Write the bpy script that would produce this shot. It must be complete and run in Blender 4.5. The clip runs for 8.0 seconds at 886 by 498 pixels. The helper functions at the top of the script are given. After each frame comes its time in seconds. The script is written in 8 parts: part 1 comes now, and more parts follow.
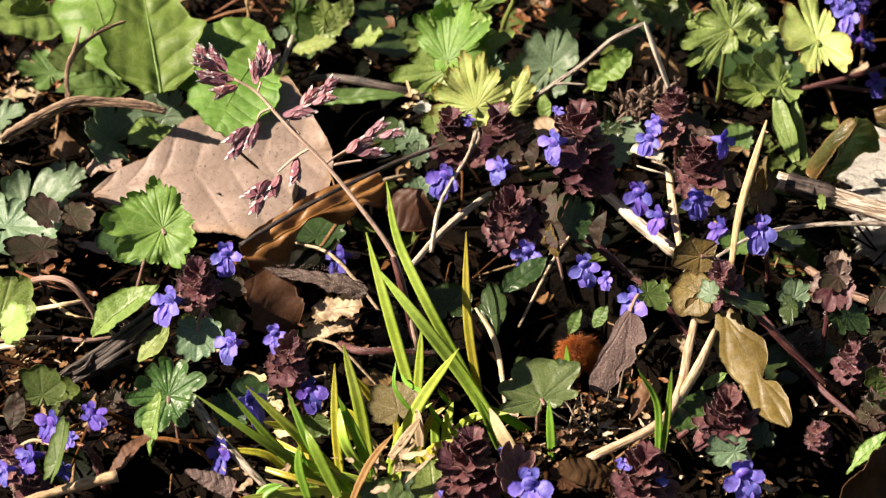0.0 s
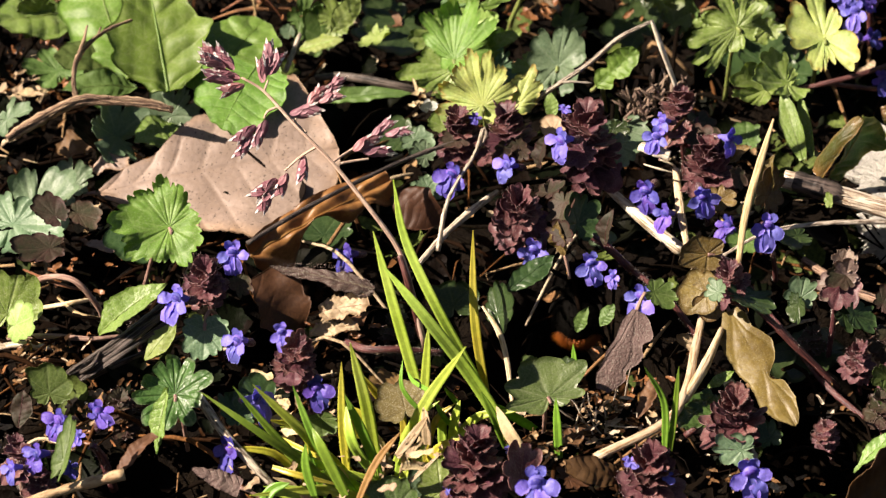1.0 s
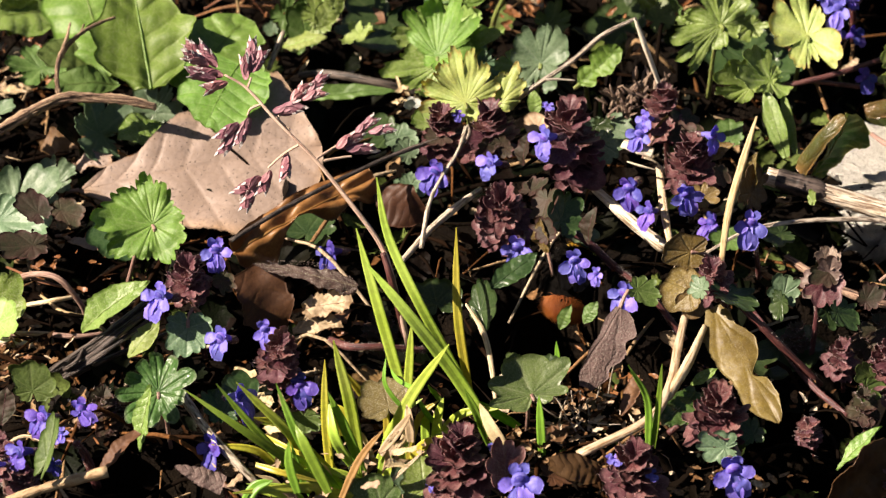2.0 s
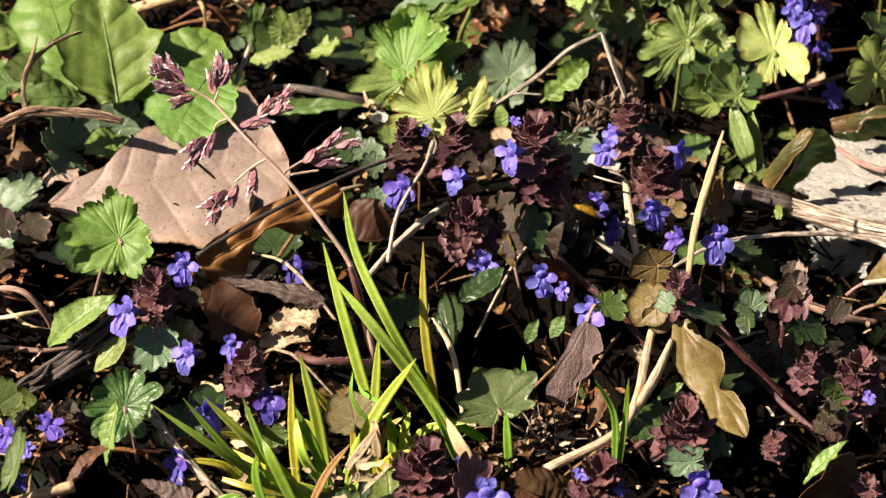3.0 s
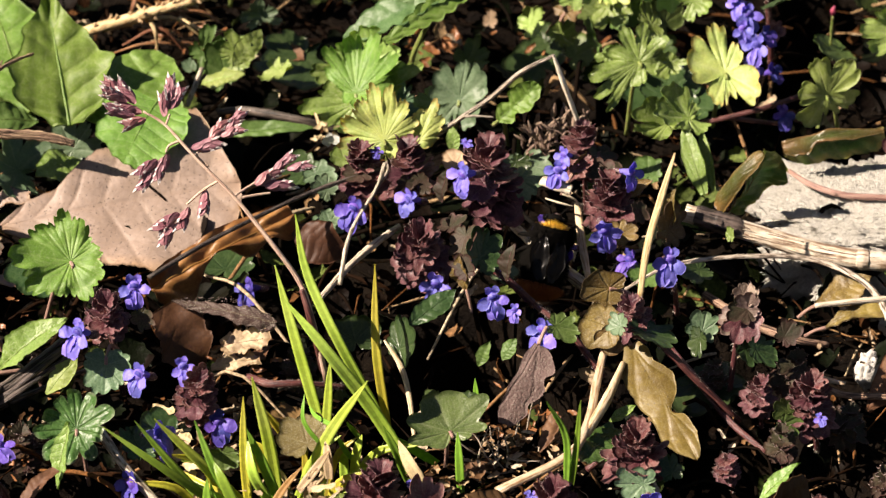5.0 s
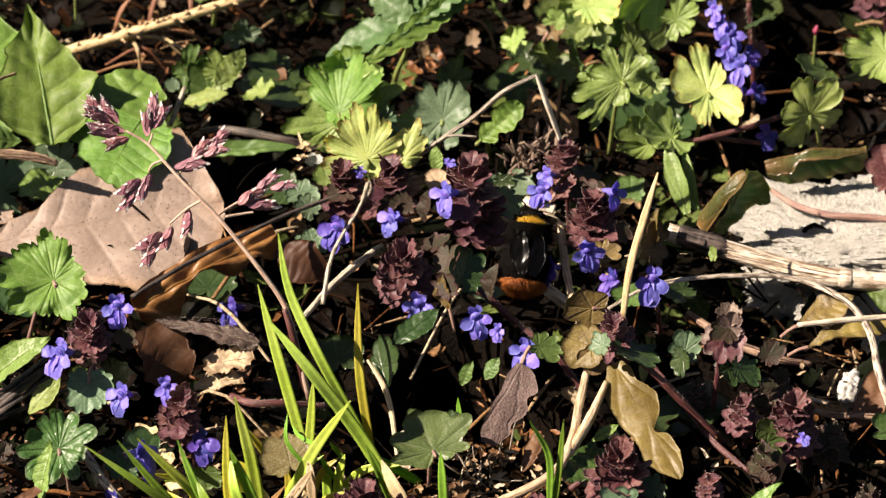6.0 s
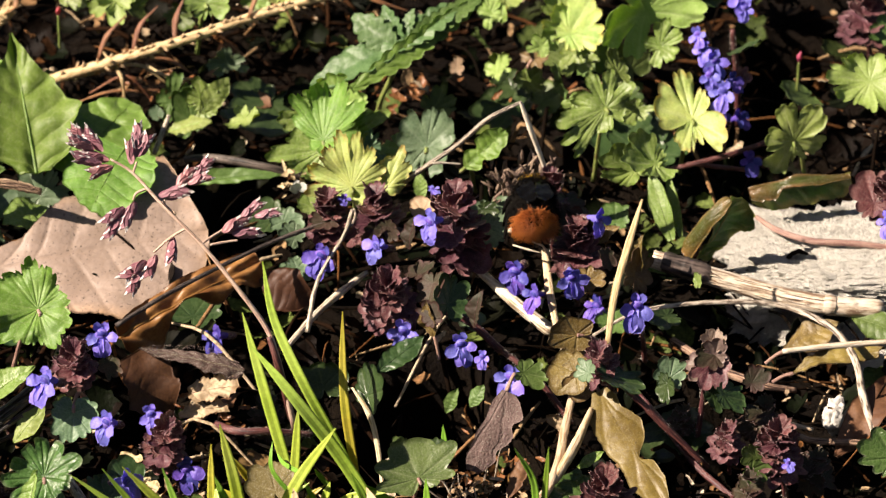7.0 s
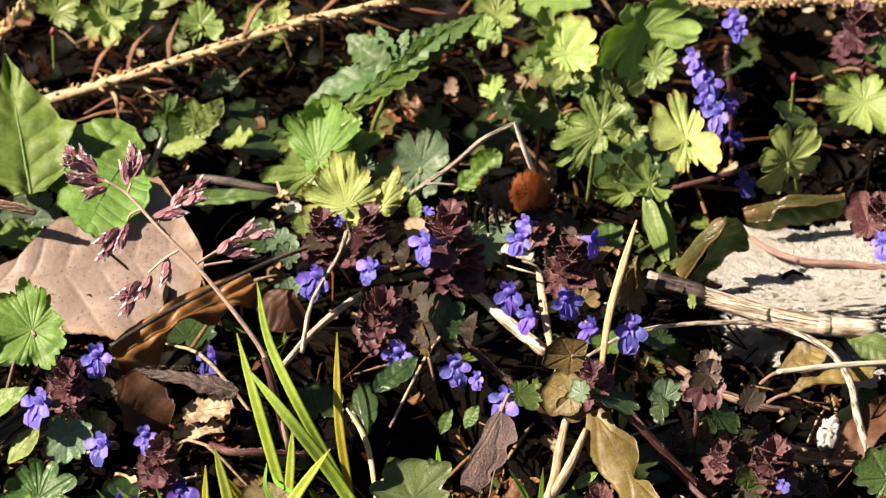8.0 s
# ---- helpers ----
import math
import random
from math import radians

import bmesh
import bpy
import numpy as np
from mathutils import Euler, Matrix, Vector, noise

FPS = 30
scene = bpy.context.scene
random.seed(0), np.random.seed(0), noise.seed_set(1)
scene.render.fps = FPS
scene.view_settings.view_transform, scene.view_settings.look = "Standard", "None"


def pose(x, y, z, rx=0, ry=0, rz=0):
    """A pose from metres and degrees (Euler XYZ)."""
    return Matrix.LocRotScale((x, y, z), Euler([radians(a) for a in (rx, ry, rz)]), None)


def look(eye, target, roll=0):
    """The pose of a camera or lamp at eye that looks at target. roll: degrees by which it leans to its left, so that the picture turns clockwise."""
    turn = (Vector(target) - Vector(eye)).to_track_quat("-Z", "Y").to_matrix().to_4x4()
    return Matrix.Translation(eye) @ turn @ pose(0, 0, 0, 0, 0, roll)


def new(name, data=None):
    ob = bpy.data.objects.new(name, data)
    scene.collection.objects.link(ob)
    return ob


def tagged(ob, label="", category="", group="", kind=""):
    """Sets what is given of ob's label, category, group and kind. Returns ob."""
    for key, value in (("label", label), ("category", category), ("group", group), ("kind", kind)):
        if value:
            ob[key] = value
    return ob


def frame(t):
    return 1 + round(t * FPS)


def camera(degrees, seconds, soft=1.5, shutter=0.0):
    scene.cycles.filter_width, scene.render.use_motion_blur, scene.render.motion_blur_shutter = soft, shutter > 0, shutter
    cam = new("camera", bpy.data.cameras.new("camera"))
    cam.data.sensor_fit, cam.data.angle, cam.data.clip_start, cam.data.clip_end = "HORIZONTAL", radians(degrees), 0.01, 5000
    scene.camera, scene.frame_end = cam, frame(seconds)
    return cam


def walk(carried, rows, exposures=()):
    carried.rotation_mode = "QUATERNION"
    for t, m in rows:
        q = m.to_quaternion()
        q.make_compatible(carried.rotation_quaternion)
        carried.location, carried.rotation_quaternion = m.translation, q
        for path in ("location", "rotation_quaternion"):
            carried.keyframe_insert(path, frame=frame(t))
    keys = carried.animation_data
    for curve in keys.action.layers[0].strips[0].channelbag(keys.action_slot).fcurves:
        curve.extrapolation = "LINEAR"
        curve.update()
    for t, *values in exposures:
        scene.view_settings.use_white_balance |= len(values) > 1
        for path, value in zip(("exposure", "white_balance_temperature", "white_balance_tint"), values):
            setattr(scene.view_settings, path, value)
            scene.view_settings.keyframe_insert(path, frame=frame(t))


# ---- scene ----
cam = camera(12.0, 8.0, soft=1.3)
cam.data.dof.use_dof, cam.data.dof.focus_distance, cam.data.dof.aperture_fstop = True, 1.125, 32.0
# turn and tilt of the hand-held camera about its own axes, degrees from the first pose
TURNS = [
    (0.0, 0.0, 0.0), (0.5, 0.138, -0.048), (1.0, 0.094, -0.021), (1.5, -0.046, -0.027), (1.7, -0.082, -0.058),
    (2.8, -0.442, 0.015), (3.0, -0.584, 0.138), (3.5, -0.899, 0.338), (4.0, -1.037, 0.426), (4.5, -1.114, 0.453),
    (4.7, -1.160, 0.432), (5.8, -1.436, 0.622), (6.0, -1.471, 0.707), (6.5, -1.590, 0.891), (7.0, -1.682, 1.079),
    (7.5, -1.759, 1.233), (8.0, -1.759, 1.360),
]
ROLL = {6.5: -0.1, 7.0: -0.18, 7.5: -0.18, 8.0: -0.2}
walk(cam, [(t, pose(0, -0.98, 0.687, 55) @ pose(0, 0, 0, 0, turn) @ pose(0, 0, 0, up) @ pose(0, 0, 0, 0, 0, ROLL.get(t, 0.0))) for t, turn, up in TURNS], exposures=[(0.0, 0.84, 7450.0, 18.0), (8.0, 0.84, 7450.0, 18.0)])

# ---- light ----
SUN_TO = Vector((-0.732, -0.173, 0.659)).normalized()
world = bpy.data.worlds.new("sky")
scene.world = world
world.use_nodes = True
sky = world.node_tree.nodes.new("ShaderNodeTexSky")
sky.sky_type, sky.sun_disc = "NISHITA", False
sky.sun_elevation = math.asin(SUN_TO.z)
sky.sun_rotation = math.atan2(SUN_TO.x, SUN_TO.y)
background = world.node_tree.nodes["Background"]
world.node_tree.links.new(sky.outputs[0], background.inputs[0])
background.inputs[1].default_value = 0.03
sun = new("sun", bpy.data.lights.new("sun", "SUN"))
sun.data.energy, sun.data.angle, sun.data.color = 5.7, radians(0.5), (1.0, 0.95, 0.86)
sun.matrix_world = look(SUN_TO * 5, (0, 0, 0))

# ---- materials ----


def shader(name):
    m = bpy.data.materials.new(name)
    m.use_nodes = True
    return m, m.node_tree, m.node_tree.nodes["Principled BSDF"]


def node(nt, kind, **inputs):
    n = nt.nodes.new("ShaderNode" + kind)
    for k, v in inputs.items():
        n.inputs[k].default_value = v
    return n


def rgb(c):
    return (c[0], c[1], c[2], 1.0)


def ramp(nt, source, stops):
    n = nt.nodes.new("ShaderNodeValToRGB")
    while len(n.color_ramp.elements) < len(stops):
        n.color_ramp.elements.new(0.5)
    for e, (p, c) in zip(n.color_ramp.elements, stops):
        e.position = p
        e.color = rgb(c) if isinstance(c, tuple) else (c, c, c, 1)
    nt.links.new(source, n.inputs[0])
    return n.outputs[0]


def mixed(nt, fac, a, b, blend="MIX"):
    n = nt.nodes.new("ShaderNodeMix")
    n.data_type, n.blend_type = "RGBA", blend
    for socket, v in ((n.inputs[0], fac), (n.inputs[6], a), (n.inputs[7], b)):
        if isinstance(v, (int, float)):
            socket.default_value = v
        elif isinstance(v, tuple):
            socket.default_value = rgb(v)
        else:
            nt.links.new(v, socket)
    return n.outputs[2]


def noise_of(nt, vector, scale, detail=3.0, rough=0.6):
    n = node(nt, "TexNoise", Scale=scale, Detail=detail, Roughness=rough)
    nt.links.new(vector, n.inputs["Vector"])
    return n.outputs[0]


def varied(nt, color, hue=0.02, value=0.25):
    info = nt.nodes.new("ShaderNodeObjectInfo")
    h = node(nt, "HueSaturation")
    a = node(nt, "MapRange")
    a.inputs[3].default_value, a.inputs[4].default_value = 0.5 - hue, 0.5 + hue
    b = node(nt, "MapRange")
    b.inputs[3].default_value, b.inputs[4].default_value = 1 - value, 1 + value
    nt.links.new(info.outputs["Random"], a.inputs[0])
    nt.links.new(info.outputs["Random"], b.inputs[0])
    nt.links.new(a.outputs[0], h.inputs["Hue"])
    nt.links.new(b.outputs[0], h.inputs["Value"])
    nt.links.new(color, h.inputs["Color"])
    return h.outputs[0]


def bumped(nt, bsdf, height, strength, distance):
    n = node(nt, "Bump", Strength=strength, Distance=distance)
    nt.links.new(height, n.inputs["Height"])
    nt.links.new(n.outputs[0], bsdf.inputs["Normal"])
    return n.outputs[0]


def leaf_material(name, a, b, vein, rough=0.45, through_light=0.3, glow=None, edge=None, scale=170, hue=0.02, value=0.2, bump=0.26, fuzz_glint=0.0, net_scale=4.0, specks=0.0, rim_from=0.78):
    """A thin blade: mottled colour, pale veins along u, worn rim along v, light shining through."""
    m, nt, bsdf = shader(name)
    tc = nt.nodes.new("ShaderNodeTexCoord")
    uv = nt.nodes.new("ShaderNodeSeparateXYZ")
    nt.links.new(tc.outputs["UV"], uv.inputs[0])
    big = noise_of(nt, tc.outputs["Object"], scale)
    fine = noise_of(nt, tc.outputs["Object"], scale * 12, 4.0)
    col = mixed(nt, ramp(nt, big, [(0.35, 0.0), (0.65, 1.0)]), a, b)
    if edge:
        rim = mixed(nt, 1.0, ramp(nt, uv.outputs[1], [(rim_from, 0.0), (1.0, 1.0)]), ramp(nt, big, [(0.35, 0.1), (0.6, 1.0)]), "MULTIPLY")
        col = mixed(nt, rim, col, edge)
    col = mixed(nt, ramp(nt, uv.outputs[0], [(0.0, 0.55), (0.13, 0.0)]), col, vein)
    net = nt.nodes.new("ShaderNodeTexVoronoi")
    net.feature = "DISTANCE_TO_EDGE"
    net.inputs["Scale"].default_value = scale * net_scale
    nt.links.new(tc.outputs["Object"], net.inputs["Vector"])
    mesh_lines = ramp(nt, net.outputs["Distance"], [(0.0, 0.0), (0.5, 1.0)])
    col = mixed(nt, ramp(nt, net.outputs["Distance"], [(0.0, 0.35), (0.10, 0.0)]), col, vein)
    col = mixed(nt, ramp(nt, fine, [(0.35, 0.35), (0.65, 0.0)]), col, (a[0] * 0.45, a[1] * 0.45, a[2] * 0.45))
    if specks:
        dirt = noise_of(nt, tc.outputs["Object"], 1500, 2.0, 0.4)
        stain = noise_of(nt, tc.outputs["Object"], 45, 4.0, 0.7)
        col = mixed(nt, ramp(nt, stain, [(0.5, 0.0), (0.68, 0.45)]), col, (a[0] * 0.6, a[1] * 0.55, a[2] * 0.5))
        col = mixed(nt, ramp(nt, dirt, [(0.665, 0.0), (0.70, specks)]), col, (0.05, 0.035, 0.025))
    # pale specks for leaf down, with its glints painted into the colour
    if fuzz_glint:
        down = noise_of(nt, tc.outputs["Object"], 4200, 2.0, 0.5)
        col = mixed(nt, ramp(nt, down, [(0.58, 0.0), (0.66, min(1.0, fuzz_glint * 1.6))]), col, (0.75, 0.75, 0.6))
    col = varied(nt, col, hue, value)
    nt.links.new(col, bsdf.inputs["Base Color"])
    bsdf.inputs["Roughness"].default_value = rough
    height = mixed(nt, 0.5, mixed(nt, 0.5, fine, mesh_lines), ramp(nt, uv.outputs[0], [(0.0, 0.0), (0.25, 1.0)]))
    nrm = bumped(nt, bsdf, height, bump, 0.0006)
    if through_light:
        t = node(nt, "BsdfTranslucent")
        nt.links.new(mixed(nt, 1.0, col, glow or (1.6, 1.5, 0.7), "MULTIPLY"), t.inputs[0])
        nt.links.new(nrm, t.inputs["Normal"])
        mix = node(nt, "MixShader", Fac=through_light)
        nt.links.new(bsdf.outputs[0], mix.inputs[1])
        nt.links.new(t.outputs[0], mix.inputs[2])
        nt.links.new(mix.outputs[0], nt.nodes["Material Output"].inputs[0])
    return m


def stalk_material(name, a, b, dark, rough=0.6, along=1.2, around=6.0, bump=0.7):
    """Grain that runs along the stalk: u goes round it, v along it in centimetres."""
    m, nt, bsdf = shader(name)
    tc = nt.nodes.new("ShaderNodeTexCoord")
    mp = node(nt, "Mapping")
    mp.inputs["Scale"].default_value = (around, along, 1)
    nt.links.new(tc.outputs["UV"], mp.inputs[0])
    grain = noise_of(nt, mp.outputs[0], 1.0, 5.0, 0.65)
    spots = noise_of(nt, tc.outputs["Object"], 260, 3.0)
    col = mixed(nt, ramp(nt, grain, [(0.44, 0.0), (0.56, 1.0)]), a, b)
    col = mixed(nt, ramp(nt, grain, [(0.40, 1.0), (0.47, 0.0)]), col, dark)
    col = mixed(nt, ramp(nt, spots, [(0.34, 0.4), (0.46, 0.0)]), col, dark)
    nt.links.new(varied(nt, col, 0.01, 0.15), bsdf.inputs["Base Color"])
    bsdf.inputs["Roughness"].default_value = rough
    bumped(nt, bsdf, grain, bump, 0.0006)
    return m


def grainy_material(name, a, b, dark, scale=300, rough=0.8, bump=0.6, distance=0.001, value=0.25):
    m, nt, bsdf = shader(name)
    tc = nt.nodes.new("ShaderNodeTexCoord")
    big = noise_of(nt, tc.outputs["Object"], scale * 0.25, 4.0)
    fine = noise_of(nt, tc.outputs["Object"], scale * 3, 5.0, 0.7)
    col = mixed(nt, ramp(nt, big, [(0.35, 0.0), (0.65, 1.0)]), a, b)
    col = mixed(nt, ramp(nt, fine, [(0.34, 0.8), (0.5, 0.0)]), col, dark)
    nt.links.new(varied(nt, col, 0.01, value), bsdf.inputs["Base Color"])
    bsdf.inputs["Roughness"].default_value = rough
    bumped(nt, bsdf, fine, bump, distance)
    return m


GREEN = leaf_material("leaf_fresh_green", (0.16, 0.27, 0.045), (0.25, 0.37, 0.08), (0.38, 0.48, 0.20), 0.42, 0.25, fuzz_glint=0.22, bump=0.5)
ROSETTE = leaf_material("leaf_rosette_green", (0.135, 0.25, 0.035), (0.20, 0.34, 0.055), (0.32, 0.43, 0.14), 0.5, 0.32, fuzz_glint=0.12, bump=0.6, net_scale=1.6, scale=150)
MID = leaf_material("leaf_mid_green", (0.085, 0.15, 0.032), (0.14, 0.22, 0.055), (0.24, 0.32, 0.12), 0.5, 0.3, bump=0.3)
# dark green; some leaves take it to carry their shade in the colour
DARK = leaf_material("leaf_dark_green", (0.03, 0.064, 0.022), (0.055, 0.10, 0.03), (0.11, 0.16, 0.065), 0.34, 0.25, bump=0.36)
BLUISH = leaf_material("leaf_bluish_green", (0.11, 0.19, 0.10), (0.18, 0.27, 0.15), (0.28, 0.37, 0.24), 0.45, 0.2, bump=0.4)
LIME = leaf_material("leaf_lime_green", (0.28, 0.42, 0.09), (0.40, 0.53, 0.17), (0.52, 0.62, 0.30), 0.5, 0.35)
YELLOW = leaf_material("leaf_yellowing", (0.50, 0.57, 0.17), (0.36, 0.50, 0.14), (0.60, 0.66, 0.32), 0.5, 0.3, edge=(0.62, 0.42, 0.14), rim_from=0.86, bump=0.35)
PURPLE = leaf_material("leaf_purple_brown", (0.07, 0.016, 0.025), (0.135, 0.036, 0.048), (0.24, 0.09, 0.10), 0.5, 0.2, glow=(2.2, 0.9, 0.8), edge=(0.34, 0.17, 0.17), fuzz_glint=0.09, bump=0.3, rim_from=0.6)
PLUM = leaf_material("leaf_plum_green", (0.040, 0.045, 0.018), (0.075, 0.034, 0.024), (0.11, 0.08, 0.05), 0.65, 0.35, glow=(2.0, 1.4, 0.7), edge=(0.12, 0.05, 0.045), fuzz_glint=0.03, bump=0.15)
RIMMED = leaf_material("leaf_dark_green_brown_rim", (0.04, 0.10, 0.010), (0.08, 0.16, 0.02), (0.13, 0.20, 0.05), 0.36, 0.4, glow=(1.8, 2.2, 0.5), edge=(0.34, 0.22, 0.08), rim_from=0.5)
CURLRIM = leaf_material("leaf_curled_olive_rim", (0.05, 0.045, 0.010), (0.06, 0.08, 0.016), (0.10, 0.08, 0.025), 0.24, 0.15, edge=(0.22, 0.10, 0.04), fuzz_glint=0.1, bump=0.45, scale=220, rim_from=0.4)
OLIVE = leaf_material("leaf_olive_brown", (0.12, 0.068, 0.018), (0.27, 0.18, 0.045), (0.22, 0.16, 0.06), 0.5, 0.2, edge=(0.09, 0.045, 0.02), fuzz_glint=0.13, specks=0.5, bump=0.5)
FUZZBROWN = leaf_material("leaf_fuzzy_dark_brown", (0.055, 0.03, 0.02), (0.10, 0.058, 0.04), (0.05, 0.025, 0.015), 0.7, 0.1, fuzz_glint=0.3, bump=0.6, scale=200)
SCRAP = leaf_material("leaf_dry_pale_tan", (0.42, 0.30, 0.18), (0.60, 0.46, 0.30), (0.12, 0.06, 0.03), 0.6, 0.2, glow=(1.2, 1.0, 0.7), edge=(0.3, 0.17, 0.08), scale=150, net_scale=0.9, bump=0.6)
MAUVE = leaf_material("leaf_mauve_brown", (0.12, 0.072, 0.065), (0.19, 0.118, 0.105), (0.17, 0.11, 0.095), 0.75, 0.1, fuzz_glint=0.16, bump=0.9, scale=230)
TAN = leaf_material("leaf_dry_pinkish_tan", (0.31, 0.222, 0.185), (0.39, 0.285, 0.24), (0.27, 0.18, 0.13), 0.55, 0.10, glow=(1.3, 0.8, 0.5), edge=(0.44, 0.26, 0.16), scale=60, value=0.05, net_scale=4.5, bump=0.5, specks=0.85)
RUST = leaf_material("leaf_dry_rust", (0.20, 0.08, 0.025), (0.44, 0.22, 0.075), (0.22, 0.09, 0.03), 0.4, 0.15, glow=(1.5, 1.0, 0.6), edge=(0.18, 0.07, 0.025), scale=110)
# dark brown that also carries the shade of dead leaves out of the sun
BROWN_DARK_SHADE = leaf_material("leaf_dry_dark_brown_shade", (0.065, 0.026, 0.009), (0.12, 0.05, 0.018), (0.05, 0.02, 0.008), 0.6, 0.15, glow=(1.4, 0.9, 0.5), scale=120)
BROWN = leaf_material("leaf_dry_brown", (0.14, 0.065, 0.027), (0.23, 0.12, 0.05), (0.11, 0.05, 0.022), 0.65, 0.15, glow=(1.4, 0.9, 0.5), scale=120)
GLOSSY = leaf_material("leaf_glossy_green", (0.055, 0.125, 0.03), (0.10, 0.19, 0.05), (0.17, 0.26, 0.10), 0.24, 0.3, bump=0.8, edge=(0.34, 0.36, 0.26), rim_from=0.9)
YELLOWISH = leaf_material("leaf_olive_yellow", (0.20, 0.16, 0.05), (0.30, 0.26, 0.09), (0.34, 0.30, 0.13), 0.55, 0.3, fuzz_glint=0.35)
GOLDEN = leaf_material("leaf_golden_olive", (0.16, 0.10, 0.022), (0.29, 0.20, 0.042), (0.27, 0.2, 0.06), 0.45, 0.3, glow=(1.5, 1.2, 0.5), edge=(0.36, 0.27, 0.12), fuzz_glint=0.09, specks=0.5, bump=0.3, scale=110)
PINKISH = leaf_material("leaf_pinkish_grey", (0.25, 0.16, 0.145), (0.30, 0.24, 0.17), (0.38, 0.3, 0.24), 0.5, 0.25, edge=(0.42, 0.30, 0.27), fuzz_glint=0.1)
COOL = leaf_material("leaf_cool_green", (0.075, 0.16, 0.05), (0.13, 0.24, 0.085), (0.22, 0.33, 0.15), 0.48, 0.25, bump=0.3)
DULL = leaf_material("leaf_dull_pale_green", (0.09, 0.15, 0.04), (0.15, 0.22, 0.065), (0.26, 0.31, 0.16), 0.38, 0.3, fuzz_glint=0.12, bump=0.35)
DRYBLADE = leaf_material("grass_blade_rusty", (0.40, 0.20, 0.065), (0.56, 0.34, 0.13), (0.3, 0.14, 0.05), 0.5, 0.3, glow=(1.3, 1.0, 0.6), scale=90, net_scale=0.3)
CREAM = leaf_material("leaf_dry_cream", (0.62, 0.47, 0.27), (0.72, 0.58, 0.38), (0.5, 0.35, 0.2), 0.6, 0.25, glow=(1.2, 1.0, 0.7), edge=(0.4, 0.25, 0.12))
BLADE = leaf_material("grass_blade_lime", (0.42, 0.58, 0.07), (0.54, 0.68, 0.12), (0.56, 0.68, 0.2), 0.34, 0.22, scale=60, value=0.12, net_scale=0.2)
BLADE_DARK = leaf_material("grass_blade_green", (0.19, 0.38, 0.045), (0.28, 0.47, 0.06), (0.34, 0.5, 0.12), 0.34, 0.22, scale=60, net_scale=0.2)
BLADE_TIP = leaf_material("grass_blade_golden", (0.56, 0.56, 0.07), (0.64, 0.52, 0.07), (0.6, 0.6, 0.16), 0.34, 0.22, scale=60, net_scale=0.2)
PETAL = leaf_material("petal_violet_blue", (0.21, 0.175, 0.68), (0.31, 0.27, 0.82), (0.14, 0.08, 0.48), 0.5, 0.35, glow=(1.2, 1.0, 1.4), scale=220, hue=0.015, value=0.15, net_scale=0.3)
# two darker violets put shade into flowers; the deeper also colours throats and buds
PETAL_SHADED = leaf_material("petal_shaded_violet", (0.16, 0.11, 0.56), (0.23, 0.17, 0.68), (0.1, 0.05, 0.38), 0.5, 0.35, glow=(1.2, 0.9, 1.4), scale=220)
PETAL_DEEP_SHADE = leaf_material("petal_deep_violet_shade", (0.10, 0.07, 0.42), (0.15, 0.11, 0.55), (0.08, 0.04, 0.3), 0.5, 0.35, glow=(1.2, 0.9, 1.4), scale=220)
PETAL_WHITE = leaf_material("petal_white", (0.8, 0.8, 0.75), (0.75, 0.78, 0.7), (0.7, 0.72, 0.6), 0.5, 0.2, glow=(1, 1, 1))
CALYX = leaf_material("calyx_purple", (0.09, 0.035, 0.06), (0.13, 0.06, 0.08), (0.18, 0.09, 0.09), 0.5, 0.2, fuzz_glint=0.4)
STRAW = stalk_material("dry_straw", (0.60, 0.45, 0.27), (0.74, 0.61, 0.42), (0.40, 0.25, 0.12), 0.45)
BLEACHED = stalk_material("bleached_straw", (0.72, 0.62, 0.46), (0.82, 0.74, 0.60), (0.5, 0.38, 0.24), 0.45)
TANSTRAW = stalk_material("tan_straw", (0.44, 0.30, 0.15), (0.56, 0.41, 0.23), (0.30, 0.18, 0.08), 0.5)
PALE = stalk_material("bleached_wood", (0.56, 0.44, 0.30), (0.82, 0.74, 0.60), (0.22, 0.145, 0.09), 0.55, 0.8, 5)
GREY = stalk_material("grey_dead_stem", (0.24, 0.18, 0.13), (0.60, 0.52, 0.42), (0.07, 0.05, 0.035), 0.6, 2, 4)
DARKGREY = stalk_material("grey_weathered_stem", (0.12, 0.09, 0.07), (0.46, 0.40, 0.33), (0.03, 0.022, 0.018), 0.6, 1.2, 5, 0.8)
BARK = stalk_material("bark_reddish_brown", (0.15, 0.075, 0.045), (0.46, 0.31, 0.20), (0.035, 0.018, 0.012), 0.75, 1.0, 7, 1.0)
CHAR = stalk_material("dark_weathered_stem", (0.018, 0.013, 0.010), (0.15, 0.115, 0.095), (0.007, 0.005, 0.004), 0.5, 0.7, 6, 0.9)
REDSTEM = stalk_material("red_stalk", (0.075, 0.022, 0.024), (0.14, 0.045, 0.04), (0.03, 0.01, 0.012), 0.45)
PINKSTEM = stalk_material("pinkish_runner", (0.34, 0.20, 0.15), (0.42, 0.27, 0.21), (0.2, 0.10, 0.08), 0.5)
GREENSTEM = stalk_material("green_stalk", (0.16, 0.24, 0.05), (0.24, 0.30, 0.08), (0.16, 0.10, 0.05), 0.45)
CULM = stalk_material("grass_culm", (0.60, 0.42, 0.31), (0.74, 0.57, 0.43), (0.40, 0.22, 0.16), 0.4)
SPRUCE = stalk_material("spruce_twig_bark", (0.48, 0.32, 0.17), (0.60, 0.44, 0.25), (0.36, 0.22, 0.11), 0.6, 3, 5, 0.8)
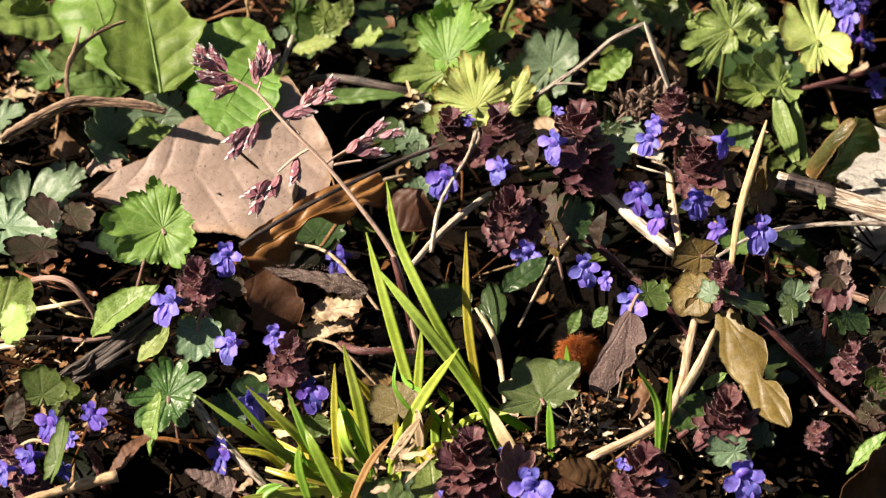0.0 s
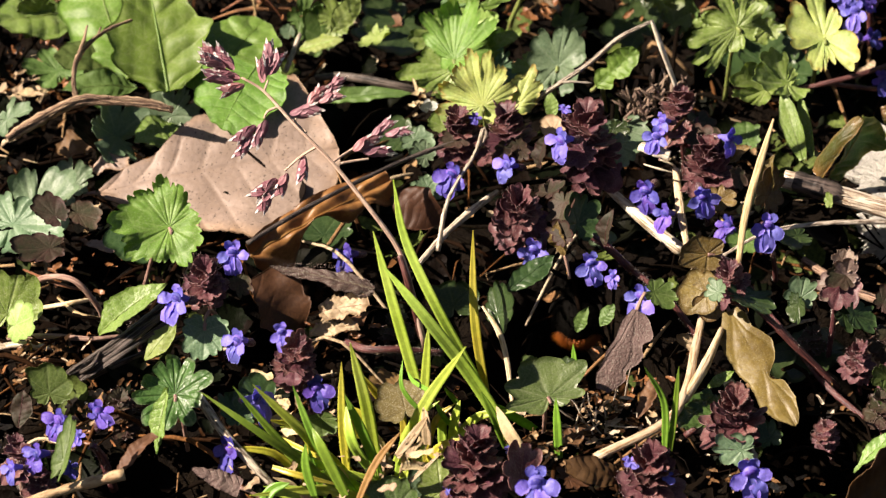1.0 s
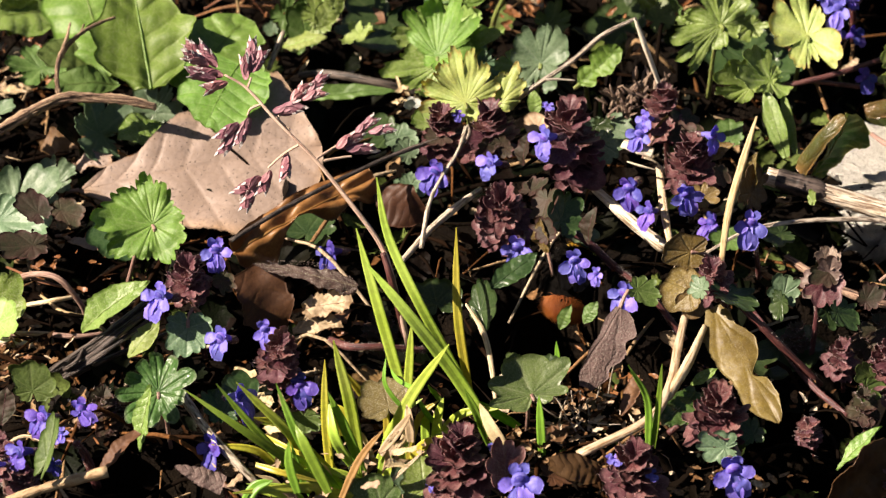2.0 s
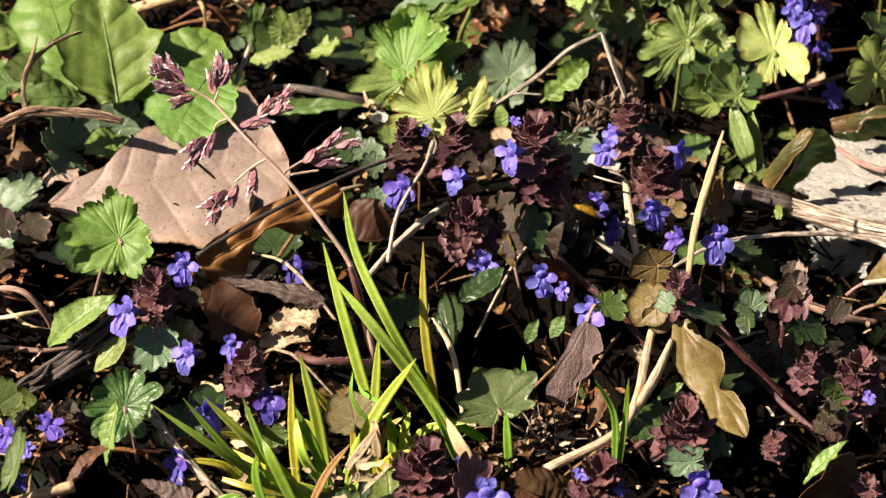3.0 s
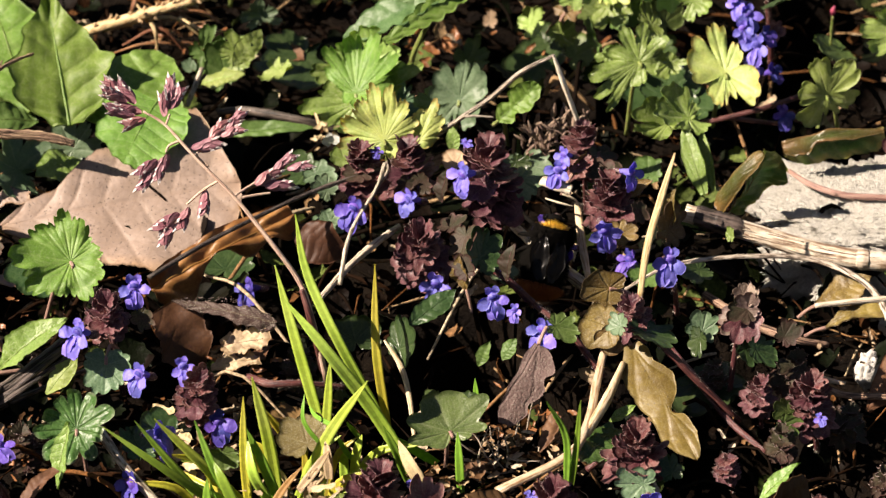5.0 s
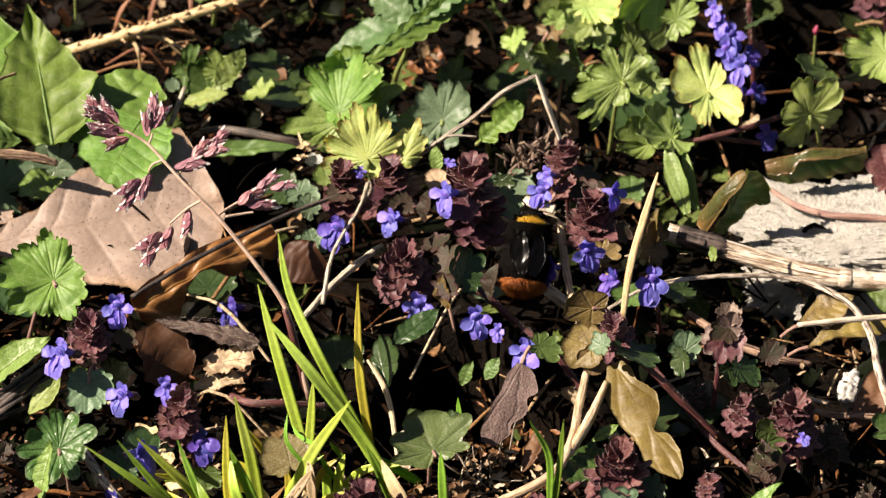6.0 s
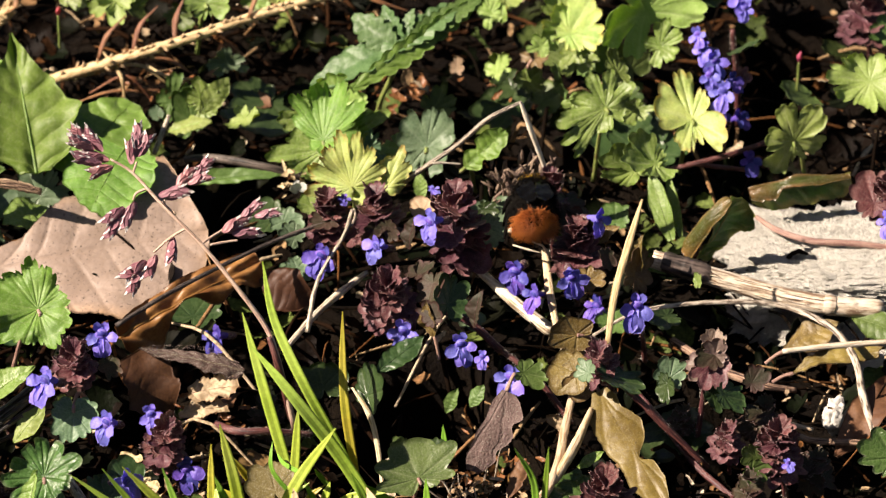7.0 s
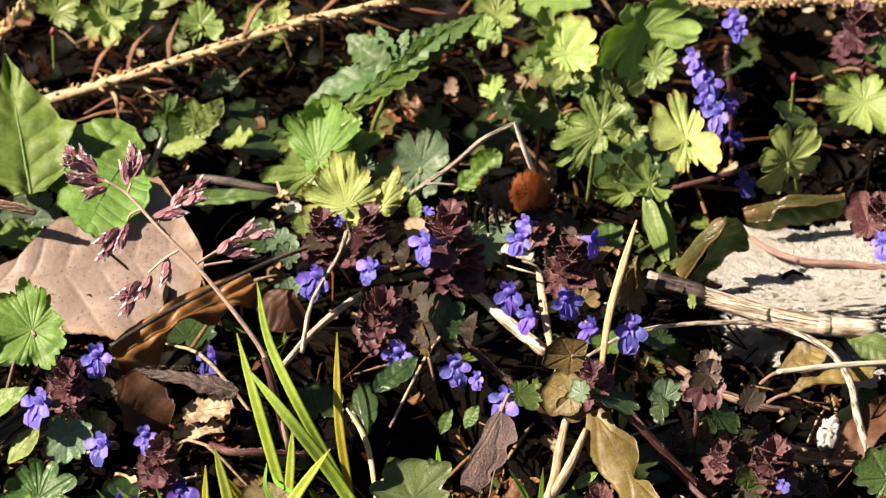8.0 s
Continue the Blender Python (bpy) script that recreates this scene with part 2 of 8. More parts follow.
NEEDLE = stalk_material("spruce_needle_brown", (0.20, 0.08, 0.035), (0.28, 0.12, 0.05), (0.10, 0.04, 0.02), 0.5)
# near-black soil: the shade between the plants is put into its colour
SHADED_SOIL = grainy_material("soil", (0.006, 0.004, 0.003), (0.011, 0.007, 0.004), (0.003, 0.002, 0.002), 260, 0.9, 1.0, 0.002)
SHADED_SOIL.node_tree.nodes["Principled BSDF"].inputs["Specular IOR Level"].default_value = 0.08
STONE = grainy_material("limestone", (0.86, 0.83, 0.75), (0.76, 0.73, 0.65), (0.52, 0.47, 0.40), 420, 0.95, 1.0, 0.003, 0.05)
CHALK = grainy_material("white_pebble", (0.62, 0.6, 0.56), (0.5, 0.48, 0.45), (0.3, 0.27, 0.23), 300, 0.85, 0.6, 0.0008)
WITHER = stalk_material("withered_calyx", (0.16, 0.10, 0.07), (0.34, 0.24, 0.18), (0.06, 0.035, 0.025), 0.75)
REDBUD = leaf_material("bud_red", (0.5, 0.06, 0.10), (0.6, 0.12, 0.16), (0.6, 0.2, 0.22), 0.4, 0.2)
FUZZ = grainy_material("leaf_fuzz", (0.34, 0.24, 0.23), (0.42, 0.32, 0.30), (0.2, 0.12, 0.12), 500, 0.5, 0.2)
HAIR = grainy_material("pale_hair", (0.55, 0.48, 0.42), (0.6, 0.55, 0.5), (0.4, 0.35, 0.3), 500, 0.4, 0.2)
LEMMA = leaf_material("spikelet_purple", (0.30, 0.10, 0.13), (0.52, 0.27, 0.29), (0.55, 0.33, 0.32), 0.4, 0.2, glow=(1.4, 0.8, 0.8), scale=400)
LEMMA_TIP = leaf_material("spikelet_white_tip", (0.85, 0.80, 0.76), (0.8, 0.7, 0.68), (0.8, 0.75, 0.7), 0.4, 0.25, glow=(1, 1, 1))

RIBS = {m: m for m in (FUZZBROWN, SCRAP, TAN, RUST, BROWN, BROWN_DARK_SHADE, CREAM, OLIVE, MAUVE, RIMMED, DARK, GREEN, ROSETTE, MID, LIME, BLUISH, YELLOW, DULL, GOLDEN, GLOSSY)}
RIBS.update({m: REDSTEM for m in (PLUM, PURPLE)})

# ---- geometry ----
UP, FACE, TILT = Vector((0, 0, 1)), Vector((0, -0.82, 0.57)), Vector((0, -0.40, 0.92))
LEFT, RIGHT = Vector((-0.6, -0.35, 0.72)), Vector((0.6, -0.35, 0.72))
BACK = Vector((-0.25, 0.45, 0.86))


def wavy(x, y, seed, size, k=3):
    """Smooth unevenness over a surface: a few crossing waves."""
    r = np.random.RandomState(seed)
    out = np.zeros_like(x)
    for i in range(k):
        a, ph, s = r.uniform(0, 6.28), r.uniform(0, 6.28), size * (1.0 + 0.9 * i)
        out = out + np.sin((x * math.cos(a) + y * math.sin(a)) * s + ph) / (1 + i)
    return out


def base_of(ob):
    p = Vector((0, 0, 0))
    while ob:
        p += ob.location
        ob = ob.parent
    return p


def part(name, geo, material, parent=None, label="", smooth=True):
    """One mesh object from (points in the world, faces, uvs), under a thing or standing alone."""
    pts, faces, uvs = geo
    pts = np.asarray(pts, float)
    at = Vector(pts[0])
    me = bpy.data.meshes.new(name)
    me.from_pydata((pts - np.array(at)).tolist(), [], faces)
    layer = me.uv_layers.new(name="uv")
    idx = np.zeros(len(me.loops), int)
    me.loops.foreach_get("vertex_index", idx)
    layer.data.foreach_set("uv", np.asarray(uvs, float)[idx].ravel())
    if smooth:
        me.polygons.foreach_set("use_smooth", [True] * len(me.polygons))
    me.materials.append(material)
    ob = new(name, me)
    ob.parent = parent
    ob.location = at - (base_of(parent) if parent else Vector((0, 0, 0)))
    if label:
        tagged(ob, label)
    return ob


def thing(name, at, label, category, group=""):
    ob = new(name)
    ob.empty_display_size = 0.005
    ob.location = at
    return tagged(ob, label, category, group)


def joined(geos):
    pts, faces, uvs, n = [], [], [], 0
    for p, f, u in geos:
        pts.append(np.asarray(p, float))
        uvs.append(np.asarray(u, float))
        faces += [tuple(i + n for i in q) for q in f]
        n += len(p)
    return np.vstack(pts), faces, np.vstack(uvs)


def curve_points(pts, n):
    """A smooth line through the given points."""
    p = np.array([tuple(q) for q in pts], float)
    if len(p) == 2:
        s = np.linspace(0, 1, n)[:, None]
        return p[0] * (1 - s) + p[1] * s
    e = np.vstack([2 * p[0] - p[1], p, 2 * p[-1] - p[-2]])
    out = []
    for s in np.linspace(0, len(p) - 1 - 1e-9, n):
        i = int(s)
        u = s - i
        a, b, c, d = e[i], e[i + 1], e[i + 2], e[i + 3]
        out.append(0.5 * (2 * b + (c - a) * u + (2 * a - 5 * b + 4 * c - d) * u * u + (3 * b - a - 3 * c + d) * u ** 3))
    return np.array(out)


def tube(pts, radii, sides=8, n=None, flat=1.0, lumps=0.0, seed=0, hint=UP):
    """A stalk through pts, radii in mm spread along it; flat < 1 presses it."""
    n = n or max(5, len(pts) * 6)
    c = curve_points(pts, n)
    r = np.interp(np.linspace(0, 1, n), np.linspace(0, 1, len(radii)), radii) / 1000.0
    rng = np.random.RandomState(seed)
    tan = np.gradient(c, axis=0)
    tan /= np.linalg.norm(tan, axis=1)[:, None] + 1e-12
    length = np.concatenate([[0], np.cumsum(np.linalg.norm(np.diff(c, axis=0), axis=1))])
    out, uv, faces = [], [], []
    h = np.array(hint, float)
    bulge = 1 + lumps * rng.uniform(-1, 1, sides)
    for i in range(n):
        side = np.cross(tan[i], h)
        if np.linalg.norm(side) < 0.05:
            side = np.cross(tan[i], (0.3, 1, 0.2))
        side /= np.linalg.norm(side)
        top = np.cross(side, tan[i])
        k = 1 + lumps * rng.uniform(-0.6, 0.6)
        for j in range(sides):
            a = 2 * math.pi * j / sides
            out.append(c[i] + r[i] * k * bulge[j] * (math.cos(a) * side + flat * math.sin(a) * top))
            uv.append((abs(2 * j / sides - 1), length[i] * 100))
    for i in range(n - 1):
        for j in range(sides):
            k = (j + 1) % sides
            faces.append((i * sides + j, i * sides + k, (i + 1) * sides + k, (i + 1) * sides + j))
    faces.append(tuple(range(sides - 1, -1, -1)))
    faces.append(tuple((n - 1) * sides + j for j in range(sides)))
    return np.array(out), faces, uv


def thick(pts, faces, uvs, rim, t):
    """Gives a surface its thickness: a second skin below it and a rim between."""
    n = len(pts)
    low = pts - np.array([0, 0, t])
    f = list(faces) + [tuple(reversed([i + n for i in q])) for q in faces]
    for a, b in zip(rim, rim[1:]):
        f.append((b, a, a + n, b + n))
    return np.vstack([pts, low]), f, np.vstack([uvs, uvs])


def placed(local, base, tip, normal):
    """Lays a local shape (base at 0, tip on +y at length 1, top along +z) from base to tip."""
    b, t = Vector(base), Vector(tip)
    y = (t - b)
    size = y.length
    y.normalize()
    z = Vector(normal) - Vector(normal).dot(y) * y
    z.normalize()
    x = y.cross(z)
    m = np.array([x, y, z])
    return np.array(b) + (local * size) @ m


def lobed(base, tip, normal=TILT, wide=1.0, lobes=0, depth=0.5, teeth=15, tooth=0.10, cup=0.12, fold=0.0, wave=0.03, relief=0.011, seed=0, spokes=96, rings=6, back=0.45, sinus=0.8, thickness=0.016, fingers=None, notch=0.3):
    """A round, crenate or palmately lobed blade; the stalk joins it at base. fingers gives its lobes as (degrees from the tip, length)."""
    th = np.linspace(-math.pi, math.pi, spokes + 1)[:-1]
    off = (1 - back) / (1 + back)
    r = off * np.cos(th) + np.sqrt(1 - (off * np.sin(th)) ** 2)
    r = r / (1 + off)
    gap = math.pi - np.abs(th)
    r = r * (1 - sinus * np.exp(-(gap / 0.33) ** 2))
    rng = np.random.RandomState(seed + 11)
    if fingers:
        rows = sorted((math.radians(a), b) for a, b in fingers)
        rows = [(rows[-1][0] - 2 * math.pi, rows[-1][1])] + rows + [(rows[0][0] + 2 * math.pi, rows[0][1])]
        heads = np.array([q[0] for q in rows])
        i = np.clip(np.searchsorted(heads, th) - 1, 0, len(rows) - 2)
        f = (th - heads[i]) / (heads[i + 1] - heads[i])
        d = 1 - np.abs(2 * f - 1)
        long = np.array([q[1] for q in rows])
        ease = f * f * (3 - 2 * f)
        r = long[i] * (1 - ease) + long[i + 1] * ease
        r = r * (1 - notch * d ** 5) * (1 - 0.12 * np.exp(-((d - 0.45) / 0.09) ** 2) * (tooth > 0.06))
        r = r * (1 + 0.05 * np.sin(5 * th + seed) + 0.04 * np.sin(9 * th + 2 * seed))
        vein = 0.05 + 0.95 * d
    elif lobes:
        step = 2 * math.pi * 0.86 / lobes
        d = np.abs((th / step + (0.5 if lobes % 2 == 0 else 0) + 0.5) % 1.0 - 0.5) * 2
        k = np.clip(np.round(th / step), -lobes, lobes)
        r = r * (1 - depth * 0.85 * d ** 6) * (1 + 0.16 * np.sin(k * 2.3 + seed))
        r = r * (1 + tooth * (np.abs(np.cos(1.5 * math.pi * d)) ** 0.5 - 0.6 + 0.35 * (1 - d)))
        vein = d
    else:
        d = np.abs((th / 0.92 + 0.5) % 1.0 - 0.5) * 2
        r = r * (1 + tooth * (np.abs(np.cos(th * teeth / 2)) ** 0.7 - 0.5)) * (1 - 0.10 * np.abs(np.sin(th * 2.5 + 1.57)) ** 6) * (1 + 0.05 * np.sin(th * 3 + seed) + 0.03 * np.sin(th * 7 + seed * 2))
        vein = d
    if not fingers:
        r = r * (1 + 0.06 * np.sin(th + rng.uniform(0, 6)) + 0.05 * np.sin(2 * th + rng.uniform(0, 6)))
        r = r / r[spokes // 2]
    loose = 0.0 if fingers else 1.0
    bent = th + loose * (0.13 * np.sin(2 * th + rng.uniform(0, 6)) + 0.06 * np.sin(5 * th + rng.uniform(0, 6)))
    pts, uvs = [np.zeros((1, 3))], [np.array([[0.3, 0.0]])]
    for i in range(1, rings + 1):
        s = i / rings
        x, y = np.sin(bent - bent[spokes // 2]) * r * s * wide, np.cos(bent - bent[spokes // 2]) * r * s
        z = cup * (x * x + y * y) + fold * np.abs(x) + relief * np.sin(np.pi * np.clip(vein, 0, 1) * 0.9) * s ** 0.7
        z = z + wave * s * s * wavy(x, y, seed, 5.0) + relief * 0.55 * s * wavy(x, y, seed + 3, 17.0, 4)
        pts.append(np.stack([x, y, z], 1))
        uvs.append(np.stack([vein * (0.25 + s), np.full_like(x, s)], 1))
    pts, uvs = np.vstack(pts), np.vstack(uvs)
    tipz = pts[1 + (rings - 1) * spokes + spokes // 2, 2]
    pts[:, 2] -= tipz * pts[:, 1]
    faces = [(0, 1 + j, 1 + (j + 1) % spokes) for j in range(spokes)]
    for i in range(rings - 1):
        a, b = 1 + i * spokes, 1 + (i + 1) * spokes
        faces += [(a + j, b + j, b + (j + 1) % spokes, a + (j + 1) % spokes) for j in range(spokes)]
    faces = [tuple(reversed(q)) for q in faces]
    rim = [1 + (rings - 1) * spokes + j % spokes for j in range(spokes + 1)]
    pts, faces, uvs = thick(pts, faces, uvs, rim, thickness)
    return placed(pts, base, tip, normal), faces, uvs


def ribbed(base, tip, normal=TILT, wide=0.5, profile=None, lobes=0, depth=0.25, teeth=0, tooth=0.03, bend=0.4, fold=0.0, curl=0.0, wave=0.03, relief=0.02, veins=7, seed=0, nu=14, nv=34, thickness=0.012, twist=0.0, sides=None, rag=0.0):
    """A long blade with a midrib; profile gives its half-width from base to tip, or sides (left, right) that of each half, as (place, width)."""
    prof = profile or [0.12, 0.5, 0.85, 1.0, 0.97, 0.8, 0.5, 0.02]
    v = np.linspace(0, 1, nv)
    u = np.linspace(-1, 1, nu)
    w = np.interp(v, np.linspace(0, 1, len(prof)), prof) * wide * 0.5
    for _ in range(2):
        w[1:-1] = (w[:-2] + 2 * w[1:-1] + w[2:]) / 4
    rng = np.random.RandomState(seed + 5)
    U, V = np.meshgrid(u, v)
    edge = np.ones((nv, 2))
    for s in (0, 1):
        if lobes:
            edge[:, s] *= 1 - depth * np.abs(np.sin(math.pi * (v * lobes + 0.25 * s + rng.uniform(0, 0.3)))) ** 1.5
        if teeth:
            edge[:, s] *= 1 + tooth * (np.abs(np.cos(math.pi * v * teeth + s)) - 0.5)
        edge[:, s] *= 1 + 0.05 * np.sin(v * 17 + rng.uniform(0, 6))
    halves = np.stack([w, w], 1)
    if sides:
        for i in (0, 1):
            h = np.interp(v, *zip(*sides[i]))
            for _ in range(3):
                h[1:-1] = (h[:-2] + 2 * h[1:-1] + h[2:]) / 4
            halves[:, i] = h * wide * 0.5
    if rag:
        for i in (0, 1):
            halves[:, i] *= 1 + rag * (wavy(v * 40, v * 0, seed + 7 + i, 1.0, 4) * 0.4 + rng.uniform(-0.5, 0.5, nv))
    W = np.where(U < 0, (halves * edge)[:, :1], (halves * edge)[:, 1:])
    x = U * W
    z = fold * np.abs(x) + wave * wavy(x, V, seed, 7.0) * (0.3 + np.abs(U))
    phase = (V * veins - np.abs(U) * 0.9) % 1.0
    d = np.abs(phase - 0.5) * 2
    d = 1 - d
    z = z + relief * np.sin(np.clip(d, 0, 1) * math.pi / 2) * np.clip(np.abs(U) * 3, 0, 1) + relief * 0.4 * wavy(x, V, seed + 3, 19.0, 4)
    if curl:
        ang = x * curl / (wide * 0.5)
        rad = wide * 0.5 / curl
        x, z = np.sin(ang) * rad, z + (1 - np.cos(ang)) * rad
    if twist:
        a = twist * (V - 0.5)
        x, z = x * np.cos(a) - z * np.sin(a), x * np.sin(a) + z * np.cos(a)
    if abs(bend) > 1e-3:
        ang = V * bend
        yy, zz = np.sin(ang) / bend, (1 - np.cos(ang)) / bend
        y, z = yy - z * np.sin(ang), -zz + z * np.cos(ang)
    else:
        y = V.copy()
    mid = nu // 2
    ty, tz = 0.5 * (y[-1, mid] + y[-1, mid - 1]), 0.5 * (z[-1, mid] + z[-1, mid - 1])
    a = math.atan2(tz, ty)
    s = 1 / math.hypot(ty, tz)
    y, z = (y * math.cos(a) + z * math.sin(a)) * s, (-y * math.sin(a) + z * math.cos(a)) * s
    pts = np.stack([x.ravel(), y.ravel(), z.ravel()], 1)
    vein = np.minimum(d * 0.8 + 0.05, np.abs(U) * 5 + 0.0)
    rimness = np.maximum(np.abs(U), np.abs(V * 2 - 1))
    uvs = np.stack([vein.ravel(), rimness.ravel()], 1)
    faces = []
    for i in range(nv - 1):
        for j in range(nu - 1):
            q = i * nu + j
            faces.append((q, q + 1, q + nu + 1, q + nu))
    rim = list(range(nu)) + [i * nu + nu - 1 for i in range(1, nv)] + [(nv - 1) * nu + j for j in range(nu - 2, -1, -1)] + [i * nu for i in range(nv - 2, -1, -1)]
    rim = rim[::-1]
    pts, faces, uvs = thick(pts, faces, uvs, rim, thickness)
    return placed(pts, base, tip, normal), faces, uvs


def blade(pts, width, fold=0.32, n=16, taper=None, normal=None):
    """A grass blade through pts: a keeled ribbon that narrows to its tip, width in mm."""
    c = curve_points(pts, n)
    tan = np.gradient(c, axis=0)
    tan /= np.linalg.norm(tan, axis=1)[:, None]
    tp = taper or [0.75, 1.0, 1.0, 0.9, 0.65, 0.08]
    w = np.interp(np.linspace(0, 1, n), np.linspace(0, 1, len(tp)), tp) * width * 1.02 / 2000.0
    h = np.array(normal if normal is not None else (-0.3, -0.8, 0.5), float)
    out, uv = [], []
    for i in range(n):
        side = np.cross(tan[i], h)
        side /= np.linalg.norm(side) + 1e-9
        up = np.cross(side, tan[i])
        for k, s in enumerate((-1, -0.5, 0, 0.5, 1)):
            out.append(c[i] + side * s * w[i] + up * abs(s) * w[i] * fold)
            uv.append((0.1 + abs(s) * 0.9, i / (n - 1)))
        for k, s in enumerate((-1, -0.5, 0, 0.5, 1)):
            out.append(c[i] + side * s * w[i] * 0.98 + up * (abs(s) * w[i] * fold - 0.00018))
            uv.append((0.1 + abs(s) * 0.9, i / (n - 1)))
    faces = []
    for i in range(n - 1):
        a, b = i * 10, i * 10 + 10
        for k in range(4):
            faces.append((a + k, a + k + 1, b + k + 1, b + k))
            faces.append((a + 5 + k, b + 5 + k, b + 6 + k, a + 6 + k))
        faces.append((a, b, b + 5, a + 5))
        faces.append((a + 4, a + 9, b + 9, b + 4))
    return np.array(out), faces, uv


def sag(a, b, s=0.5, drop=0.0, side=0.0):
    """A point between a and b, lifted or shifted."""
    p = Vector(a).lerp(Vector(b), s)
    return (p.x + side, p.y, p.z + drop)


def hairs(pts, radius, count, length, seed=0):
    """Fine pale hairs standing off a stalk (mm)."""
    rng = np.random.RandomState(seed)
    c = curve_points(pts, 40)
    geos = []
    for _ in range(count):
        s = rng.uniform(0, 38.9)
        i = int(s)
        p = c[i] * (1 - s + i) + c[i + 1] * (s - i)
        t = c[i + 1] - c[i]
        d = np.cross(t, rng.normal(size=3))
        d /= np.linalg.norm(d) + 1e-12
        d = d + t / np.linalg.norm(t) * rng.uniform(-0.4, 0.4)
        w = np.cross(d, t)
        w = w / (np.linalg.norm(w) + 1e-12) * 0.00005
        a = p + d * radius * 0.0009
        b = a + d * length * rng.uniform(0.5, 1.1) / 1000
        o = t / np.linalg.norm(t) * 0.00005
        geos.append((np.array([a + w, a - w + o, a - w - o, b]), [(0, 1, 3), (1, 2, 3), (2, 0, 3)], [(0, 0)] * 4))
    return joined(geos)


# ---- kinds of things ----


def single_leaf(name, kind, base, tip, material, label, category="leaf", group="", root=None, stalk=GREENSTEM, stalk_r=0.7, **k):
    """A leaf on its own stalk: the blade and, where root is given, the stalk down to it."""
    ob = thing(name, root or base, label, category, group)
    part("blade", kind(base, tip, **k), material, ob)
    if material in (TAN, OLIVE, MAUVE, GOLDEN):
        d = (Vector(base) - Vector(tip)).normalized()
        part("stalk", tube([base, Vector(base) + d * 0.003, Vector(base) + d * 0.006 + Vector((0, 0, -0.001))], [0.6, 0.5, 0.5], 7), PINKSTEM, ob)
    elif kind is ribbed and material not in (BROWN, BROWN_DARK_SHADE):
        nu, nv = k.get("nu", 14), k.get("nv", 34)
        g = np.asarray(kind(base, tip, **k)[0])
        line = [(g[i * nu + nu // 2] + g[i * nu + (nu - 1) // 2]) / 2 for i in range(0, int(nv * 0.9), 3)]
        r = 0.012 * (Vector(tip) - Vector(base)).length * 1000
        part("midrib", tube(line, [min(r, 0.5), min(r, 0.4) * 0.7, 0.12], 6, len(line) * 3), RIBS.get(material, GREENSTEM), ob)
    if root:
        d = (Vector(tip) - Vector(base)).normalized() * 0.002
        part("stalk", tube([root, sag(root, base, 0.55, 0.004), tuple(Vector(base) - d), base], [stalk_r, stalk_r * 0.9, stalk_r * 0.8], 7), stalk, ob)
    return ob


def petal(base, tip, normal, wide, seed=0, bend=0.7, cup=0.0):
    """A rounded lobe of a flower."""
    prof = [0.42, 0.55, 0.75, 0.93, 1.0, 1.0, 0.95, 0.8, 0.45]
    return ribbed(base, tip, normal, wide, prof, bend=bend, curl=cup, wave=0.05, relief=0.015, veins=2, seed=seed, nu=8, nv=13, thickness=0.03)


def flower(parent, at, facing, size=10.0, material=PETAL, roll=0.0, seed=0, openness=1.0):
    """A two-lipped flower: long tube out of a downy calyx, small upright hood, two side lobes and a broad drooping lip of two."""
    rng = np.random.RandomState(seed)
    size = size * 0.88
    s = size / 1000.0
    f = (Vector(facing) + Vector(rng.normal(size=3)) * 0.13).normalized()
    roll = roll + rng.uniform(-18, 18)
    r = f.cross(UP)
    r.normalize()
    u = r.cross(f)
    q = Matrix.Rotation(radians(roll), 3, f)
    r, u = q @ r, q @ u
    o = Vector(at)

    def pt(a, b, c):
        return o + (r * a + u * b + f * c) * s

    fl = part("flower", tube([pt(0, -0.2, -0.75), pt(0, -0.1, -0.5), pt(0, -0.02, -0.2), pt(0, 0, 0.05)], [size * 0.06, size * 0.09, size * 0.15, size * 0.22], 10, 12), material, parent)
    part("calyx", tube([pt(0, -0.3, -1.0), pt(0, -0.23, -0.8), pt(0, -0.14, -0.5)], [size * 0.06, size * 0.14, size * 0.13], 8, 8, lumps=0.12, seed=seed), CALYX, fl)
    droop = rng.uniform(0.05, 0.4)
    for sx in (-1, 1):
        part("hood_lobe", petal(pt(0.06 * sx, 0.12, -0.06), pt((0.10 + 0.07 * openness) * sx, 0.42, 0.0 + 0.24 * (1 - openness) + rng.uniform(-0.08, 0.12)), f * 0.9 - u * 0.4 - r * 0.3 * sx, 0.95, seed + sx, 0.4, 0.5), material, fl)
        part("side_lobe", petal(pt(0.15 * sx, 0.0, 0.0), pt((0.44 + 0.1 * rng.rand()) * sx, -0.10 - 0.22 * rng.rand(), 0.12 + 0.16 * rng.rand()), u * 0.5 + f * 0.9 - r * 0.2 * sx, 0.86, seed + 3 * sx, 0.7, 0.3), material, fl)
        part("lip_lobe", petal(pt(0.02 * sx, -0.10, 0.02), pt(0.15 * sx, -0.70 - 0.1 * rng.rand(), 0.45 - droop), u * 0.7 + f * 0.8 + r * 0.12 * sx, 0.62, seed + 7 * sx, 0.95), material, fl)
    part("throat", tube([pt(0, 0, 0.0), pt(0, -0.03, 0.055)], [size * 0.17, size * 0.15], 8, 4), PETAL_DEEP_SHADE, fl)
    return fl


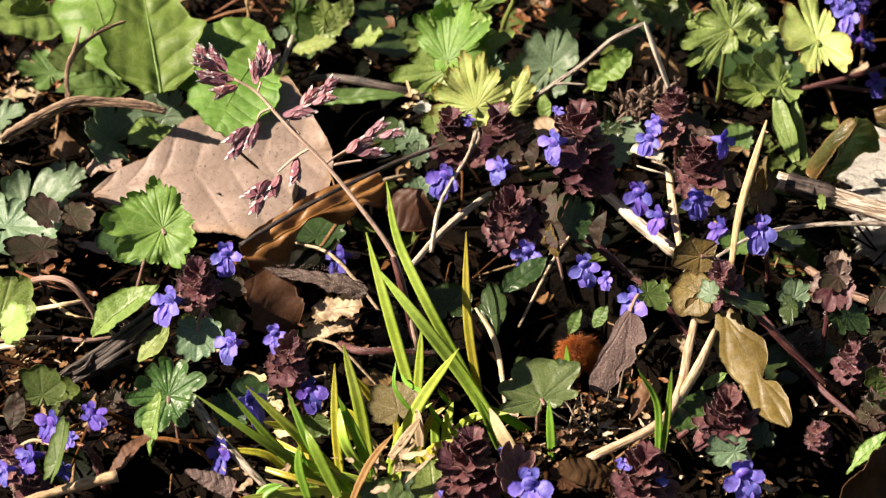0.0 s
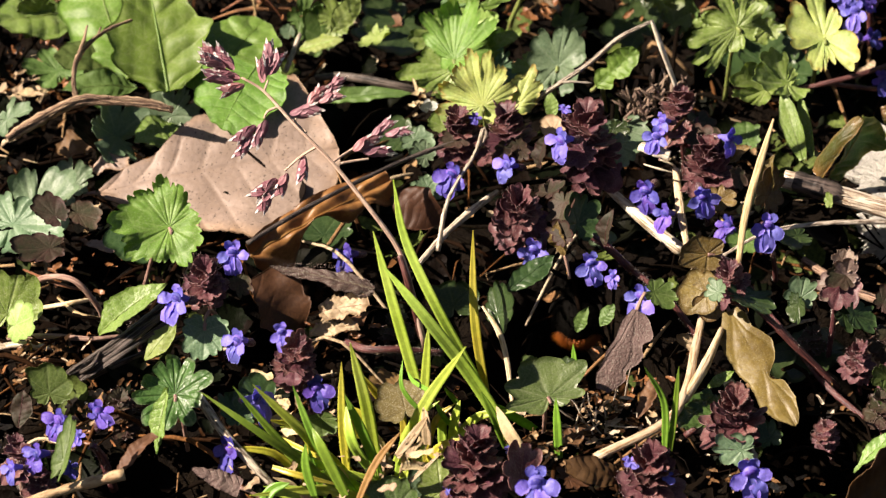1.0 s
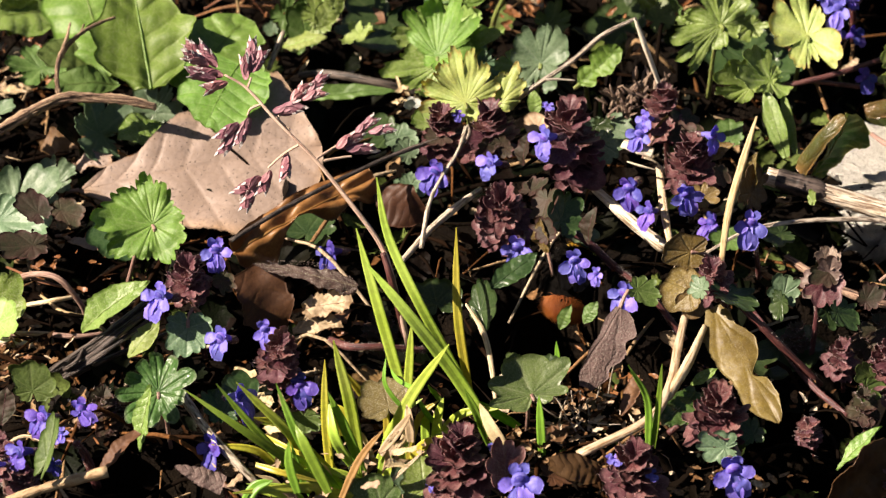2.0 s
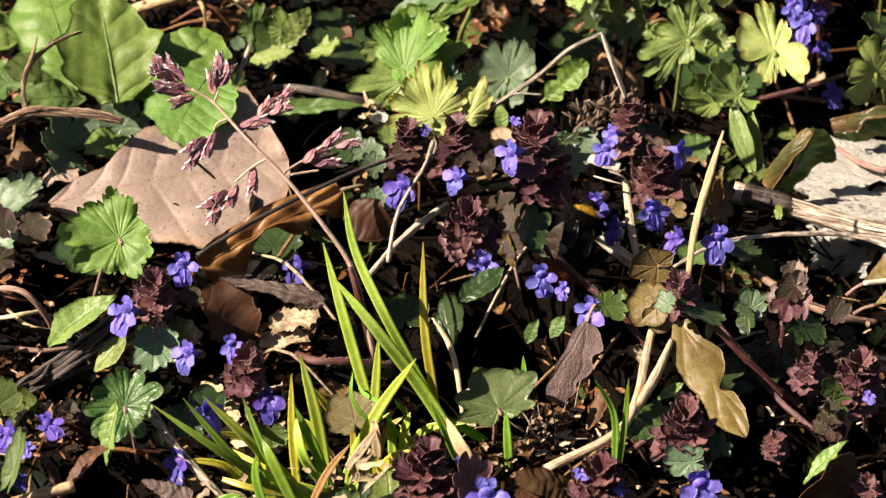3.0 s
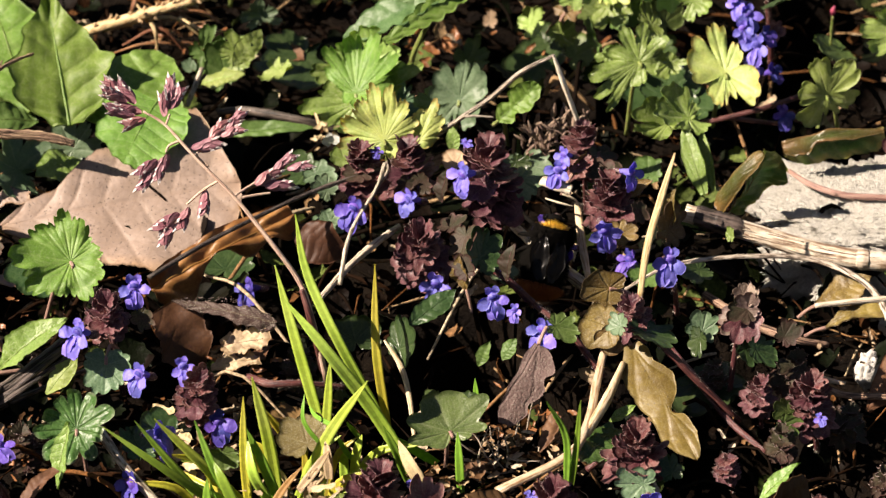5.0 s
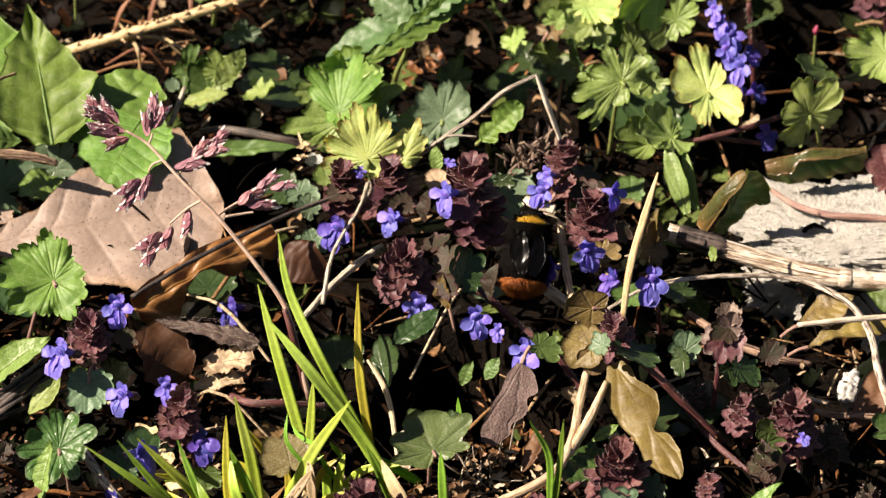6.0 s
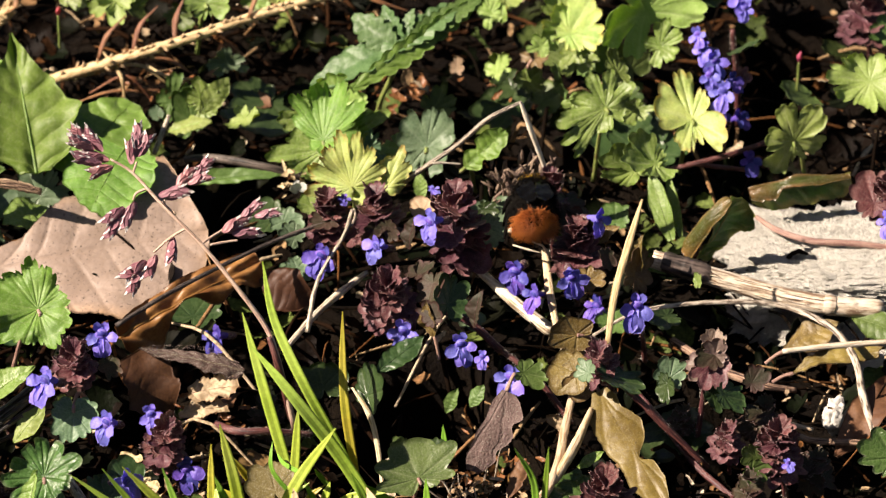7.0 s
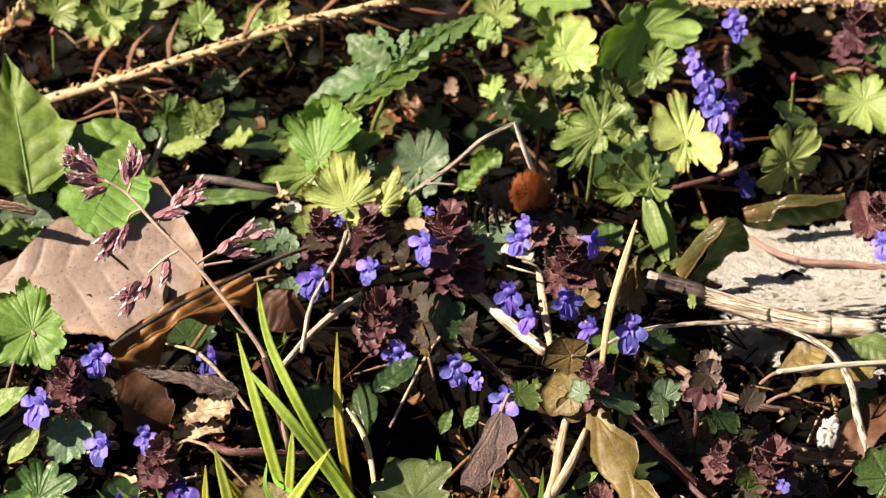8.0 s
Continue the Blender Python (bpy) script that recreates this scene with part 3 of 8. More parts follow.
def crown(parent, at, axis=UP, size=12.0, tiers=4, material=PURPLE, seed=0, spread=1.0):
    """The leafy top of a shoot: a spire of crossed pairs of small scalloped leaves, steeper upwards, with downy rims."""
    rng = np.random.RandomState(seed)
    ax = Vector(axis).normalized()
    x = ax.cross(Vector((0.3, 1, 0.1)))
    x.normalize()
    y = ax.cross(x)
    tiers = tiers + 1
    o = Vector(at) - ax * size * 0.00055
    turn = rng.uniform(0, 3)
    down = []
    for i in range(tiers):
        k = i / max(1, tiers - 1)
        pos = o + ax * size * 1.3 * k / 1000.0 + (x * rng.uniform(-1, 1) + y * rng.uniform(-1, 1)) * size * 0.00008
        for j in range(5 if i < 2 else 4):
            ln = size * (0.76 - 0.34 * k) * rng.uniform(0.75, 1.1) / 1000.0
            up = (-0.45 + 1.75 * k + rng.uniform(-0.25, 0.25)) / spread
            a = turn + i * 0.8 + j * math.pi / 2 + rng.uniform(-0.45, 0.45)
            out = x * math.cos(a) + y * math.sin(a)
            d = (out + ax * up + Vector(rng.normal(size=3)) * 0.16).normalized()
            b = pos + out * size * 0.20 * (1 - 0.5 * k) / 1000.0
            n = (ax - out * up * 0.9 + Vector(rng.normal(size=3)) * 0.15).normalized()
            geo = lobed(b, b + d * ln, n, wide=rng.uniform(1.0, 1.2), teeth=9, tooth=0.36, cup=rng.uniform(-0.25, 0.05), fold=rng.uniform(0.0, 0.12), wave=0.02, relief=0.04, seed=seed * 7 + i * 4 + j, spokes=56, rings=4, back=0.5, sinus=0.4, thickness=0.03)
            part("leaf", geo, material, parent)
            rim = geo[0][1 + 3 * 56:1 + 4 * 56]
            mid = rim.mean(axis=0)
            for p in rim[rng.randint(0, 56, 16)]:
                q = p - mid
                q = q / (np.linalg.norm(q) + 1e-9) + rng.normal(size=3) * 0.45
                w = np.cross(q, rng.normal(size=3))
                w = w / (np.linalg.norm(w) + 1e-9) * 0.000045
                v = np.cross(w, q)
                v = v / (np.linalg.norm(v) + 1e-9) * 0.000045
                s = p - q * 0.0001
                down.append((np.array([s + w, s - w + v, s - w - v, p + q * rng.uniform(0.3, 0.75) / 1000]), [(0, 1, 3), (1, 2, 3), (2, 0, 3)], [(0, 0)] * 4))
    tagged(part("down", joined(down), FUZZ, parent, "short pale down on the leaf rims"), kind="stuff")


def twig(name, pts, radii, material, label, category="twig", sides=9, lumps=0.08, seed=0, flat=1.0, group="", forks=(), slim=0.78):
    """A dead stem or straw with its side twigs."""
    ob = thing(name, pts[0], label, category, group)
    part("stem", tube(pts, [r * slim for r in radii], sides, None, flat, lumps, seed), material, ob)
    for i, (fp, fr) in enumerate(forks):
        part("side_twig", tube(fp, [r * slim for r in fr], 7, None, 1.0, lumps, seed + i + 1), material, ob)
    return ob


def strips(ob, pts, radii, material, count, seed=0, out=1.0, name="bark_strip", r=0.45):
    """Loose fibres and bark strips running along a stem."""
    rng = np.random.RandomState(seed)
    c = curve_points(pts, 40)
    for _ in range(count):
        i = rng.randint(0, 26)
        j = min(39, i + rng.randint(7, 20))
        a = rng.uniform(0, 6.28)
        line = []
        for k in np.linspace(i, j, 5).astype(int):
            rad = np.interp(k / 39, np.linspace(0, 1, len(radii)), radii) / 1000 * out
            o = Vector((0.35 * math.cos(a), -0.8 + 0.3 * math.sin(a), 0.6 + 0.8 * math.cos(a)))
            line.append(Vector(c[k]) + o.normalized() * rad * rng.uniform(0.75, 1.1))
            a += rng.uniform(-0.3, 0.3)
        part(name, tube(line, [r * 0.4, r, r * rng.uniform(0.5, 1.0), r * 0.2], 5, 16, 0.6, 0.25, seed), material, ob)

# ---- ground ----


# centres and radii (mm) of pits added to darken gaps between the plants
SHADE_PITS = [((0.1409, 0.1450, 0.0000), 12), ((0.1517, 0.1656, 0.0000), 12), ((0.0485, 0.1368, 0.0000), 10), ((0.1149, -0.0381, 0.0000), 12), ((-0.0766, -0.1038, 0.0000), 12), ((-0.0673, -0.1103, -0.0000), 11), ((0.0351, -0.0216, 0.0000), 12), ((0.1180, -0.0850, 0.0000), 13), ((0.1300, -0.1010, 0.0000), 12), ((0.0950, -0.0960, 0.0000), 11), ((0.0880, -0.1120, 0.0000), 10), ((0.0323, -0.0341, 0.0000), 17), ((0.1012, -0.0780, 0.0000), 15), ((-0.0765, -0.1050, 0.0000), 12), ((-0.0241, 0.0627, 0.0000), 12), ((0.0331, -0.0654, 0.0000), 10), ((-0.0071, 0.0099, 0.0000), 10), ((0.0118, -0.0499, 0.0000), 10), ((0.0521, -0.0499, 0.0000), 10), ((0.0948, -0.0368, 0.0000), 12), ((-0.0493, -0.0314, 0.0000), 8), ((-0.1010, -0.0097, 0.0000), 8), ((0.0679, 0.1001, 0.0000), 10), ((-0.0248, 0.1097, 0.0000), 10), ((0.0516, 0.1317, 0.0000), 13), ((0.1336, 0.1087, 0.0000), 12), ((0.1599, 0.1656, 0.0000), 10), ((0.0872, -0.0577, 0.0000), 10), ((0.1145, -0.0628, 0.0000), 10)]


def shade_pit(x, y):
    """How far the soil drops into pits added to keep the gaps between the plants in shade."""
    d = 0.0
    for (cx, cy, _), r in SHADE_PITS:
        d = d + 0.042 * np.exp(-(((x - cx) ** 2 + ((y - cy) * 0.75) ** 2) / (r / 1000) ** 2) ** 2)
    return np.minimum(d, 0.05)


def ground_sheet():
    a = np.concatenate([-np.geomspace(40, 0.27, 14), np.linspace(-0.26, 0.26, 210), np.geomspace(0.27, 40, 14)])
    X, Y = np.meshgrid(a, a)
    near = np.clip(1.6 - np.hypot(X, Y) / 0.25, 0, 1)
    z = 0.0018 * wavy(X * 30, Y * 30, 3, 1.0, 4) * near + 0.0010 * wavy(X * 150, Y * 150, 4, 1.0, 4) * near - 0.004
    r = np.random.RandomState(2)
    z = z + r.uniform(-0.0006, 0.0006, z.shape) * near - 0.006 * near - shade_pit(X, Y)
    n = len(a)
    pts = np.stack([X.ravel(), Y.ravel(), z.ravel()], 1)
    faces = [(i * n + j, i * n + j + 1, (i + 1) * n + j + 1, (i + 1) * n + j) for i in range(n - 1) for j in range(n - 1)]
    g = part("ground", (pts, faces, pts[:, :2] * 10), SHADED_SOIL)
    tagged(g, "crumbly soil under litter and low plants, shade-dark in colour", "ground", kind="structure")


ground_sheet()


# lower stops near black: shade of the gaps coloured into most litter bits
SHADED_LITTER = [(0.0, (0.003, 0.002, 0.001)), (0.5, (0.007, 0.003, 0.0015)), (0.7, (0.04, 0.016, 0.006)), (0.82, (0.20, 0.085, 0.03)), (0.93, (0.42, 0.28, 0.15)), (1.0, (0.66, 0.54, 0.38))]


def litter_material(name="litter_shaded_mix", stops=SHADED_LITTER):
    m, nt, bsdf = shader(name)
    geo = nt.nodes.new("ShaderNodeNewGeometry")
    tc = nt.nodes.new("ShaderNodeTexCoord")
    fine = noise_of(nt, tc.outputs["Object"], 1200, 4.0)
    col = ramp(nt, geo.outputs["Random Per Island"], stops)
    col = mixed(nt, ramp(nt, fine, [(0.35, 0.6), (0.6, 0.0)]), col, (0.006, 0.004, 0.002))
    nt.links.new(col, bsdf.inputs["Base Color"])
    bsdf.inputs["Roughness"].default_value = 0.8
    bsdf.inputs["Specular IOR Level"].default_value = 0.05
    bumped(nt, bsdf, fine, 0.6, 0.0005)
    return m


SHADED_LITTER_MIX = litter_material()
LITTER_BRIGHT = litter_material("litter_bright", [(0.0, (0.02, 0.01, 0.005)), (0.3, (0.09, 0.045, 0.02)), (0.6, (0.25, 0.13, 0.06)), (0.85, (0.45, 0.33, 0.2)), (1.0, (0.7, 0.6, 0.46))])


def litter(name, label, count, seed, box, make):
    """Countless small dead bits spread over a stretch of the ground."""
    rng = np.random.RandomState(seed)
    x0, x1, y0, y1 = box
    geos = [make(rng, rng.uniform(x0, x1), rng.uniform(y0, y1)) for _ in range(count)]
    ob = part(name, joined(geos), SHADED_LITTER_MIX)
    return tagged(ob, label, "litter", kind="stuff")


def needle_bit(rng, x, y):
    a, ln, z = rng.uniform(0, 6.28), rng.uniform(0.006, 0.028), rng.uniform(-0.008, 0.002)
    z -= float(shade_pit(x, y))
    dx, dy, dz = math.cos(a) * ln / 2, math.sin(a) * ln / 2, rng.uniform(-0.002, 0.003)
    r = rng.uniform(0.25, 0.8)
    return tube([(x - dx, y - dy, z), (x, y, z + rng.uniform(0, 0.003)), (x + dx, y + dy, z + dz)], [r * 0.6, r, r * 0.4], 5, 5)


def flake_bit(rng, x, y):
    a, ln, z = rng.uniform(0, 6.28), rng.uniform(0.0015, 0.0065), rng.uniform(-0.009, 0.004)
    z -= float(shade_pit(x, y))
    n = Vector((rng.uniform(-0.6, 0.6), rng.uniform(-0.6, 0.6), 1))
    return ribbed((x, y, z), (x + math.cos(a) * ln, y + math.sin(a) * ln, z + rng.uniform(-0.002, 0.005)), n, rng.uniform(0.35, 0.9), [0.5, 0.9, 1.0, 0.7, 0.9, 0.4], lobes=2, depth=0.3, bend=rng.uniform(-0.9, 0.9), wave=0.06, seed=rng.randint(9999), nu=5, nv=7, thickness=0.03)


NEAR = (-0.17, 0.20, -0.15, 0.24)
litter("needle_litter", "conifer needles and stalk bits on soil, mostly shade-dark, some brown", 2200, 21, NEAR, needle_bit)
litter("flake_litter", "crumbled dead leaf flakes on soil, mostly shade-dark, some brown", 2600, 22, NEAR, flake_bit)



def undergrowth_material():
    m, nt, bsdf = shader("undergrowth_shaded_mix")
    geo = nt.nodes.new("ShaderNodeNewGeometry")
    tc = nt.nodes.new("ShaderNodeTexCoord")
    fine = noise_of(nt, tc.outputs["Object"], 900, 4.0)
    # near-black stops carry the shade on these leaves; the last ones stay green
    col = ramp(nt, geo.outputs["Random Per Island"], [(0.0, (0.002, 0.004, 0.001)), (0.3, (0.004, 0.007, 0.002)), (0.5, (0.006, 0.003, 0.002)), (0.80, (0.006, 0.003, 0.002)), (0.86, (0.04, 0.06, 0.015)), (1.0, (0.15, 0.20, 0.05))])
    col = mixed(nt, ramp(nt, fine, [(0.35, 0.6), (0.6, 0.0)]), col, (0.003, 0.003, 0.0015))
    nt.links.new(col, bsdf.inputs["Base Color"])
    bsdf.inputs["Roughness"].default_value = 0.6
    bsdf.inputs["Specular IOR Level"].default_value = 0.08
    bumped(nt, bsdf, fine, 0.6, 0.0005)
    return m


SHADED_UNDERGROWTH = undergrowth_material()


def low_leaf(rng, x, y):
    a, ln, z = rng.uniform(0, 6.28), rng.uniform(0.0025, 0.0075), rng.uniform(-0.008, 0.008)
    z -= float(shade_pit(x, y))
    n = Vector((rng.uniform(-0.8, 0.8), rng.uniform(-0.9, 0.5), 0.8))
    return lobed((x, y, z), (x + math.cos(a) * ln, y + math.sin(a) * ln, z + rng.uniform(-0.002, 0.006)), n, rng.uniform(0.7, 1.2), teeth=9, tooth=0.2, cup=rng.uniform(-0.3, 0.3), fold=rng.uniform(0, 0.4), seed=rng.randint(9999), spokes=27, rings=2, thickness=0.03)


def low_stem(rng, x, y):
    a, ln, z = rng.uniform(0, 6.28), rng.uniform(0.015, 0.05), rng.uniform(0.001, 0.008)
    dx, dy = math.cos(a) * ln / 2, math.sin(a) * ln / 2
    r = rng.uniform(0.3, 0.8)
    return tube([(x - dx, y - dy, z - 0.004), (x + rng.uniform(-0.004, 0.004), y, z + rng.uniform(0, 0.012)), (x + dx, y + dy, z + rng.uniform(-0.004, 0.008))], [r * 0.8, r, r * 0.6], 6, 8)


ob = litter("low_undergrowth", "small ivy leaves close above the soil, mostly shade-dark", 900, 23, NEAR, low_leaf)
ob.data.materials[0] = SHADED_UNDERGROWTH
litter("low_stems", "thin runners and stalks above the soil, mostly shade-dark", 170, 24, NEAR, low_stem)

# ---- limestone, log and dry stems ----


def rough_stone(name, centre, radii, material, label, seed=0, cuts=4, category="stone", parent=None, rough=0.12, smooth=True):
    bm = bmesh.new()
    bmesh.ops.create_icosphere(bm, subdivisions=cuts, radius=1.0)
    for v in bm.verts:
        p = v.co.copy()
        k = 1 + rough * 1.3 * noise.noise(p * 1.6 + Vector((seed, 0, 0))) + rough * 0.7 * noise.noise(p * 4.5 + Vector((0, seed, 0)))
        k += rough * 0.45 * noise.noise(p * 13.0) + rough * 0.42 * noise.noise(p * 31.0) + rough * 0.34 * noise.noise(p * 63.0)
        p = Vector([math.copysign(abs(c) ** 0.75, c) for c in p]) * k
        v.co = (p.x * radii[0], p.y * radii[1], p.z * radii[2])
    pts = np.array([tuple(v.co) for v in bm.verts]) + np.array(centre)
    faces = [tuple(v.index for v in f.verts) for f in bm.faces]
    bm.free()
    ob = part(name, (pts, faces, pts[:, :2] * 100), material, parent, smooth=smooth)
    return tagged(ob, label, category) if not parent else ob


rough_stone("limestone_rock", (0.1556, 0.0224, 0.0020), (0.041, 0.028, 0.012), STONE, "pale rough limestone rock half buried in soil", 3, 7, rough=0.21)
rough_stone("limestone_chip", (0.1587, -0.0215, 0.0020), (0.010, 0.006, 0.004), STONE, "small pale limestone chip beside the rock", 5, 4)
rough_stone("white_pebble", (0.1418, -0.0470, 0.0040), (0.0030, 0.0026, 0.0050), CHALK, "small chalk white pebble among dead stems", 8, 4, rough=0.28)
rough_stone("pale_pebble", (0.1454, -0.0448, 0.0020), (0.006, 0.004, 0.004), CHALK, "pale stone crumb among dead stems", 9, 3)

LOG = [(0.0935, 0.0000, 0.0245), (0.1037, -0.0024, 0.0225), (0.1147, -0.0054, 0.0205), (0.1303, -0.0097, 0.0180), (0.1428, -0.0124, 0.0170), (0.1579, -0.0130, 0.0160)]
log = twig("dead_log_stem", LOG, [2.6, 2.9, 2.8, 2.8, 2.9, 2.7], PALE, "thick bleached dead plant stem lying across the rock", "dead stem", 16, 0.06, 2, slim=1.0)
part("joint", tube([(0.1415, -0.0124, 0.0172), (0.1428, -0.0127, 0.0172), (0.1442, -0.0127, 0.0170)], [2.8, 3.02, 2.8], 14, 8, 1.0, 0.04, 3), PALE, log)
part("bark_sleeve", tube([(0.0963, -0.0010, 0.0244), (0.1023, -0.0026, 0.0232), (0.1080, -0.0042, 0.0222), (0.1115, -0.0054, 0.0205)], [2.75, 3.1, 3.05, 1.2], 14, 26, 1.0, 0.1, 44), CHAR, log, "dark bark left on the stem")
strips(log, LOG, [2.6, 2.85, 2.75, 2.75, 2.8, 2.6], PALE, 34, 41, name="fibre", r=0.35)
strips(log, LOG, [2.6, 2.8, 2.7, 2.7, 2.75, 2.55], BARK, 16, 42, name="dark_fibre", r=0.2)
twig("bent_straw", [(0.0748, -0.0369, 0.0240), (0.0846, -0.0318, 0.0270), (0.0956, -0.0286, 0.0280), (0.1114, -0.0252, 0.0270), (0.1274, -0.0225, 0.0240), (0.1408, -0.0300, 0.0220), (0.1466, -0.0433, 0.0200), (0.1483, -0.0534, 0.0140), (0.1533, -0.0707, 0.0040)], [0.6, 0.8, 1.0, 1.1, 1.2, 1.3, 1.3, 1.4, 1.2], GREY, "long bent grey dead stalk lying over the rock", "dead stem", 10, 0.14, 4, 0.7)
twig("pale_straw", [(0.1266, -0.0418, 0.0220), (0.1415, -0.0392, 0.0220), (0.1620, -0.0356, 0.0210)], [0.9, 1.1, 1.1], BLEACHED, "straight pale straw lying beside the rock", "straw", 9, 0.05, 5)
twig("pink_runner", [(0.1267, 0.0362, 0.0145), (0.1325, 0.0281, 0.0150), (0.1417, 0.0229, 0.0150), (0.1545, 0.0214, 0.0150), (0.1689, 0.0194, 0.0140)], [0.9, 1.2, 1.3, 1.3, 1.2], PINKSTEM, "pinkish brown runner lying on the pale rock", "runner", 9, 0.08, 6)
twig("upright_straw", [(0.0784, -0.0438, 0.0260), (0.0805, -0.0354, 0.0370), (0.0847, -0.0270, 0.0490), (0.0882, -0.0191, 0.0570)], [1.0, 1.4, 1.4, 0.4], TANSTRAW, "tan dry grass straw standing tilted among the flowers", "straw", 9, 0.05, 7, 0.55)
twig("flat_straw", [(0.0631, -0.0035, 0.0300), (0.0640, -0.0151, 0.0250), (0.0655, -0.0272, 0.0200)], [1.2, 1.6, 1.2], STRAW, "short pale flattened straw piece among ivy flowers", "straw", 9, 0.1, 8, 0.5)
twig("pale_stick", [(0.0451, 0.0006, 0.0200), (0.0546, -0.0119, 0.0180), (0.0647, -0.0208, 0.0140)], [1.5, 2.3, 2.4], PALE, "short bleached stick with grey bark lying aslant", "stick", 10, 0.1, 9)
bent = twig("bent_dead_stem", [(0.0195, 0.0251, 0.0300), (0.0289, 0.0223, 0.0400), (0.0391, 0.0200, 0.0500), (0.0476, 0.0207, 0.0580), (0.0567, 0.0216, 0.0630)], [1.0, 0.85, 0.85, 0.9, 0.6], DARKGREY, "grey dead stem broken over at its pale top", "dead stem", 9, 0.14, 10, forks=(([(0.0320, 0.0196, 0.0440), (0.0356, 0.0181, 0.0450), (0.0399, 0.0175, 0.0450)], [0.7, 0.5, 0.3]),))
part("broken_top", tube([(0.0564, 0.0216, 0.0630), (0.0595, 0.0189, 0.0550), (0.0643, 0.0169, 0.0420)], [0.55, 1.1, 0.85], 8, None, 0.6, 0.08, 11), BLEACHED, bent, "pale flattened broken top")
strips(bent, [(0.0195, 0.0251, 0.0300), (0.0289, 0.0223, 0.0400), (0.0391, 0.0200, 0.0500), (0.0476, 0.0207, 0.0580), (0.0567, 0.0216, 0.0630)], [0.9, 0.8, 0.8, 0.85, 0.6], PALE, 12, 43, name="fibre", r=0.2)
twig("thin_pale_twig", [(0.0092, 0.0075, 0.0360), (0.0069, -0.0003, 0.0330), (0.0017, -0.0093, 0.0290), (-0.0014, -0.0165, 0.0250), (-0.0033, -0.0262, 0.0180)], [0.7, 0.8, 0.8, 0.9, 0.9], GREY, "thin pale crooked twig among ivy shoots", "twig", 8, 0.15, 11, forks=(([(0.0097, 0.0086, 0.0360), (0.0101, 0.0053, 0.0350), (0.0079, 0.0017, 0.0330)], [0.4, 0.6, 0.5]),))
twig("mottled_twig", [(0.0134, 0.0029, 0.0180), (0.0057, -0.0072, 0.0180), (-0.0014, -0.0168, 0.0170), (-0.0092, -0.0293, 0.0150)], [0.9, 1.3, 1.2, 0.9], PALE, "pale mottled twig lying below the ivy shoots", "twig", 9, 0.15, 12)
twig("dark_twig", [(-0.0555, -0.0341, 0.0260), (-0.0442, -0.0245, 0.0280), (-0.0320, -0.0141, 0.0290), (-0.0149, 0.0008, 0.0290), (-0.0022, 0.0094, 0.0290), (0.0097, 0.0143, 0.0300)], [0.8, 0.85, 0.75, 0.8, 0.8, 0.6], CHAR, "long dark weathered twig lying on dead leaves", "twig", 9, 0.1, 13)
split = twig("dark_split_stem", [(-0.1098, -0.0771, 0.0050), (-0.1010, -0.0698, 0.0090), (-0.0889, -0.0638, 0.0150), (-0.0776, -0.0579, 0.0220)], [1.2, 1.6, 1.5, 1.2], CHAR, "dark split rotting plant stem", "dead stem", 12, 0.2, 14, forks=(([(-0.1002, -0.0722, 0.0070), (-0.0872, -0.0676, 0.0140), (-0.0737, -0.0596, 0.0200)], [1.1, 1.3, 0.9]), ([(-0.1025, -0.0721, 0.0050), (-0.0905, -0.0672, 0.0090), (-0.0698, -0.0531, 0.0100)], [1.2, 1.1, 0.6]), ([(-0.0994, -0.0699, 0.0100), (-0.0888, -0.0656, 0.0150), (-0.0781, -0.0618, 0.0220)], [0.9, 1.1, 0.8]), ([(-0.0997, -0.0715, 0.0080), (-0.0880, -0.0672, 0.0150), (-0.0759, -0.0605, 0.0220)], [0.8, 1.0, 0.7]), ([(-0.1013, -0.0705, 0.0080), (-0.0962, -0.0713, 0.0120), (-0.0941, -0.0676, 0.0140)], [0.8, 1.0, 0.4])))
strips(split, [(-0.1098, -0.0771, 0.0050), (-0.1010, -0.0698, 0.0090), (-0.0889, -0.0638, 0.0150), (-0.0776, -0.0579, 0.0220)], [1.9, 2.3, 1.9, 1.3], CHAR, 30, 14, r=0.26, name="fibre")
stick = twig("twisted_stick", [(-0.1265, 0.0240, 0.0220), (-0.1170, 0.0285, 0.0260), (-0.1065, 0.0313, 0.0300), (-0.0984, 0.0318, 0.0300), (-0.0879, 0.0307, 0.0300), (-0.0792, 0.0284, 0.0290)], [1.8, 2.3, 2.1, 2.0, 2.0, 1.3], BARK, "twisted reddish brown stick with peeling bark", "stick", 18, 0.3, 15, forks=(([(-0.1070, 0.0318, 0.0300), (-0.1077, 0.0360, 0.0350), (-0.1067, 0.0403, 0.0390), (-0.1028, 0.0446, 0.0420), (-0.0973, 0.0484, 0.0440), (-0.0914, 0.0511, 0.0450)], [1.2, 1.1, 1.3, 0.8, 0.7, 0.5]), ([(-0.1068, 0.0403, 0.0390), (-0.1050, 0.0430, 0.0430), (-0.1040, 0.0464, 0.0460)], [0.9, 0.8, 0.4]), ([(-0.1012, 0.0459, 0.0425), (-0.1002, 0.0474, 0.0450)], [0.6, 0.3])))
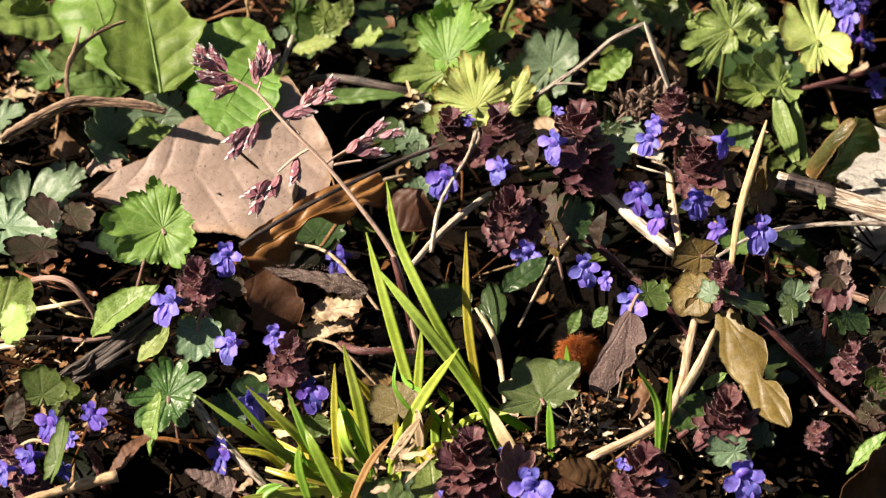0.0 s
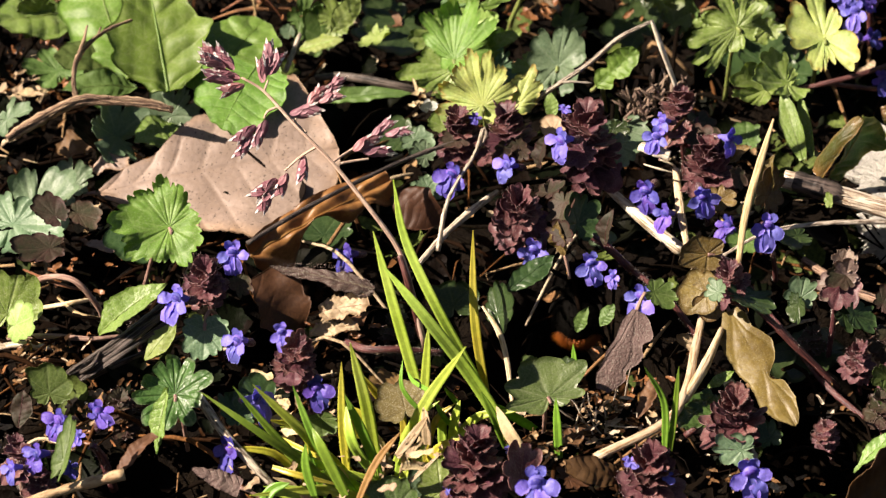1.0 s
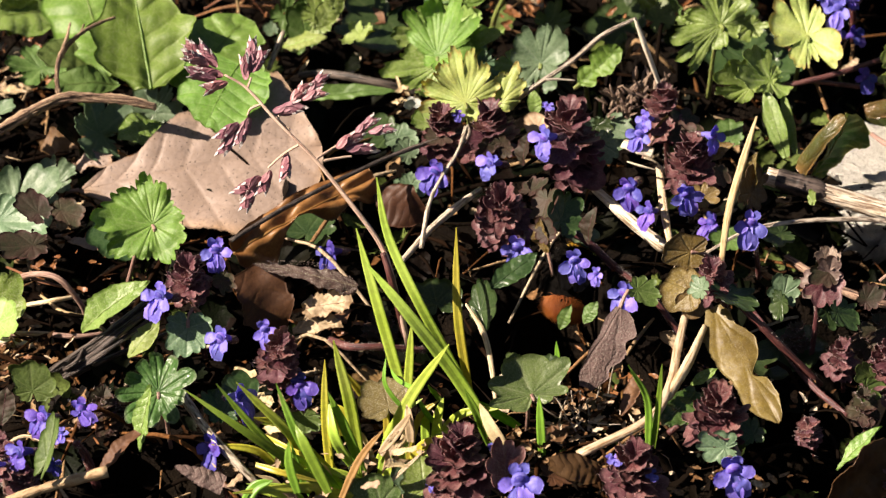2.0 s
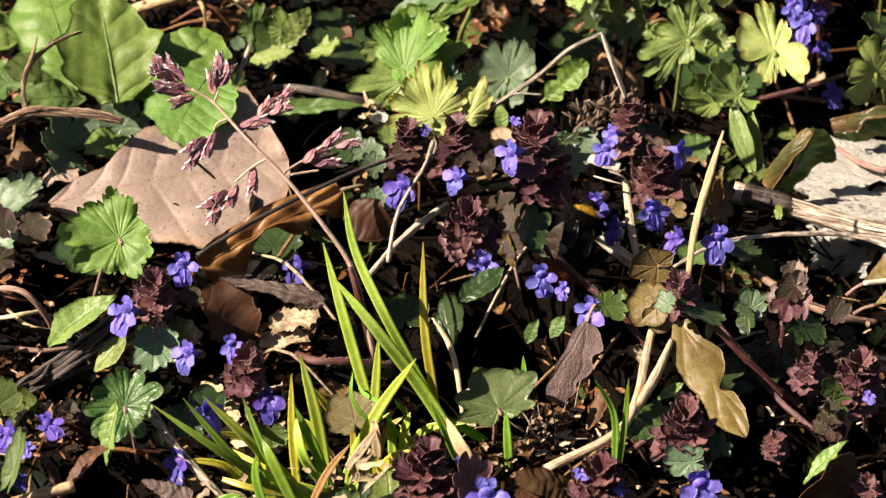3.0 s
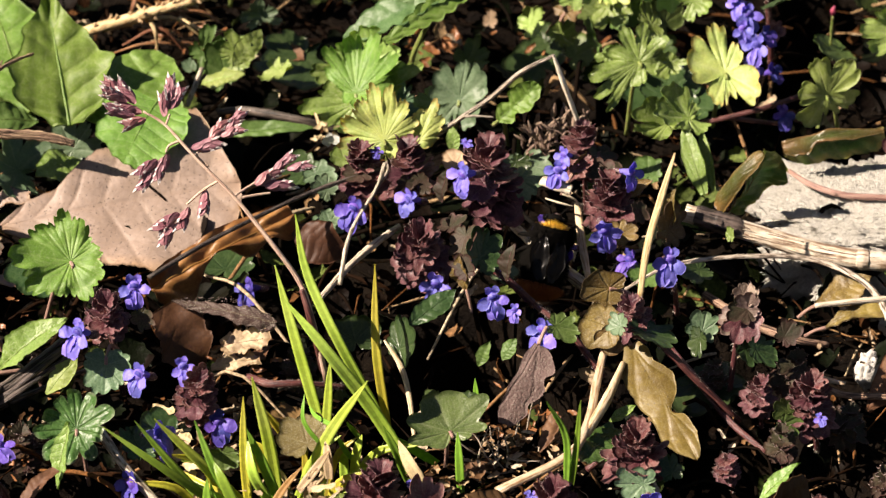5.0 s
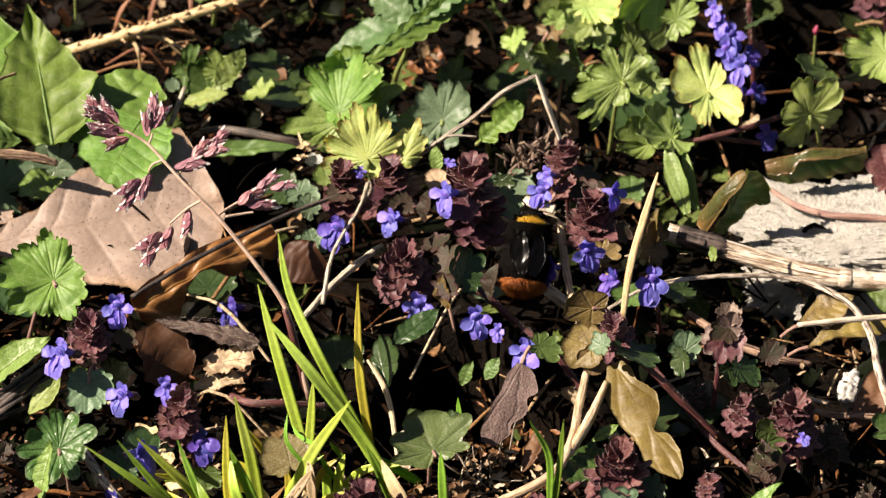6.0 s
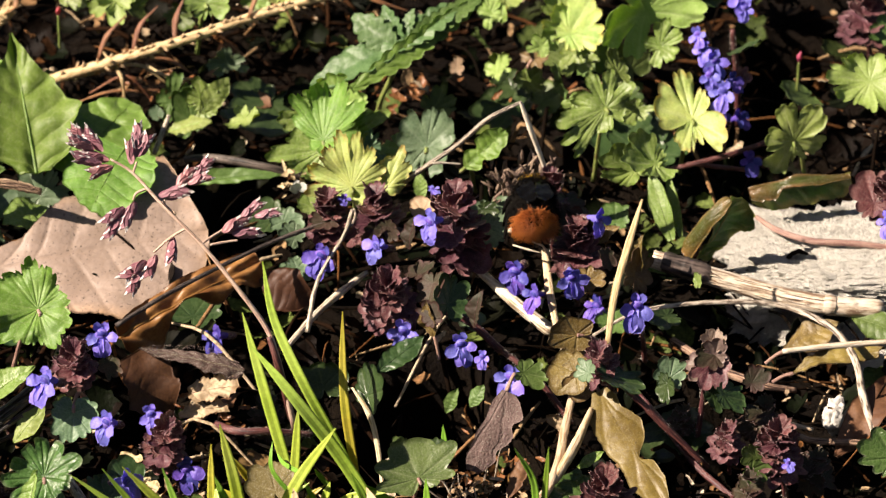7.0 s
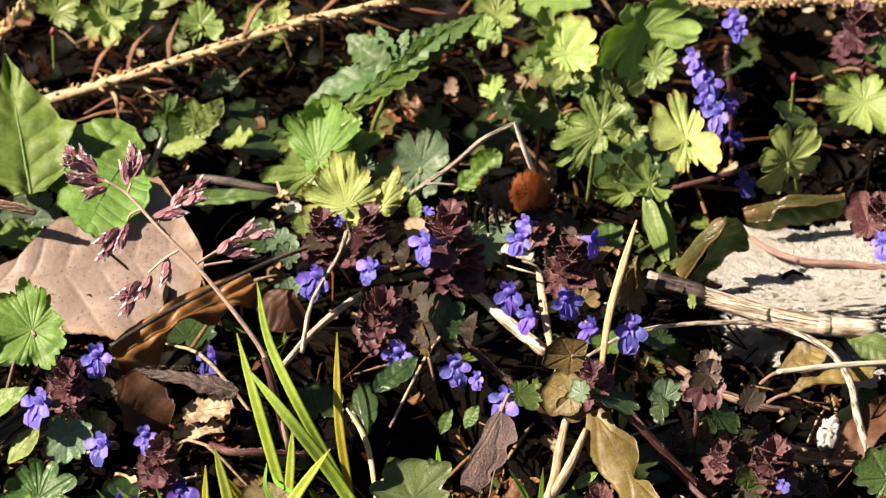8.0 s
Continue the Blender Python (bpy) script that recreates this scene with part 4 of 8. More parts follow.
strips(stick, [(-0.1265, 0.0240, 0.0220), (-0.1170, 0.0285, 0.0260), (-0.1065, 0.0313, 0.0300), (-0.0984, 0.0318, 0.0300), (-0.0879, 0.0307, 0.0300), (-0.0792, 0.0284, 0.0290)], [1.6, 1.95, 1.8, 1.75, 1.7, 1.15], BARK, 60, 15, r=0.42)
strips(stick, [(-0.1070, 0.0318, 0.0300), (-0.1077, 0.0360, 0.0350), (-0.1067, 0.0403, 0.0390), (-0.1028, 0.0446, 0.0420), (-0.0973, 0.0484, 0.0440), (-0.0914, 0.0511, 0.0450)], [1.05, 0.95, 1.1, 0.75, 0.65, 0.45], BARK, 30, 16, r=0.3)
twig("gray_branch", [(-0.0397, 0.0781, 0.0080), (-0.0309, 0.0740, 0.0110), (-0.0174, 0.0681, 0.0120), (-0.0040, 0.0682, 0.0080)], [1.4, 1.7, 1.7, 1.4], CHAR, "dark grey branch lying behind the dead leaf", "branch", 10, 0.12, 16)
twig("short_grey_stem", [(-0.0488, 0.0712, 0.0140), (-0.0461, 0.0748, 0.0200), (-0.0441, 0.0773, 0.0240)], [1.0, 1.2, 0.8], GREY, "short grey dead stem leaning upward", "dead stem", 8, 0.1, 17)
twig("lower_straw", [(0.0681, -0.0662, 0.0280), (0.0648, -0.0826, 0.0260), (0.0618, -0.0973, 0.0240), (0.0557, -0.1120, 0.0240), (0.0374, -0.1241, 0.0220)], [1.2, 1.5, 1.4, 1.8, 1.7], STRAW, "tan dry stalk bending down to the soil", "straw", 9, 0.06, 18, 0.7, forks=(([(0.0721, -0.0765, 0.0280), (0.0671, -0.0888, 0.0250), (0.0611, -0.1014, 0.0230)], [1.0, 1.9, 1.6]),))
twig("slim_stick", [(-0.0652, -0.1018, 0.0240), (-0.0586, -0.1102, 0.0190), (-0.0511, -0.1170, 0.0140), (-0.0446, -0.1200, 0.0080)], [1.7, 1.5, 1.4, 1.2], GREY, "slim greyish brown stick leaning on the grass", "stick", 9, 0.1, 19)
twig("fibrous_stem", [(-0.1081, -0.1410, 0.0200), (-0.0968, -0.1372, 0.0220), (-0.0829, -0.1338, 0.0240)], [1.6, 1.5, 1.9], SPRUCE, "pale fibrous broken stem near the soil", "dead stem", 9, 0.2, 20)
hairy = twig("red_hairy_stalk", [(-0.0281, -0.0610, 0.0120), (-0.0219, -0.0668, 0.0140), (-0.0143, -0.0668, 0.0140), (-0.0021, -0.0629, 0.0100)], [1.6, 1.4, 1.3, 1.1], REDSTEM, "dark red hairy stalk behind the grass", "stalk", 9, 0.05, 21)
tagged(part("hair", hairs([(-0.0281, -0.0610, 0.0120), (-0.0219, -0.0668, 0.0140), (-0.0143, -0.0668, 0.0140), (-0.0021, -0.0629, 0.0100)], 1.0, 420, 0.55, 1), HAIR, hairy, "short pale hairs"), kind="stuff")
twig("withered_straw", [(0.0088, -0.0579, 0.0220), (0.0131, -0.0641, 0.0180), (0.0153, -0.0687, 0.0120), (0.0168, -0.0783, 0.0040)], [0.5, 1.2, 1.0, 0.7], STRAW, "pale withered grass blade hanging down", "straw", 8, 0.05, 22, 0.4)
twig("reddish_runner", [(0.1015, 0.0620, 0.0140), (0.1106, 0.0625, 0.0160), (0.1223, 0.0650, 0.0180), (0.1364, 0.0733, 0.0180)], [1.0, 1.1, 1.1, 1.0], REDSTEM, "reddish leaf stalk lying across the leaves", "stalk", 8, 0.05, 23, forks=(([(0.1106, 0.0625, 0.0160), (0.1209, 0.0648, 0.0130), (0.1293, 0.0648, 0.0120)], [0.9, 0.9, 0.8]),))
twig("arched_stalk", [(-0.1183, -0.0277, 0.0060), (-0.1112, -0.0332, 0.0140), (-0.1030, -0.0377, 0.0160), (-0.0971, -0.0385, 0.0080), (-0.0959, -0.0369, 0.0020)], [1.0, 1.1, 1.1, 1.0, 0.9], PINKSTEM, "thin arched brown leaf stalk", "stalk", 8, 0.05, 24)
twig("flat_runner", [(-0.1207, -0.0530, 0.0080), (-0.1083, -0.0538, 0.0090), (-0.0974, -0.0551, 0.0090), (-0.0900, -0.0525, 0.0080)], [1.0, 1.0, 1.0, 0.8], PINKSTEM, "thin brown runner lying on the litter", "runner", 8, 0.08, 25)


def spruce_twig(name, pts, radii, needles, label, seed=0):
    ob = thing(name, pts[0], label, "twig")
    part("stem", tube(pts, [r * 0.85 for r in radii], 10, 60, 1.0, 0.16, seed), SPRUCE, ob)
    rng = np.random.RandomState(seed)
    c = curve_points(pts, 60)
    pegs = []
    for i in range(2, 58):
        for _ in range(1 + i % 2):
            a = rng.uniform(0, 6.28)
            t = (c[i + 1] - c[i - 1])
            t /= np.linalg.norm(t)
            s = np.cross(t, (math.cos(a), math.sin(a), 0.4))
            s /= np.linalg.norm(s)
            r = np.interp(i / 60, np.linspace(0, 1, len(radii)), radii) / 1000
            b = c[i] + s * r * 0.7
            pegs.append(tube([b, b + s * r * 0.85 + t * 0.0012], [0.62, 0.3], 5, 3))
    part("needle_peg", joined(pegs), SPRUCE, ob)
    for b, m, t in needles:
        part("needle", tube([b, m, t], [0.5, 1.1, 0.2], 7, 9, 0.5), NEEDLE, ob)
    return ob


spruce_twig("spruce_twig", [(-0.0818, 0.1162, 0.0120), (-0.0607, 0.1116, 0.0220), (-0.0434, 0.1099, 0.0290), (-0.0229, 0.1115, 0.0360), (-0.0025, 0.1133, 0.0420), (0.0144, 0.1135, 0.0460), (0.0348, 0.1184, 0.0500)], [1.9, 1.8, 1.7, 1.7, 1.6, 1.6, 1.4], [
    ((-0.0667, 0.1123, 0.0220), (-0.0641, 0.1156, 0.0280), (-0.0581, 0.1182, 0.0340)), ((-0.0563, 0.1113, 0.0250), (-0.0538, 0.1155, 0.0320), (-0.0482, 0.1171, 0.0380)), ((-0.0434, 0.1096, 0.0300), (-0.0431, 0.1155, 0.0340), (-0.0404, 0.1187, 0.0400)),
    ((-0.0212, 0.1094, 0.0380), (-0.0178, 0.1152, 0.0440), (-0.0127, 0.1185, 0.0480)), ((-0.0522, 0.1123, 0.0220), (-0.0454, 0.1133, 0.0210), (-0.0386, 0.1123, 0.0170)), ((0.0008, 0.1136, 0.0430), (0.0076, 0.1185, 0.0470), (0.0144, 0.1218, 0.0500)),
    ((0.0110, 0.1136, 0.0440), (0.0178, 0.1126, 0.0420), (0.0284, 0.1128, 0.0380)), ((0.0229, 0.1169, 0.0460), (0.0331, 0.1159, 0.0440), (0.0416, 0.1153, 0.0430)), ((-0.0643, 0.1139, 0.0190), (-0.0541, 0.1106, 0.0130), (-0.0473, 0.1119, 0.0110))],
    "bare tan spruce twig with pegs and a few brown needles", 31)
spruce_twig("spruce_twig", [(-0.1007, 0.1239, 0.0260), (-0.0947, 0.1272, 0.0300), (-0.0894, 0.1306, 0.0360), (-0.0861, 0.1356, 0.0400)], [1.6, 1.5, 1.4, 1.2], [((-0.0954, 0.1256, 0.0300), (-0.0917, 0.1238, 0.0340), (-0.0927, 0.1288, 0.0380))], "short tan spruce twig end among the leaves", 32)
spruce_twig("rusty_twig", [(0.1078, 0.1350, 0.0360), (0.1280, 0.1302, 0.0380), (0.1483, 0.1278, 0.0400), (0.1756, 0.1271, 0.0400)], [1.0, 1.1, 1.1, 1.0], [], "thin rusty brown twig lying over the leaves", 33)

# ---- dead leaves ----
single_leaf("dead_leaf", ribbed, (-0.1015, 0.0200, 0.0060), (-0.0320, 0.0308, 0.0140), TAN, "large pinkish tan dead leaf lying flat with lobed rim", normal=Vector((0.1, -0.34, 0.93)), wide=0.60, sides=([(0, 0.03), (0.14, 0.28), (0.26, 0.36), (0.35, 0.55), (0.47, 0.77), (0.6, 0.82), (0.72, 0.93), (0.82, 1.22), (0.9, 1.25), (0.95, 0.66), (1, 0.12)], [(0, 0.03), (0.14, 0.33), (0.26, 0.60), (0.37, 0.92), (0.5, 1.2), (0.62, 1.32), (0.72, 1.16), (0.84, 0.92), (0.95, 0.62), (1, 0.22)]), rag=0.03, bend=0.2, curl=0.2, wave=0.02, relief=0.006, veins=7, seed=4, nu=60, nv=110, thickness=0.006)
single_leaf("rust_leaf", ribbed, (-0.0556, -0.0201, 0.0120), (-0.0167, 0.0033, 0.0220), RUST, "curled rust orange dead leaf with light shining through", normal=Vector((-0.40, -0.65, 0.62)), wide=0.24, sides=([(0, 0.4), (0.3, 0.95), (0.5, 1.1), (0.7, 1.05), (0.9, 0.8), (1, 0.4)], [(0, 0.6), (0.06, 1.1), (0.14, 1.4), (0.2, 1.3), (0.27, 0.8), (0.36, 0.35), (0.46, 0.1), (0.54, 0.15), (0.6, 0.6), (0.66, 0.85), (0.72, 0.7), (0.81, 0.6), (0.88, 0.9), (0.95, 0.8), (1, 0.3)]), bend=0.15, curl=-0.6, wave=0.06, relief=0.03, veins=3, seed=9, nu=26, nv=90, thickness=0.008, rag=0.04)
single_leaf("shaded_leaf", ribbed, (-0.0166, 0.0021, 0.0180), (-0.0022, -0.0017, 0.0100), BROWN_DARK_SHADE, "dead leaf end curled down, coloured dark brown as shaded", normal=FACE, wide=0.8, bend=0.8, seed=10)
fuzzy = single_leaf("fuzzy_brown_leaf", ribbed, (-0.0204, -0.0541, 0.0250), (-0.0491, -0.0449, 0.0260), FUZZBROWN, "narrow fuzzy brown withered leaf", normal=Vector((0.1, -0.6, 0.8)), wide=0.24, sides=([(0, 0.3), (0.08, 0.9), (0.25, 1.0), (0.38, 0.9), (0.42, 0.6), (0.6, 0.45), (0.85, 0.35), (1, 0.05)], [(0, 0.2), (0.2, 0.7), (0.5, 0.6), (0.8, 0.3), (1, 0.05)]), bend=0.3, curl=-0.5, rag=0.16, wave=0.03, seed=11, nu=14, nv=60)
tagged(part("hair", hairs([(-0.0210, -0.0541, 0.0265), (-0.0286, -0.0493, 0.0280), (-0.0371, -0.0472, 0.0280), (-0.0463, -0.0460, 0.0270)], 0.4, 260, 0.45, 2), FUZZ, fuzzy, "short pale fringe hairs"), kind="stuff")
single_leaf("brown_leaf", ribbed, (-0.0510, -0.0447, 0.0240), (-0.0419, -0.0520, 0.0080), BROWN_DARK_SHADE, "brown dead leaf hanging, its shade put into the dark colour", normal=Vector((0.5, -0.8, 0.3)), wide=0.9, sides=([(0, 0.5), (0.4, 0.9), (0.8, 0.8), (1, 0.3)], [(0, 0.5), (0.3, 0.8), (0.7, 1.0), (1, 0.4)]), rag=0.06, bend=0.4, curl=0.6, relief=0.006, veins=3, seed=12, nu=20, nv=40)
single_leaf("dry_leaf_scrap", ribbed, (-0.0352, -0.0548, 0.0180), (-0.0217, -0.0569, 0.0220), SCRAP, "torn pale tan dead leaf scrap with dark cracks", normal=Vector((-0.1, -0.5, 0.85)), wide=0.62, sides=([(0, 0.4), (0.2, 0.8), (0.5, 0.9), (0.8, 1.0), (1, 0.6)], [(0, 0.3), (0.15, 0.9), (0.3, 0.5), (0.45, 0.9), (0.6, 0.4), (0.8, 0.8), (1, 0.5)]), rag=0.2, bend=0.3, wave=0.05, relief=0.03, veins=3, seed=13, nu=20, nv=50)
single_leaf("dry_leaf_scrap", ribbed, (-0.0382, -0.0587, 0.0140), (-0.0248, -0.0583, 0.0160), SCRAP, "torn pale tan dead leaf scrap with dark cracks", normal=Vector((-0.2, -0.3, 0.9)), wide=0.5, sides=([(0, 0.3), (0.3, 0.9), (0.6, 0.5), (0.8, 0.9), (1, 0.3)], [(0, 0.4), (0.5, 0.9), (1, 0.3)]), rag=0.25, bend=0.4, wave=0.06, relief=0.03, veins=3, seed=14, nu=16, nv=40)
single_leaf("mauve_leaf", ribbed, (0.0496, -0.0736, 0.0320), (0.0408, -0.0878, 0.0160), MAUVE, "dull mauve brown withered leaf hanging down", normal=FACE, wide=0.36, sides=([(0, 0.55), (0.06, 1.0), (0.14, 1.35), (0.23, 1.75), (0.28, 1.6), (0.33, 1.15), (0.38, 1.15), (0.46, 1.4), (0.56, 1.5), (0.62, 1.2), (0.67, 0.85), (0.8, 0.95), (0.95, 0.6), (1, 0.3)], [(0, 0.3), (0.15, 0.6), (0.4, 0.62), (0.6, 0.8), (0.85, 0.9), (1, 0.5)]), rag=0.05, bend=0.2, wave=0.02, relief=0.0, veins=1, seed=14, nu=24, nv=80)
single_leaf("olive_leaf", ribbed, (0.0744, -0.0714, 0.0300), (0.0905, -0.1032, 0.0160), GOLDEN, "large olive brown fading leaf with lobed rim", normal=Vector((0.05, -0.8, 0.6)), wide=0.385, sides=([(0, 0.3), (0.08, 0.52), (0.19, 0.4), (0.25, 0.6), (0.32, 0.82), (0.4, 0.78), (0.48, 0.55), (0.56, 0.1), (0.6, 0.06), (0.65, 0.45), (0.8, 0.56), (0.95, 0.28), (1, 0.1)], [(0, 0.3), (0.05, 0.45), (0.2, 0.86), (0.33, 1.0), (0.45, 0.86), (0.56, 0.68), (0.7, 0.8), (0.77, 0.78), (0.9, 0.5), (1, 0.1)]), rag=0.04, bend=0.25, curl=-0.15, wave=0.015, relief=0.006, veins=2, seed=15, nu=26, nv=110)
single_leaf("olive_leaf", lobed, (0.0692, -0.0537, 0.0360), (0.0618, -0.0555, 0.0380), OLIVE, "small olive brown rounded leaf", normal=FACE, wide=0.7, teeth=8, tooth=0.05, back=0.6, seed=16, fold=0.1)
single_leaf("olive_leaf", lobed, (0.0682, -0.0686, 0.0340), (0.0614, -0.0659, 0.0350), OLIVE, "small olive brown rounded leaf", normal=FACE, wide=0.85, teeth=8, tooth=0.05, back=0.6, seed=17)
single_leaf("olive_leaf", lobed, (0.0703, -0.0700, 0.0320), (0.0663, -0.0715, 0.0290), OLIVE, "small olive brown rounded leaf", normal=FACE, wide=0.9, teeth=8, tooth=0.05, back=0.6, seed=18)
twig("broken_stalk_piece", [(0.0534, -0.0016, 0.0360), (0.0570, -0.0051, 0.0370), (0.0611, -0.0062, 0.0360)], [2.2, 2.7, 2.3], PALE, "short thick cream coloured broken stalk piece", "dead stem", 11, 0.16, 510, 0.8, forks=(([(0.0539, -0.0071, 0.0340), (0.0579, -0.0094, 0.0340), (0.0617, -0.0096, 0.0330)], [0.3, 0.5, 0.2]), ([(0.0585, -0.0079, 0.0360), (0.0621, -0.0077, 0.0340), (0.0638, -0.0063, 0.0300)], [0.3, 0.4, 0.2])))
single_leaf("cream_leaf_scrap", lobed, (0.0294, 0.0157, 0.0300), (0.0266, 0.0199, 0.0320), CREAM, "small cream dry petal scrap", normal=TILT, wide=0.9, teeth=5, seed=20)
curled = single_leaf("curled_leaf", ribbed, (0.1080, 0.0161, 0.0140), (0.1177, 0.0168, 0.0340), RIMMED, "curled glossy dark green leaf with olive brown rim", normal=Vector((0.55, -0.75, 0.35)), wide=1.0, sides=([(0, 0.1), (0.5, 0.2), (1, 0.1)], [(0, 0.3), (0.15, 0.5), (0.3, 0.45), (0.5, 0.65), (0.75, 0.95), (0.9, 0.8), (1, 0.25)]), bend=0.3, curl=0.5, wave=0.03, rag=0.05, seed=21, nu=22, nv=50)
part("outer_rim", ribbed((0.1033, 0.0147, 0.0165), (0.1160, 0.0135, 0.0360), Vector((-0.6, -0.5, 0.6)), 0.27, sides=([(0, 0.5), (0.3, 0.9), (0.6, 0.7), (0.85, 0.75), (1, 0.3)], [(0, 0.9), (0.2, 1.0), (0.5, 0.8), (0.8, 0.8), (1, 0.4)]), bend=0.5, curl=-0.9, wave=0.02, relief=0.005, veins=2, rag=0.05, seed=24, nu=14, nv=50), CURLRIM, curled, "sunlit olive brown outer side")
droop = single_leaf("curled_leaf", ribbed, (0.1248, 0.0389, 0.0215), (0.1538, 0.0403, 0.0260), RIMMED, "dark green drooping leaf over the pale rock", normal=Vector((0.45, -0.85, 0.2)), wide=0.60, sides=([(0, 0.1), (0.5, 0.12), (1, 0.1)], [(0, 0.5), (0.12, 0.85), (0.3, 1.0), (0.45, 0.75), (0.7, 0.65), (0.9, 0.7), (1, 0.5)]), bend=0.3, curl=-0.5, wave=0.03, seed=22, nu=20, nv=60, rag=0.06)
part("rolled_rim", ribbed((0.1241, 0.0366, 0.0230), (0.1532, 0.0386, 0.0275), Vector((-0.4, -0.45, 0.8)), 0.2, sides=([(0, 0.4), (0.5, 0.6), (0.8, 0.5), (1, 0.2)], [(0, 0.7), (0.08, 1.3), (0.25, 1.5), (0.32, 0.4), (0.5, 0.8), (0.7, 0.8), (1, 0.3)]), bend=0.3, curl=-0.8, wave=0.03, relief=0.006, veins=2, rag=0.12, seed=25, nu=12, nv=60), CURLRIM, droop, "sunlit rolled olive brown rim")

# ---- green leaves ----


def geranium_leaf(base, tip, material, label, root=None, seed=0, lobes=5, depth=0.62, normal=TILT, group="cut leaves", **k):
    return single_leaf("geranium_leaf", lobed, base, tip, material, label, "leaf", group, root, lobes=lobes, depth=min(0.8, depth * 1.12), tooth=0.15, wave=k.pop("wave", 0.09), fold=k.pop("fold", 0.05 * (seed % 4)), relief=k.pop("relief", 0.018), cup=k.pop("cup", 0.12 + 0.05 * (seed % 5)), seed=seed, normal=normal, spokes=154, back=k.pop("back", 0.55), sinus=0.5, **k)


def ivy_leaf(base, tip, material, label, root=None, seed=0, normal=TILT, group="scalloped leaves", teeth=11, tooth=0.2, **k):
    return single_leaf("ground_ivy_leaf", lobed, base, tip, material, label, "leaf", group, root, teeth=teeth, tooth=tooth, seed=seed, normal=normal, stalk=PINKSTEM, stalk_r=0.6, **k)


def ovate_leaf(base, tip, material, label, root=None, seed=0, normal=TILT, name="broad_leaf", **k):
    return single_leaf(name, ribbed, base, tip, material, label, "leaf", "", root, seed=seed, normal=normal, **k)


# rosette behind the dead leaf
ovate_leaf((-0.0821, 0.0518, 0.0200), (-0.0911, 0.0939, 0.0420), ROSETTE, "crinkled fresh green leaf of a rosette", seed=1, fold=0.3, wide=0.7, profile=[0.3, 0.75, 1.0, 0.95, 0.85, 0.6, 0.35, 0.12, 0.02], lobes=4, depth=0.2, teeth=9, tooth=0.06, wave=0.03, relief=0.02, veins=6, bend=0.25, nu=26, nv=72)
ovate_leaf((-0.0724, 0.0534, 0.0180), (-0.0550, 0.0810, 0.0260), ROSETTE, "crinkled fresh green leaf of a rosette", seed=2, wide=0.9, profile=[0.4, 0.85, 1.0, 1.0, 0.9, 0.7, 0.2], lobes=3, depth=0.16, teeth=8, tooth=0.06, wave=0.03, relief=0.02, veins=6, bend=0.4, nu=26, nv=72)
ovate_leaf((-0.0565, 0.0538, 0.0275), (-0.0656, 0.0325, 0.0195), ROSETTE, "drooping rounded green leaf end", seed=3, wide=1.1, profile=[0.8, 1.0, 1.0, 0.95, 0.8, 0.3], lobes=2, depth=0.14, teeth=6, tooth=0.05, relief=0.015, bend=0.5, nu=26, nv=72)
ovate_leaf((-0.1123, 0.1099, 0.0100), (-0.1377, 0.0922, 0.0180), GREEN, "fresh green leaf lobe", seed=4, wide=0.6, bend=0.4)
ovate_leaf((-0.0982, 0.0781, 0.0120), (-0.1166, 0.0717, 0.0200), MID, "crinkled green leaf lobe", seed=5, wide=0.75, bend=0.4, wave=0.05, lobes=2)
ovate_leaf((-0.0932, 0.0657, 0.0120), (-0.1134, 0.0595, 0.0160), MID, "crinkled green leaf lobe", seed=6, wide=0.6, bend=0.5, wave=0.05, lobes=2)
twig("pale_midrib", [(-0.1026, 0.0837, 0.0160), (-0.0952, 0.0740, 0.0170), (-0.0857, 0.0696, 0.0170), (-0.0724, 0.0687, 0.0160)], [1.0, 1.2, 1.2, 0.9], GREENSTEM, "pale leaf midrib stalk of the rosette", "stalk", 8, 0.05, 41)
geranium_leaf((-0.0818, 0.0542, 0.0100), (-0.0857, 0.0594, 0.0180), BLUISH, "bluish green crinkled leaf", seed=41, normal=FACE, wide=1.1, depth=0.4)
geranium_leaf((-0.0968, 0.0430, 0.0100), (-0.1036, 0.0398, 0.0180), BLUISH, "bluish green crinkled leaf", seed=42, wide=1.1, depth=0.4)
ovate_leaf((-0.0788, 0.0460, 0.0120), (-0.0912, 0.0340, 0.0140), GREEN, "light green leaf lobe near the soil", seed=43, wide=0.7, bend=0.3)
geranium_leaf((-0.1187, 0.0068, 0.0080), (-0.1215, 0.0179, 0.0160), BLUISH, "bluish green deeply cut leaf", seed=44, depth=0.6, wide=1.2)
geranium_leaf((-0.1231, -0.0046, 0.0120), (-0.1066, -0.0090, 0.0160), BLUISH, "bluish green deeply cut leaf", seed=45, depth=0.6)
geranium_leaf((-0.1278, 0.0368, 0.0200), (-0.1198, 0.0335, 0.0260), BLUISH, "bluish green deeply cut leaf", seed=46, depth=0.6)
geranium_leaf((-0.1102, 0.0211, 0.0060), (-0.1031, 0.0268, 0.0100), BLUISH, "bluish green crinkled cut leaf", seed=47, depth=0.5)
ivy_leaf((-0.1102, -0.0120, 0.0200), (-0.1161, -0.0081, 0.0240), PLUM, "dull brownish purple ivy leaf", seed=48, wide=0.7)
ivy_leaf((-0.1040, -0.0106, 0.0200), (-0.0976, -0.0125, 0.0190), PLUM, "dull brownish purple ivy leaf", seed=49, wide=0.85)
